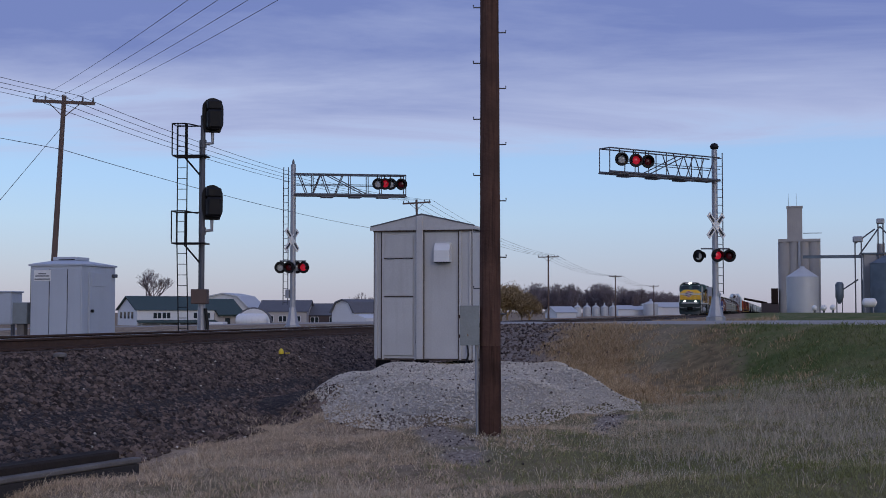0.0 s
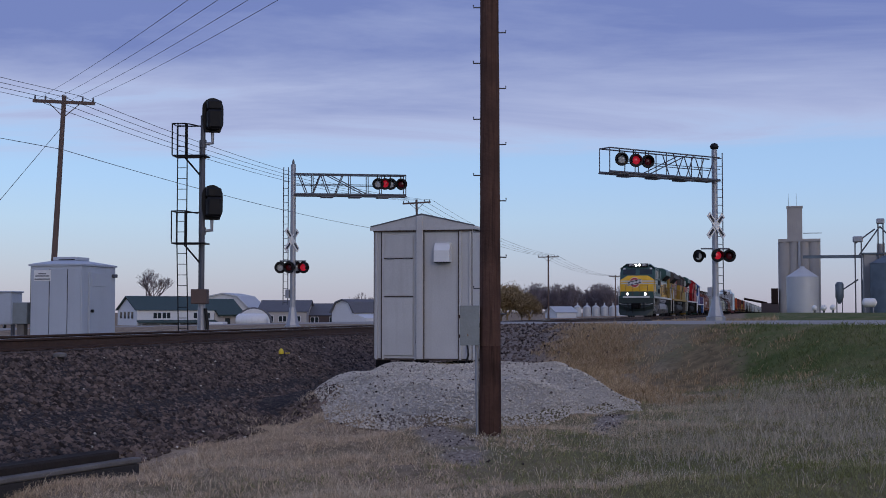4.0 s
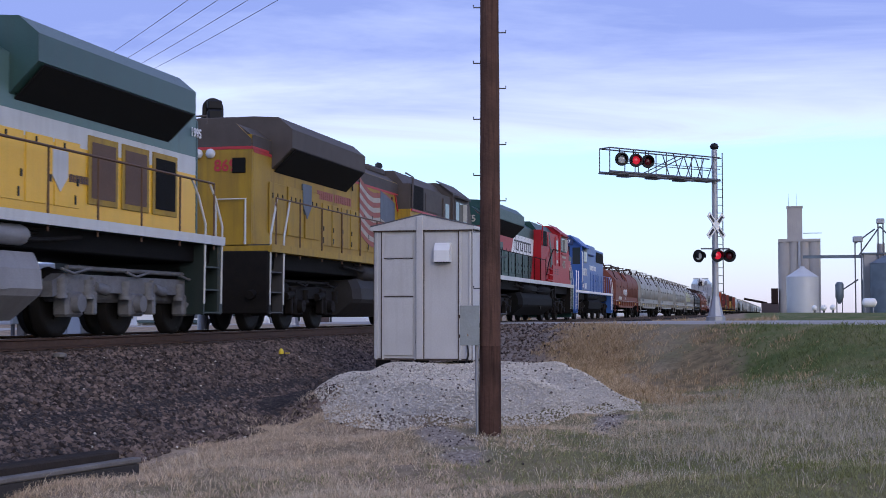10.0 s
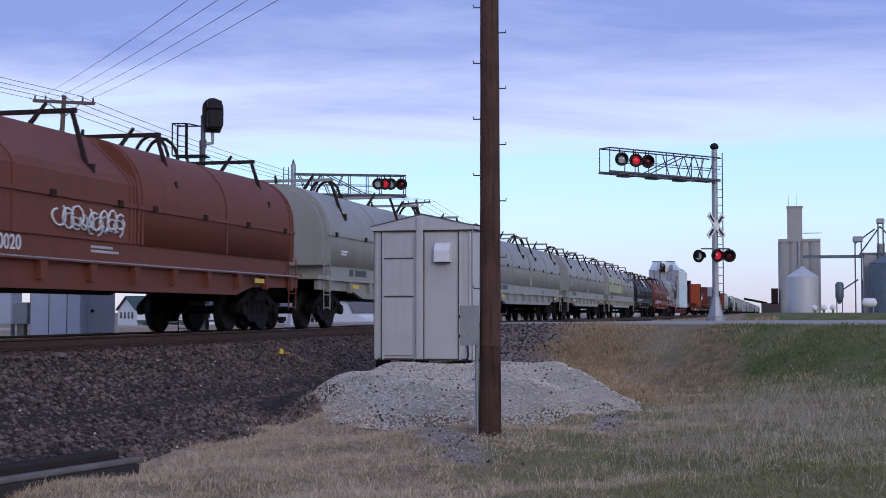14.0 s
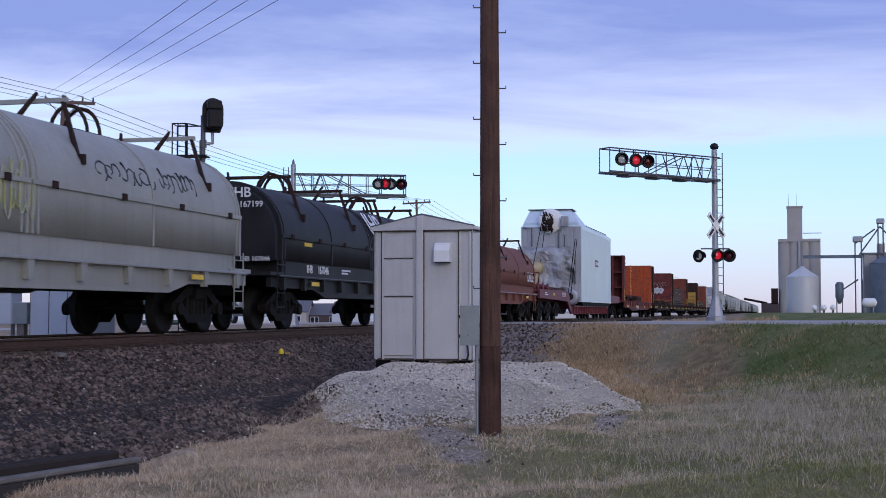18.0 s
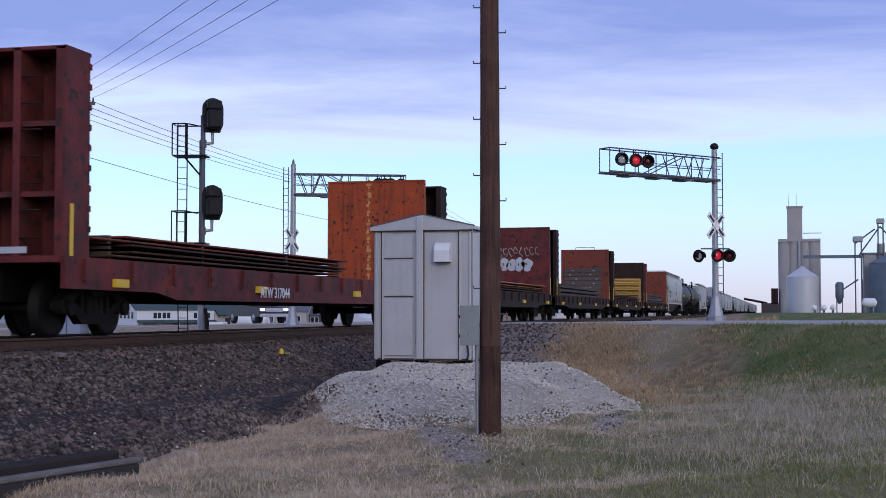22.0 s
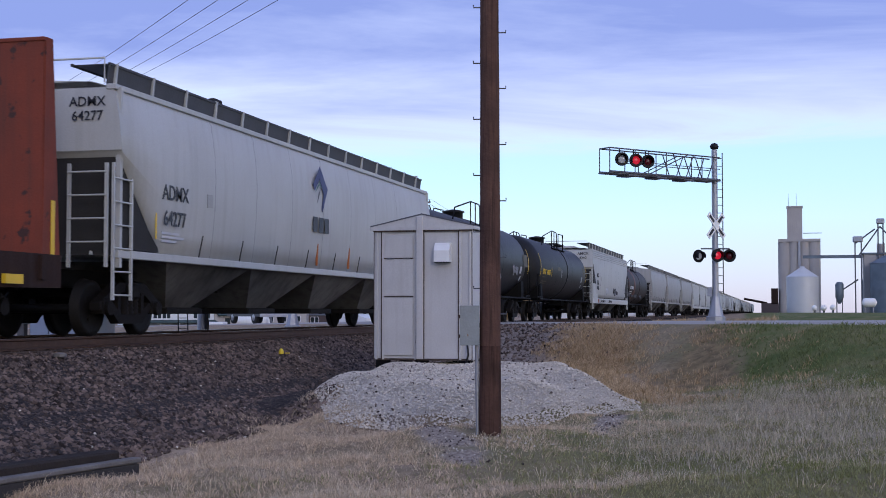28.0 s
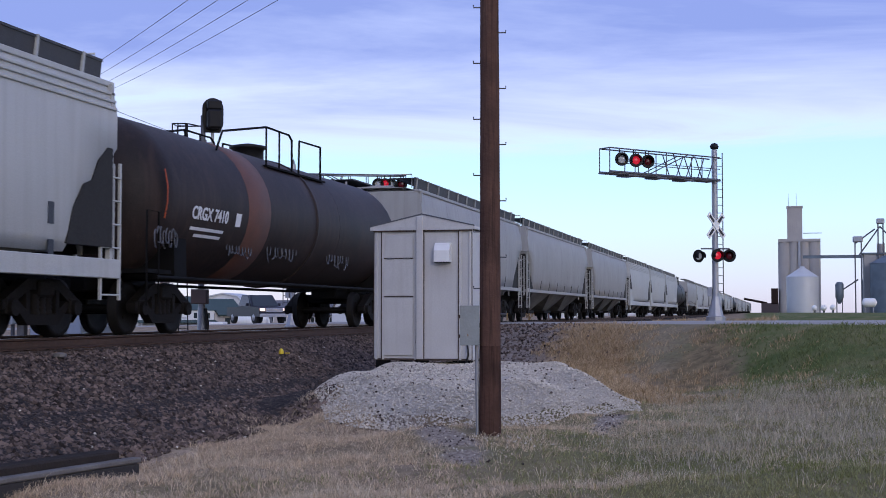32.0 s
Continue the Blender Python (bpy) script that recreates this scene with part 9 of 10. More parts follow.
def board_load(name, label, at, x0, x1, rows, cols, material, seed):
    """Bundles of boards laid along the deck."""
    rng = random.Random(seed)
    c = thing(name, label, "freight load", at)
    w, h = 2.7 / cols, 0.15
    for r in range(rows):
        for k in range(cols):
            a, b = x0 + rng.uniform(0, 1.6), x1 - rng.uniform(0, 2.4)
            y = -1.35 + k * w + rng.uniform(-0.02, 0.02)
            z = 1.24 + r * (h + 0.035) + rng.uniform(0, 0.02)
            part("board", Mesh().box(a, b, y + 0.01, y + w * rng.uniform(0.78, 0.95), z, z + h * rng.uniform(0.75, 1.0), 0.01), material, c)
        for q in range(4):
            xq = x0 + 1.5 + (x1 - x0 - 4.5) * q / 3
            part("spacer", Mesh().box(xq, xq + 0.1, -1.38, 1.36, 1.24 + r * (h + 0.035) + h, 1.24 + (r + 1) * (h + 0.035)), M_WOOD_NEW if (q + r) % 4 == 0 else material, c)
    # loose boards thrown on top
    zt = 1.24 + rows * (h + 0.035)
    for k in range(7):
        n = rng.uniform(3.5, 8.0)
        xc, yc = rng.uniform(x0 + n / 2, x1 - n / 2 - 1.5), rng.uniform(-1.1, 1.1)
        part("board", Mesh().box(-n / 2, n / 2, -0.11, 0.11, -0.03, 0.03, 0.008), material, c, "", pose(xc, yc, zt + 0.04 + 0.02 * (k % 3), rng.uniform(-2, 2), rng.uniform(-0.5, 0.5), rng.uniform(-1.5, 1.5)))
    return c


def hopper_car(L, at, label, paint, words=(), height=4.18, bays=4, curved=True):
    """Covered hopper: curved sides, end cages with ladders, sloping bays below, running boards on top."""
    c = thing("covered_hopper_car", label, "freight car", at)
    car_ends(c, L, 2.1)
    n = 10
    if curved:
        half = [(1.46, 1.36), (1.52, 1.75), (1.565, 2.3), (1.58, 2.85), (1.55, 3.35), (1.47, height - 0.32), (1.40, height - 0.2), (1.05, height - 0.1)]
    else:
        half = [(1.50, 1.2), (1.54, 1.5), (1.54, height - 0.7), (1.48, height - 0.35), (1.42, height - 0.2), (1.1, height - 0.1)]
    def ring(x, zlo):
        h = [(y, max(z, zlo)) for y, z in half]
        return [(x, y, z) for y, z in h] + [(x, -y, z) for y, z in reversed(h)]
    # body shell with sloped end sheets
    body = Mesh().loft([ring(0.72, 2.97), ring(0.78, 2.92), ring(2.3, 1.28), ring(L - 2.3, 1.28), ring(L - 0.78, 2.92), ring(L - 0.72, 2.97)], True)
    part("body", body, paint, c)
    for s in (-1, 1):
        part("side_sill", Mesh().box(0.75, L - 0.75, s * 1.40, s * 1.525, 1.25, 1.38, 0.01) if curved else Mesh().box(0.6, L - 0.6, s * 1.40, s * 1.56, 0.92, 1.22, 0.01), paint, c)
        part("roof_edge", Mesh().box(0.7, L - 0.7, s * 1.30, s * 1.47, height - 0.24, height - 0.15, 0.01), paint, c)
        for q in range(0 if curved else 3):
            part("roof_rib", Mesh().box(0.75, L - 0.75, s * 1.46, s * (1.56 - 0.02 * q), height - 0.62 + q * 0.12, height - 0.57 + q * 0.12, 0.01), paint, c)
        for x, w in ((0.55, -1), (L - 0.55, 1)):
            # corner posts, side and end ladders, sloping end brace
            part("corner_post", Mesh().box(x - w * 0.25, x - w * 0.33, s * 1.44, s * 1.52, 1.1, height - 0.2), paint, c)
            side = Mesh()
            for dx, zt in ((0.0, 2.75), (0.62, 2.55)):
                side.box(x - w * dx, x - w * (dx + 0.05), s * 1.5, s * 1.54, 0.58, zt)
            for k in range(6):
                side.tube([(x, s * 1.53, 0.66 + k * 0.37), (x - w * 0.66, s * 1.53, 0.66 + k * 0.37)], 0.016, 5)
            part("ladder", side, paint, c)
            end = Mesh()
            tall = s > 0
            for y in (0.75, 1.4):
                end.box(x, x - w * 0.05, s * (y - 0.025), s * (y + 0.025), 1.1, height + 0.1 if tall else 2.75)
            for k in range(8 if tall else 4):
                end.tube([(x + w * 0.02, s * 0.75, 1.5 + k * 0.37), (x + w * 0.02, s * 1.4, 1.5 + k * 0.37)], 0.016, 5)
            part("end_ladder", end, paint, c)
            part("end_brace", Mesh().tube([(x - w * 0.3, s * 1.0, 1.3), (x - w * 0.9, s * 1.0, 2.9)], 0.05, 6), paint, c)
            # shade of the open end's stepped recess above the sill, as dark sheets
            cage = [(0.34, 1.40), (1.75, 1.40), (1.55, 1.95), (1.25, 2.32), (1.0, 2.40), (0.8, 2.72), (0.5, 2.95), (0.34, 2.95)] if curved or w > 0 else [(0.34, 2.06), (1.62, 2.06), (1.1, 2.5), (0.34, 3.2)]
            part("end_cage", Mesh().prism([(x - w * a, z) for a, z in cage], s * 1.40, s * (1.475 if curved else 1.56 if w > 0 else 1.547), "xz"), M_HOPPER_DK, c, "dark sheet painted as shade in the open end")
            if not curved and w < 0:
                part("corner_sheet", Mesh().box(x - w * 0.34, x - w * 2.4, s * 1.42, s * 1.538, 1.2, 2.06), paint, c)
            part("end_slope", Mesh().box(x - w * 0.28, x - w * 0.32, s * 0.05, s * 1.42, 1.3, 2.95), M_HOPPER_DK, c, "dark sheet painted as shade before the end slope")
        for k in range(1, 8):
            x = 2.4 + (L - 4.8) * k / 8
            part("seam", Mesh().loft([[(x - 0.015, s * (y + 0.004), z) for y, z in half], [(x - 0.003, s * (y + 0.004), z) for y, z in half]], True, False, False), M_GALV_DK, c, "dark welded seam")
        for k in range(bays * 2):
            x = 3.0 + (L - 6.0) * (k + 0.5) / (bays * 2)
            part("side_brace", Mesh().loft([[(x - 0.012, s * 1.455, 1.36), (x + 0.012, s * 1.455, 1.36), (x + 0.012, s * 1.48, 1.36), (x - 0.012, s * 1.48, 1.36)], [(x + 0.05, s * 1.515, 1.78), (x + 0.075, s * 1.515, 1.78), (x + 0.075, s * 1.535, 1.78), (x + 0.05, s * 1.535, 1.78)]]), M_HOPPER_DK, c)
    bw = (L - 5.6) / bays
    for k in range(bays):
        xa = 2.8 + k * bw
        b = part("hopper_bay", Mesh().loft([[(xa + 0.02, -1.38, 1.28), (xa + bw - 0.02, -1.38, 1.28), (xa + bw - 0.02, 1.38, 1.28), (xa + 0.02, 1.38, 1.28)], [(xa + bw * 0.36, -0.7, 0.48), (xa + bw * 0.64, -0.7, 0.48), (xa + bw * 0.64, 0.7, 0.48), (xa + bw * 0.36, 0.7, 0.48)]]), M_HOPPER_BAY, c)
        part("outlet_gate", Mesh().box(xa + bw * 0.3, xa + bw * 0.7, -0.85, 0.85, 0.36, 0.48, 0.02), M_TRUCK, b)
    part("centre_sill", Mesh().box(0.7, L - 0.7, -0.3, 0.3, 0.8, 1.1), M_UNDER, c)
    part("roof", Mesh().prism([(-1.38, height - 0.2), (-1.0, height - 0.1), (0, height - 0.04), (1.0, height - 0.1), (1.38, height - 0.2)], 0.72, L - 0.72), paint, c)
    part("roof_hatch", Mesh().box(1.6, L - 1.6, -0.35, 0.35, height - 0.06, height + 0.06, 0.03), paint, c)
    for s in (-1, 1):
        m = Mesh()
        m.box(0.8, L - 0.8, s * 0.62, s * 0.66, height + 0.17, height + 0.21)
        m.box(0.8, L - 0.8, s * 1.28, s * 1.32, height + 0.17, height + 0.21)
        m.box(0.85, L - 0.85, s * 0.66, s * 1.28, height + 0.185, height + 0.20)
        part("running_board", m, M_LOCO_GREY, c, "dark grating running board")
        k = 1.0
        while k < L - 0.9:
            part("board_bracket", Mesh().prism([(s * 1.2, height - 0.2), (s * 1.3, height - 0.2), (s * 1.34, height + 0.22), (s * 1.29, height + 0.22)], k, k + 0.06), paint, c)
            k += 1.35
        # leaning sheet added to stand for the running board's dark underside
        part("board_edge", Mesh().prism([(s * 1.25, height - 0.16), (s * 1.262, height - 0.16), (s * 1.305, height + 0.2), (s * 1.29, height + 0.2)], 0.8, L - 0.8), M_LOCO_GREY, c, "added dark sheet for the running board underside")
    for x in (0.85, L - 0.85):
        part("end_rail", Mesh().tube([(x, -1.2, height - 0.1), (x, -1.2, height + 0.3), (x, 1.2, height + 0.3), (x, 1.2, height - 0.1)], 0.018, 5), paint, c)
    for f in words:
        f(c)
    return c


def tank_car(L, at, label, paint, words=(), r=1.46, zc=2.44, band=None):
    c = thing("tank_car", label, "freight car", at)
    car_ends(c, L, 2.2)
    x0, x1 = 1.0, L - 1.0
    part("shell", Mesh().lathe([(0.05, x0), (r * 0.55, x0 + 0.1), (r * 0.85, x0 + 0.3), (r * 0.97, x0 + 0.55), (r, x0 + 0.8), (r, x1 - 0.8), (r * 0.97, x1 - 0.55), (r * 0.85, x1 - 0.3), (r * 0.55, x1 - 0.1), (0.05, x1)], (0, 0, zc), "x", 36), paint, c)
    for k in (2, 4):
        x = x0 + 0.8 + (x1 - x0 - 1.6) * k / 6
        part("weld_seam", Mesh().lathe([(r, x - 0.02), (r + 0.003, x - 0.012), (r + 0.003, x + 0.012), (r, x + 0.02)], (0, 0, zc), "x", 36), paint, c)
    if band:
        part("rust_band", Mesh().lathe([(r, L * 0.30), (r + 0.006, L * 0.30 + 0.01), (r + 0.006, L * 0.30 + 1.2), (r, L * 0.30 + 1.21)], (0, 0, zc), "x", 36), band, c, "rusty stain band round the tank")
    part("strap", Mesh().lathe([(r, L * 0.5 + 0.6), (r + 0.03, L * 0.5 + 0.61), (r + 0.03, L * 0.5 + 0.72), (r, L * 0.5 + 0.73)], (0, 0, zc), "x", 36), paint, c)
    for w in (0, 1):
        xs = (0.7, 3.4) if w == 0 else (L - 3.4, L - 0.7)
        part("stub_sill", Mesh().box(*xs, -0.35, 0.35, 0.75, 1.15, 0.02), M_UNDER, c)
        part("end_platform", Mesh().box(xs[0], xs[0] + 1.0 if w == 0 else xs[1], -1.45, 1.45, 1.05, 1.12), M_UNDER, c) if w == 0 else part("end_platform", Mesh().box(xs[1] - 1.0, xs[1], -1.45, 1.45, 1.05, 1.12), M_UNDER, c)
        xb = 2.2 if w == 0 else L - 2.2
        part("saddle", Mesh().prism([(-1.4, 0.95), (1.4, 0.95), (1.38, 1.7), (0.6, 1.15), (-0.6, 1.15), (-1.38, 1.7)], xb - 0.25, xb + 0.25), M_UNDER, c)
        for s in (-1, 1):
            xe = 0.75 if w == 0 else L - 0.75
            part("end_ladder", Mesh().tube([(xe, s * 1.45, 0.5), (xe, s * 1.45, 2.1), (xe + (0.45 if w == 0 else -0.45), s * 1.45, 2.1), (xe + (0.45 if w == 0 else -0.45), s * 1.45, 0.5)], 0.02, 5), M_UNDER, c)
    for s in (-1, 1):
        part("side_rail", Mesh().tube([(1.0, s * 1.5, 0.98), (L - 1.0, s * 1.5, 0.98)], 0.035, 6), M_UNDER, c)
    # manway, valves and the top platform
    xm = L / 2
    part("manway", Mesh().lathe([(0.36, 0), (0.36, 0.22), (0.42, 0.24), (0.42, 0.3), (0.1, 0.36)], (xm, 0, zc + r - 0.04), n=16), M_BLACK, c)
    part("valve", Mesh().cyl((xm + 0.8, 0.2, zc + r - 0.05), (xm + 0.8, 0.2, zc + r + 0.28), 0.12, n=10), M_BLACK, c)
    part("platform", Mesh().box(xm - 1.5, xm + 2.4, -1.05, 1.05, zc + r * 0.74, zc + r * 0.74 + 0.04), M_UNDER, c)
    for s in (-1, 1):
        m = Mesh().tube([(xm - 3.9, s * 0.9, zc + r * 0.80), (xm - 3.6, s * 0.9, zc + r + 0.12), (xm - 1.3, s * 0.95, zc + r + 0.5), (xm + 0.1, s * 0.95, zc + r + 0.5), (xm + 0.3, s * 0.95, zc + r + 0.4), (xm + 0.3, s * 0.95, zc + r * 0.74)], 0.025, 6)
        for k in (-1.3, -0.5):
            m.tube([(xm + k, s * 0.95, zc + r * 0.76), (xm + k, s * 0.95, zc + r + 0.5)], 0.022, 5)
        m.tube([(xm + 0.75, s * 0.95, zc + r * 0.74), (xm + 0.8, s * 0.95, zc + r + 0.45), (xm + 2.3, s * 0.95, zc + r + 0.48), (xm + 2.3, s * 0.95, zc + r * 0.74)], 0.025, 6)
        part("platform_rail", m, M_UNDER, c)
    for f in words:
        f(c)
    return c


def face_scrawl(x, y0, z0, w, h, material, seed, letters=5):
    """Sprayed scribbled letters on an end face that faces -x; they run from +y to -y."""
    def f(c):
        rng = random.Random(seed)
        lw = w / letters
        for k in range(letters):
            ya = y0 - k * lw
            n = 7
            pts = []
            for j in range(n):
                a = j / (n - 1) * rng.uniform(4.0, 6.0) + rng.uniform(0, 1.5)
                pts.append((x - 0.006, ya - lw * (0.5 + 0.42 * math.cos(a)), z0 + h * (0.5 + 0.45 * math.sin(a * 0.9)) + 0.05 * h * rng.uniform(-1, 1)))
            part("sprayed_stroke", Mesh().tube(pts, 0.018, 5), material, c)
    return f


def tank_word(text, size, material, x, ang, r=1.46, zc=2.44):
    """Lettering that lies on the near side of a tank at an angle above the middle."""
    def f(c):
        a = radians(ang)
        lettering("number", text, size, material, c, pose(x, -(r + 0.012) * math.cos(a), zc + (r + 0.012) * math.sin(a), 90 - ang, 0, 0))
    return f


def tank_bar(x, ang, w, h, material, r=1.46, zc=2.44):
    def f(c):
        a = radians(ang)
        part("mark", Mesh().box(-w / 2, w / 2, -h / 2, h / 2, 0, 0.006), material, c, "", pose(x, -(r + 0.004) * math.cos(a), zc + (r + 0.004) * math.sin(a), 90 - ang, 0, 0))
    return f


def scrawl(x, y, z, w, h, material, seed, lean=0.0, thick=0.02):
    """A loose sprayed scribble as thin strokes on a side that faces -y."""
    def f(c):
        rng = random.Random(seed)
        n = 8
        for k in range(n):
            xm, zm = x + w * (k + 0.5) / n, z + h * 0.5
            turn, first = rng.choice((-1, 1)) * rng.uniform(3.5, 6.5), rng.uniform(0, 6.28)
            wide, high = w / n * rng.uniform(0.4, 0.75), h * rng.uniform(0.35, 0.6)
            pts = []
            for j in range(10):
                dz = high * math.sin(first + turn * j / 9) * (1 - 0.06 * j)
                pts.append((xm + wide * math.cos(first + turn * j / 9), y - 0.004 + lean * (dz + h * 0.5), zm + dz))
            part("sprayed_stroke", Mesh().tube(pts, thick, 4), material, c)
    return f


def word_on(text, size, material, x, z, half, out=0.01):
    return lambda c: lettering("number", text, size, material, c, side_at(x, -half - out, z), 0.45)


def bar_on(x, z, widths, h, material, half):
    return lambda c: bars(c, x, -half, z, widths, h, material, 1.7, 0.008)


# ---- the train: lengths measured from the nose ----
def at_s(s):
    return pose(FRONT_AT_0 + s, TRACK_Y, 0)


def couple(car, s, turned=False, length=0.0):
    TRAIN.append((car, s, turned, length))
    return car


def build_train():
    couple(lead_loco(at_s(0.8)), 0.8)
    couple(second_loco(at_s(23.95)), 23.95, True, 22.7)
    couple(third_loco(at_s(46.6)), 46.6, True, 22.7)
    couple(switcher(at_s(68.5)), 68.5)
    couple(coil_car(17.3, M_COIL_RED, at_s(86.8), "rust-red coil car with angular covers and sprayed lettering", "angled", top=3.3, words=
                    [word_on("CTRN 500020", 0.30, M_MARK_W, 4.3, 1.35, 1.425), scrawl(6.0, -1.47, 1.6, 2.2, 0.42, M_MARK_W, 3), scrawl(6.3, -1.475, 1.58, 1.8, 0.3, M_SPRAY, 13), bar_on(7.2, 1.38, [0.7, 0.9], 0.04, M_SPRAY, 1.425)]), 86.8)
    for s, k in ((104.1, 0), (123.1, 1), (142.2, 2)):
        L = 17.5 if k == 2 else 19.0
        couple(coil_car(L, M_COIL_GREY, at_s(s), "pale grey-green coil car with rounded ribbed covers", "round", top=3.42, words=
                        [bar_on(3.0, 1.28, [0.3], 0.16, M_MARK_B, 1.425), bar_on(3.5, 1.28, [0.9], 0.16, M_MARK_B, 1.425), bar_on(2.2, 1.84, [0.5, 0.4], 0.04, M_MARK_W, 1.465), bar_on(12.6, 1.30, [0.6, 0.4], 0.04, M_MARK_B, 1.425), shield_mark(L * 0.72)]), s)
    couple(coil_car(17.8, M_COIL_GREY, at_s(159.7), "pale grey coil car with yellow-green spray and scrawls", "round",
                    [bar_on(2.4, 1.28, [1.2], 0.15, M_MARK_B, 1.425), scrawl(11.0, -1.435, 2.46, 2.0, 0.34, M_MARK_B, 5, 0.36, 0.016), scrawl(13.2, -1.435, 2.46, 1.5, 0.4, M_MARK_B, 6, 0.36, 0.014), scrawl(8.0, -1.47, 1.6, 1.0, 0.9, M_COIL_YEL, 9, 0.0, 0.014)], patch=M_COIL_YEL, top=3.42), 159.7)
    couple(coil_car(15.8, M_COIL_BLACK, at_s(177.5), "charcoal black coil car with white lettering", "round",
                    [word_on("167046", 0.26, M_MARK_W, 4.0, 1.35, 1.425), word_on("IHB", 0.26, M_MARK_W, 3.05, 1.35, 1.425), bar_on(5.4, 1.38, [0.7, 0.5], 0.04, M_MARK_W, 1.425)] + [charcoal_mark]), 177.5)
    couple(coil_car(17.9, M_COIL_RED, at_s(193.3), "rust-red coil car with rounded covers and white numbers", "round",
                    [word_on("CTRN 500168", 0.29, M_MARK_W, 4.4, 1.35, 1.425), scrawl(6.6, -1.43, 1.27, 1.6, 0.17, M_MARK_W, 7, 0.0, 0.012), word_on("DUCE", 0.56, M_MARK_W, 15.6, 1.86, 1.465), bar_on(8.4, 1.85, [0.5, 0.6], 0.05, M_SPRAY, 1.46)]), 193.3)
    couple(depressed_flat(33.9, at_s(211.2)), 211.2)
    couple(boiler_module(at_s(211.2)), 211.2)
    flats = [
        (245.1, 23.2, M_BULK_RED, M_BULK_ORANGE, M_BULK_RED, "red-brown bulkhead flat car with an orange flaking bulkhead"),
        (268.3, 23.2, M_BULK_DARK, M_BULK_RED, M_BULK_DARK, "dark bulkhead flat car with a sprayed brown bulkhead"),
        (291.4, 23.2, M_BULK_DARK, M_BULK_BROWN, M_BULK_DARK, "dark bulkhead flat car with timber-patched brown bulkhead"),
        (314.8, 23.2, M_BULK_DARK, M_BULK_DARK, M_BULK_DARK, "dark rusty bulkhead flat car carrying yellow timber"),
        (338.1, 23.2, M_BULK_RED, M_BULK_BROWN, M_BULK_DARK, "rusty bulkhead flat car with red-brown bulkheads"),
    ]
    for k, (s, L, a, b, d, lab) in enumerate(flats):
        c = couple(bulkhead_flat(L, at_s(s), lab, a, b, d, handhold=k == 2), s)
        xf = L - 1.31
        if k == 0:
            rng = random.Random(77)
            for j in range(34):
                z = 1.3 + j * 0.09
                part("rust_streak", Mesh().box(xf - 0.006, xf, 0.17 + rng.uniform(-0.05, 0.03), 0.235 + rng.uniform(-0.02, 0.05), z, z + rng.uniform(0.07, 0.1)), M_PLATE_PALE if j % 3 else M_PLATE_HOT, c, "pale orange run of bare rust")
            lettering("number", "ATW 317044", 0.3, M_MARK_W, c, side_at(9.3, -1.6, 0.78), 0.4)
        if k == 1:
            face_scrawl(xf, 0.95, 2.98, 2.0, 0.46, M_FLAG_PALE, 31, 8)(c)
            face_scrawl(xf + 0.008, 1.2, 2.35, 0.6, 0.7, M_PLATE_PALE, 36, 3)(c)
            for q, (wd, hg) in enumerate(((0.40, 0.66), (0.46, 0.58), (0.44, 0.64), (0.52, 0.56))):
                yq, zq = 0.62 - q * 0.36, 2.62 - 0.03 * (q % 2)
                oval = [(yq + wd * 0.5 * (1 + 0.22 * math.sin(a * 3 + q * 2.1)) * math.cos(a), zq + hg * 0.5 * (1 + 0.1 * math.cos(a * 2 + q)) * math.sin(a)) for a in [i / 18 * 2 * math.pi for i in range(18)]]
                part("sprayed_letter", Mesh().prism(oval, xf - 0.008, xf), M_SPRAY, c, "fat grey-white sprayed letter")
                part("letter_eye", Mesh().prism([(yq + 0.05 + (y - yq) * 0.1, zq + 0.04 * (q % 2) + (z - zq) * 0.25) for y, z in oval], xf - 0.012, xf - 0.004), M_BULK_DARK, c)
            bars(c, 4.2, -1.535, 0.84, [0.6], 0.13, M_SPRAY)
        if k == 2:
            rng = random.Random(78)
            for j in range(5):
                part("patch_board", Mesh().box(xf - 0.05, xf, 1.35 - rng.uniform(0, 0.15), -1.0 - rng.uniform(0, 0.2), 1.85 + j * 0.27, 2.09 + j * 0.27, 0.01), M_WOOD_OLD, c, "dark timber patch board")
                for q in range(2):
                    part("bolt", Mesh().box(xf - 0.06, xf - 0.05, 0.9 - q * 1.3 - 0.2 * (j % 3), 0.98 - q * 1.3 - 0.2 * (j % 3), 1.92 + j * 0.27, 1.97 + j * 0.27), M_SPRAY, c)
        ld = at_s(s)
        if k == 0:
            couple(stack_load("steel_plate_stack", "stack of long rusty steel plates on spacers", ld, 1.7, 15.0, 5, 0.035, 2.85, M_PLATE, 40 + k, 1.4, M_BULK_BROWN), s)
        elif k == 1:
            couple(stack_load("steel_plate_stack", "low stack of rusty steel plates with orange edges", ld, 1.6, L - 1.6, 4, 0.04, 2.8, M_PLATE, 40 + k, 1.6, M_PLATE_HOT), s)
        elif k == 2:
            couple(board_load("timber_load", "dark weathered timber baulks on a flat car", ld, 1.8, L - 2.2, 3, 7, M_WOOD_OLD, 44), s)
        elif k == 3:
            couple(stack_load("steel_plate_stack", "low stack of dark steel plates", ld, 1.6, L - 3.6, 4, 0.04, 2.8, M_PLATE, 47), s)
            couple(yellow_posts(ld, L), s)
        else:
            couple(board_load("timber_load", "stacked dark timber baulks on a flat car", ld, 1.8, L - 3.0, 4, 6, M_WOOD_OLD, 45), s)
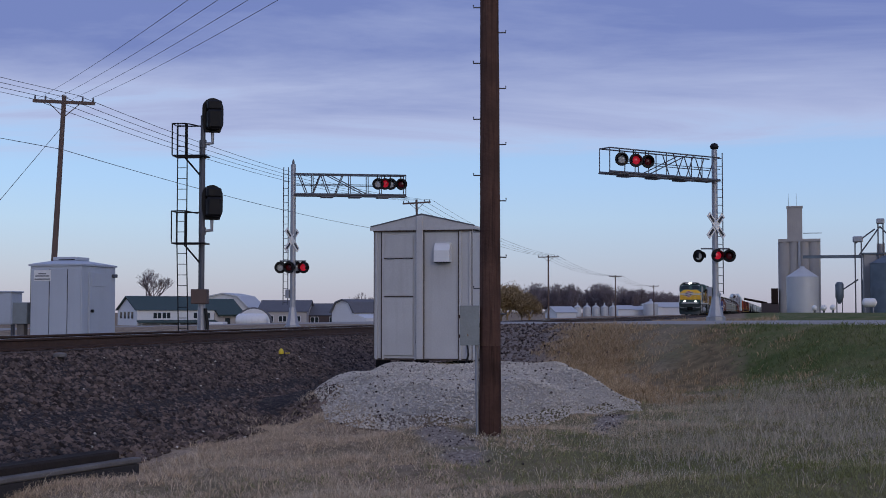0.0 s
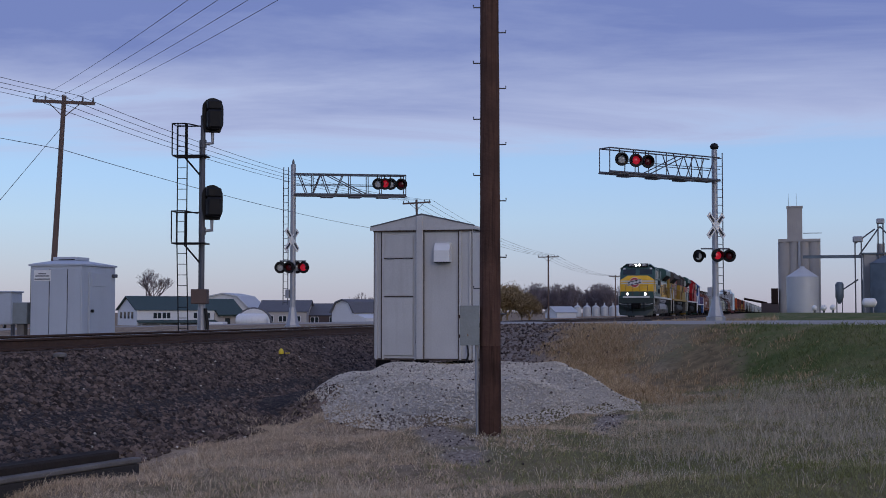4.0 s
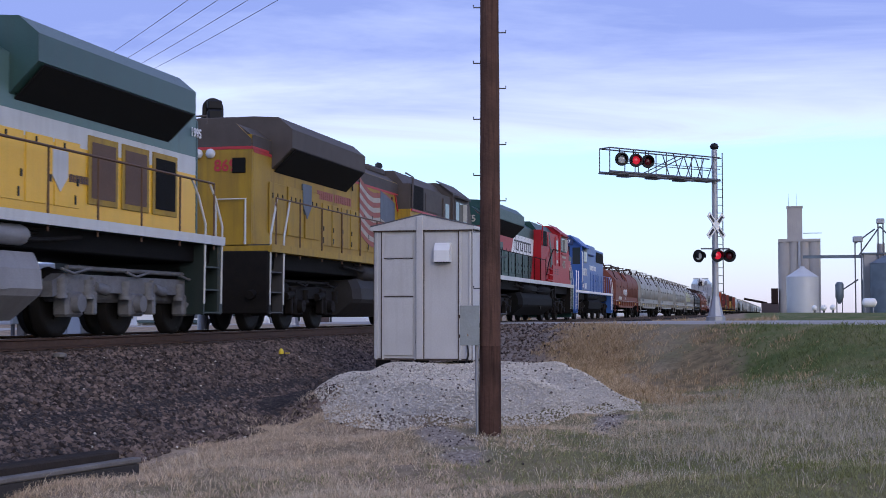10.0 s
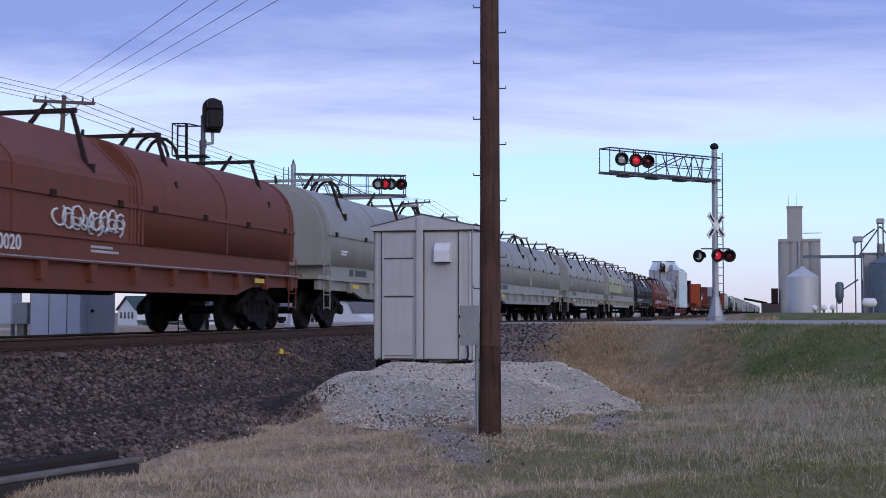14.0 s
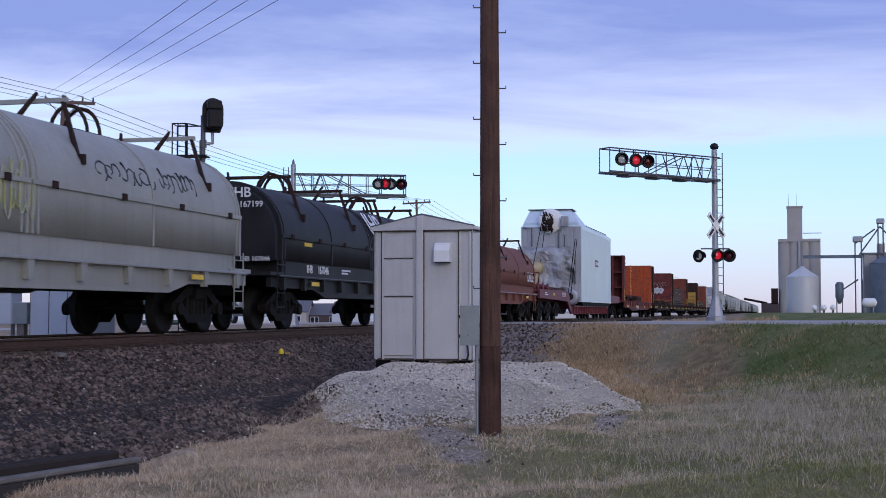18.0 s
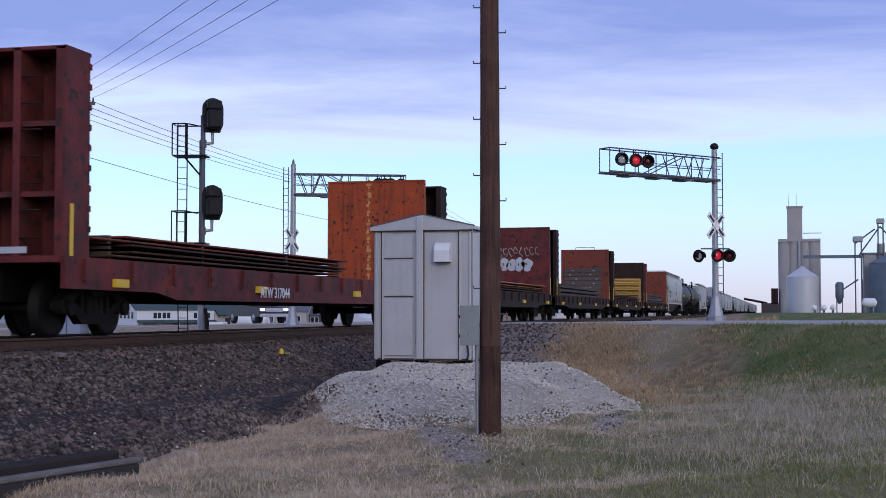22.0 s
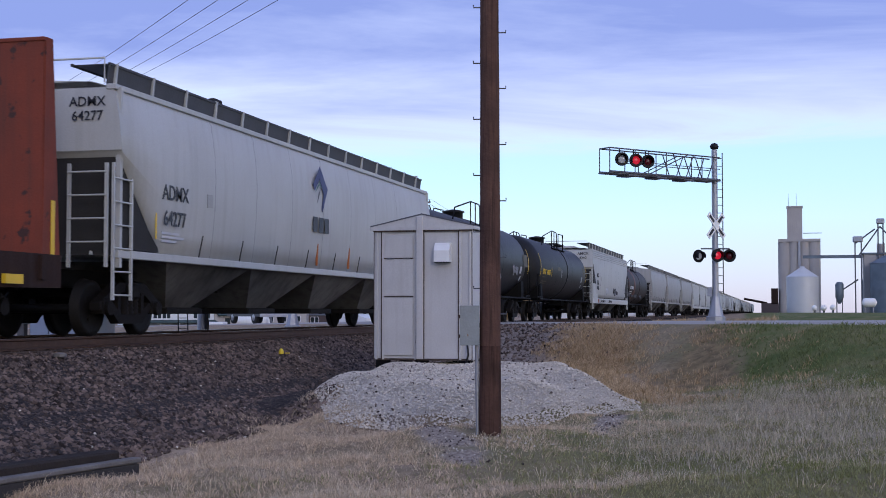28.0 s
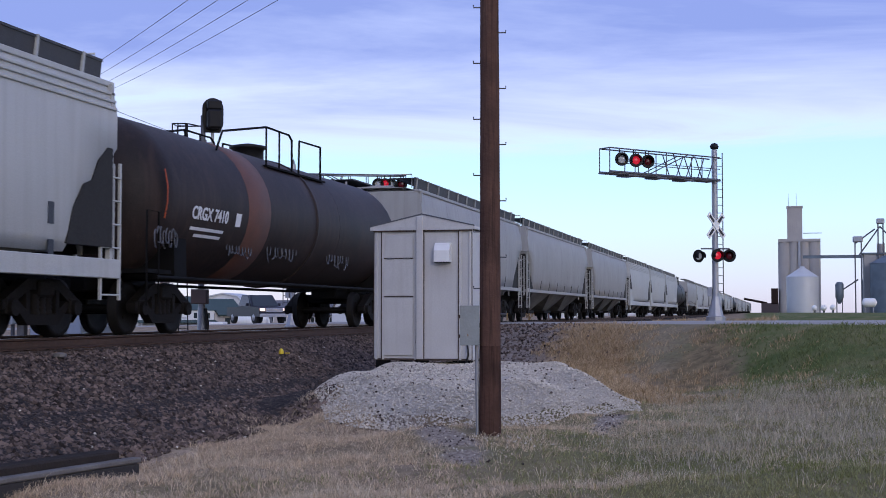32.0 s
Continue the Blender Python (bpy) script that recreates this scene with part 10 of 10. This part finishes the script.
    hop_words = [word_on("64277", 0.36, M_MARK_B, 2.75, 1.98, 1.56), word_on("ADMX", 0.36, M_MARK_B, 2.75, 2.42, 1.572), end_word("ADMX", 3.75), end_word("64277", 3.52), bar_on(10.2, 1.62, [0.9, 0.7], 0.03, M_SPRAY, 1.47), bar_on(4.1, 2.3, [0.24], 0.24, M_HOPPER_B, 1.575), bar_on(2.05, 1.62, [0.05], 0.5, M_MARK, 1.53), bar_on(2.3, 1.72, [0.7, 0.9, 0.6], 0.04, M_SPRAY, 1.52), leaf_mark]
    couple(hopper_car(21.4, at_s(361.5), "pale grey covered hopper car with a navy leaf emblem", M_HOPPER, words=hop_words), 361.5)
    def tank_marks(number):
        m = [tank_word("UTLX", 0.34, M_MARK, 2.65, -8), tank_word(number, 0.32, M_MARK, 3.9, -8), tank_bar(2.7, -17, 0.8, 0.04, M_STENCIL), tank_bar(3.1, -25, 1.4, 0.05, M_STENCIL), tank_bar(3.0, -29, 1.2, 0.05, M_STENCIL)]
        # stencilled lines that run up the shell
        m += [tank_bar(1.65, a, 0.07, 0.24, M_MARK) for a in (-12, -4, 4, 12, 20)] + [tank_bar(16.6, a, 0.07, 0.24, M_MARK) for a in (-12, -4, 4, 12, 20)]
        m += [tank_bar(4.75, a, 0.06, 0.22, M_MARK) for a in (-10, -2)] + [tank_bar(x, a, 0.05, 0.22, M_MARK_W) for x in (7.8, 9.9) for a in (-10, -2)]
        m += [tank_bar(5.1, -8, 0.2, 0.26, M_COIL_BLACK), tank_bar(7.0, 2, 0.85, 0.17, M_STENCIL), tank_bar(15.8, 4, 0.9, 0.5, M_STENCIL), tank_bar(14.9, -12, 0.35, 0.3, M_SPRAY), tank_bar(15.2, -26, 0.2, 0.2, M_SPRAY)]
        return m
    couple(tank_car(17.7, at_s(383.0), "black tank car with yellow stencilled marks and spray", M_TANK, tank_marks("6682 8") + [scrawl(10.2, -1.36, 1.66, 0.9, 0.3, M_GALV, 51, 0.0, 0.012), scrawl(13.0, -1.46, 1.9, 1.2, 0.4, M_GALV, 52, 0.0, 0.012)]), 383.0)
    couple(tank_car(18.2, at_s(401.1), "black tank car with yellow stencilled marks", M_TANK, tank_marks("668353")), 401.1)
    couple(hopper_car(20.0, at_s(419.3), "pale grey covered hopper car with sprayed scrawls", M_HOPPER,
                      words=[word_on("AMCX", 0.34, M_MARK_B, 2.95, 2.55, 1.54), word_on("4242", 0.36, M_MARK_B, 2.98, 2.13, 1.54), end_word("AMCX", 3.75), end_word("4242", 3.5), bar_on(2.95, 0.97, [0.45], 0.2, M_BULK_ORANGE, 1.56), scrawl(3.9, -1.565, 0.98, 2.4, 0.18, M_MARK_B, 64, 0.0, 0.011), scrawl(8.0, -1.565, 0.98, 1.8, 0.18, M_MARK_B, 65, 0.0, 0.011), bar_on(4.4, 2.25, [0.26], 0.26, M_HOPPER_B, 1.54), bar_on(4.0, 1.98, [0.05], 0.12, M_MARK_B, 1.54), scrawl(2.5, -1.545, 1.7, 0.9, 0.26, M_MARK_B, 61, 0.0, 0.012), scrawl(10.6, -1.545, 1.45, 1.5, 0.55, M_MARK_B, 62, 0.0, 0.011), scrawl(10.9, -1.545, 1.5, 1.3, 0.4, M_GALV_DK, 67, 0.0, 0.014), scrawl(12.3, -1.545, 1.5, 0.8, 0.3, M_MARK_B, 68, 0.0, 0.01), scrawl(6.8, -1.55, 1.5, 1.2, 0.4, M_SPRAY, 66), bar_on(17.2, 1.66, [0.16, 0.16], 0.32, M_MARK_B, 1.54), bar_on(18.35, 1.4, [0.06], 0.5, M_MARK, 1.54)], bays=3, curved=False), 419.3)
    couple(tank_car(17.6, at_s(439.1), "brown-black tank car with a rust band and sprayed scrawls", M_TANK_OLD,
                    [tank_word("CRGX 7410", 0.33, M_MARK_W, 3.4, -10), tank_bar(3.4, -21, 1.5, 0.06, M_MARK_W), tank_bar(3.5, -26, 1.2, 0.06, M_MARK_W), tank_bar(4.75, -10, 0.24, 0.26, M_MARK_W), tank_bar(1.5, 0, 0.05, 0.3, M_BULK_ORANGE), tank_bar(1.5, 11, 0.05, 0.3, M_BULK_ORANGE), tank_bar(1.5, -11, 0.05, 0.3, M_BULK_ORANGE), scrawl(1.0, -1.46, 1.5, 0.9, 0.35, M_GALV_DK, 74, 0.0, 0.014),
                     scrawl(4.6, -1.25, 1.45, 1.3, 0.4, M_GALV_DK, 71, 0.0, 0.014), scrawl(6.7, -1.28, 1.45, 1.8, 0.5, M_GALV_DK, 72, 0.0, 0.014), scrawl(10.6, -1.28, 1.45, 1.7, 0.5, M_GALV_DK, 73, 0.0, 0.014)], band=M_TANK_RUST), 439.1)
    # the long tail of hoppers and tanks
    couple(hopper_car(17.6, at_s(457.0), "dusty grey covered hopper car", M_HOPPER_B, bays=3), 457.0)
    tank_b = couple(tank_car(16.0, at_s(566.0), "plain black tank car with top platform", M_TANK), 566.0)
    hop_b = couple(hopper_car(20.0, at_s(474.7), "dusty grey covered hopper car", M_HOPPER_B, bays=3), 474.7)
    hop_c = couple(hopper_car(17.0, at_s(516.4), "pale grey straight-sided covered hopper car", M_HOPPER, bays=3, curved=False), 516.4)
    couple(copy_thing(hop_b, at_s(495.6)), 495.6)
    couple(copy_thing(hop_c, at_s(533.0)), 533.0)
    couple(copy_thing(hop_c, at_s(549.6)), 549.6)
    s = 582.2
    for k, kind in enumerate("hhhhhhthhhtthhhhhhhhtthhh"):
        src, L = ((tank_b, 16.2) if kind == "t" else ((hop_c, 17.1) if k % 3 else (hop_b, 20.1)))
        couple(copy_thing(src, at_s(s)), s)
        s += L


def end_word(text, z):
    """Small lettering on the flat upper end that faces -x."""
    return lambda c: lettering("number", text, 0.22, M_MARK_B, c, front_at(0.7, -0.98, z), 0.3)


def shield_mark(x):
    """A small striped shield on the curve of a cover."""
    def f(c):
        for q in range(4):
            part("shield_stripe", Mesh().box(x + q * 0.13, x + q * 0.13 + 0.07, -0.01, 0.0, 0.0, 0.3), M_SPRAY, c, "", pose(0, -1.16, 2.92, -48))
        part("shield_top", Mesh().box(x, x + 0.46, -0.01, 0.0, 0.34, 0.44), M_MARK_NAVY, c, "", pose(0, -1.16, 2.92, -48))
    return f


def charcoal_mark(c):
    """Large white reporting marks on the curve of the cover, small ones on the end."""
    lettering("initials", "IHB", 0.30, M_MARK_W, c, front_at(0.94, -0.62, 2.93), 0.6)
    lettering("number", "0-167199", 0.18, M_MARK_W, c, front_at(0.94, -0.78, 2.68), 0.4)
    lettering("number", "IHB 167046", 0.14, M_MARK_W, c, front_at(0.94, -0.95, 1.52), 0.4)
    lettering("initials", "IHB", 0.95, M_MARK_W, c, pose(8.6, -1.31, 2.67, 57, 0, 0), 0.6)
    part("reflector", Mesh().box(2.6, 3.1, -1.475, -1.462, 1.86, 1.94), M_MARK, c)


def leaf_mark(c):
    """A navy leaf-like emblem of plain shapes with a bar below."""
    y = -1.592
    part("emblem", Mesh().prism([(9.9, 3.26), (10.35, 3.7), (10.92, 3.22), (10.56, 2.68), (10.5, 2.72), (10.62, 3.1), (10.35, 3.42), (10.02, 3.12)], y - 0.004, y, "xz"), M_MARK_NAVY, c, "navy leaf-like emblem")
    part("emblem_vein", Mesh().prism([(10.06, 3.1), (10.34, 3.36), (10.5, 3.2), (10.36, 3.28)], y - 0.005, y, "xz"), M_GREYGREEN, c)
    part("emblem_vein", Mesh().prism([(10.2, 2.86), (10.3, 3.1), (10.44, 3.22), (10.27, 3.05)], y - 0.005, y, "xz"), M_GALV_DK, c)
    for k in range(3):
        part("name_block", Mesh().box(9.92 + k * 0.4, 10.22 + k * 0.4, y - 0.006, y, 2.2, 2.54), M_MARK_B, c)
    for x in (10.35, 12.7):
        part("rust_run", Mesh().prism([(x, 1.45), (x + 0.05, 1.45), (x + 0.1, 1.95), (x + 0.04, 1.95)], -1.54, -1.5, "xz"), M_PLATE_HOT, c, "orange rust run")


def yellow_posts(at, L):
    c = thing("timber_load", "bundle of short yellow timbers standing by a bulkhead", "freight load", at)
    rng = random.Random(9)
    for k in range(14):
        z = 1.24 + k * 0.13
        part("board", Mesh().box(L - 3.3 + rng.uniform(0, 0.3), L - 1.2, -1.3, 1.3, z, z + 0.11, 0.01), M_WOOD_NEW, c)
    return c


build_train()


# ---- pickup truck waiting at the crossing ----
def pickup():
    c = thing("pickup_truck", "dark blue-grey pickup truck with lit headlamps", "pickup truck", pose(0, 0, 0))
    side = [(-2.75, 0.45), (-2.75, 1.02), (-0.9, 1.05), (-0.75, 1.06), (1.2, 1.08), (2.6, 1.0), (2.72, 0.85), (2.75, 0.45)]
    part("body", Mesh().prism(side, -0.97, 0.97, "xz"), M_CAR, c)
    part("cab", Mesh().loft([[(-0.85, -0.93, 1.04), (1.35, -0.93, 1.04), (1.35, 0.93, 1.04), (-0.85, 0.93, 1.04)], [(-0.65, -0.75, 1.78), (0.6, -0.75, 1.78), (0.6, 0.75, 1.78), (-0.65, 0.75, 1.78)]]), M_CAR, c)
    part("windscreen", Mesh().loft([[(1.34, -0.82, 1.10), (1.34, 0.82, 1.10), (1.40, 0.82, 1.10), (1.40, -0.82, 1.10)], [(0.66, -0.68, 1.73), (0.66, 0.68, 1.73), (0.70, 0.68, 1.73), (0.70, -0.68, 1.73)]]), M_GLASS, c)
    for s in (-1, 1):
        part("side_window", Mesh().loft([[(-0.7, s * 0.91, 1.1), (1.1, s * 0.91, 1.1), (1.1, s * 0.935, 1.1), (-0.7, s * 0.935, 1.1)], [(-0.58, s * 0.78, 1.7), (0.5, s * 0.78, 1.7), (0.5, s * 0.80, 1.7), (-0.58, s * 0.80, 1.7)]]), M_GLASS, c)
        part("headlamp", Mesh().box(2.66, 2.78, s * 0.6, s * 0.92, 0.78, 0.95, 0.02), M_CARLAMP, c, "lit headlamp")
        part("mirror", Mesh().box(0.95, 1.05, s * 0.95, s * 1.15, 1.1, 1.28, 0.03), M_CAR, c)
        for x in (-1.75, 1.8):
            w = part("wheel", Mesh().lathe([(0.2, -0.11), (0.36, -0.12), (0.39, -0.08), (0.39, 0.08), (0.36, 0.12), (0.2, 0.11)], axis="y", n=18), M_TYRE, c, "", pose(x, s * 0.85, 0.39))
            part("hub", Mesh().lathe([(0.02, s * 0.13), (0.2, s * 0.12), (0.22, s * 0.05), (0.22, 0.0)], axis="y", n=12), M_HUB, w)
            PICKUP_WHEELS.append((w, x, s))
    part("grille", Mesh().box(2.72, 2.78, -0.55, 0.55, 0.72, 0.95, 0.01), M_SILVER, c)
    part("bumper", Mesh().box(2.7, 2.86, -0.95, 0.95, 0.42, 0.62, 0.03), M_SILVER, c)
    return c


PICKUP_WHEELS = []
PICKUP = pickup()
# a compact model: the whole shape is drawn at 0.86 of a full-size truck
CAR_SIZE = 0.86
for piece in PICKUP.children_recursive:
    piece.data.transform(Matrix.Scale(CAR_SIZE, 4))


# ---- everything that moves ----
def motions():
    for car, s, turned, length in TRAIN:
        x = FRONT_AT_0 + s + (length if turned else 0.0)
        r = 180 if turned else 0
        walk(car, [(0.0, pose(x, TRACK_Y, 0, 0, 0, r)), (32.0, pose(x - SPEED * 32.0, TRACK_Y, 0, 0, 0, r))])
    # wheelsets turn with the train; alike ones share their keys
    keyed = {}
    for car, s, turned, length in TRAIN:
      for ob in car.children_recursive:
        if not ob.name.startswith("wheelset"):
            continue
        x, r = round(ob.location.x, 3), round(ob.location.z, 3)
        key = (r, x, turned)
        if key not in keyed:
            sign = -1 if not turned else 1
            walk(ob, [(k / 30, Matrix.Translation((x, 0, r)) @ Matrix.Rotation(sign * SPEED / r * k / 30, 4, "Y")) for k in range(0, 961)])
            keyed[key] = ob
        else:
            src = keyed[key].animation_data
            ob.rotation_mode = "QUATERNION"
            ob.animation_data_create()
            ob.animation_data.action = src.action
            ob.animation_data.action_slot = src.action_slot
    # pickup: along the road from afar, slowing to a stop before the signal
    rows, way = [], []
    for t, u in ((0.0, 135.0), (3.0, 93.0), (5.5, 64.0), (6.5, 53.0), (7.2, 46.5), (8.0, 40.0), (8.6, 36.0), (9.5, 31.0), (11.0, 25.0), (12.5, 21.6), (13.5, 20.6), (32.0, 20.6)):
        x, y = ROAD_C[0] + u * ROAD_D[0] - 1.7 * ROAD_D[1], ROAD_C[1] + u * ROAD_D[1] + 1.7 * ROAD_D[0]
        rows.append((t, pose(x, y, float(road_z(u)) + 0.02, 0, 0, math.degrees(math.atan2(-ROAD_D[1], -ROAD_D[0])))))
        way.append((t, u))
    walk(PICKUP, rows)
    for w, x, s in PICKUP_WHEELS:
        turns = []
        for k in range(0, 961):
            t = k / 30
            if t > 13.6 and k != 960:
                continue
            u = float(np.interp(t, [a for a, b in way], [b for a, b in way]))
            turns.append((t, Matrix.Translation((x * CAR_SIZE, s * 0.85 * CAR_SIZE, 0.39 * CAR_SIZE)) @ Matrix.Rotation((135.0 - u) / (0.39 * CAR_SIZE), 4, "Y")))
        walk(w, turns)


motions()
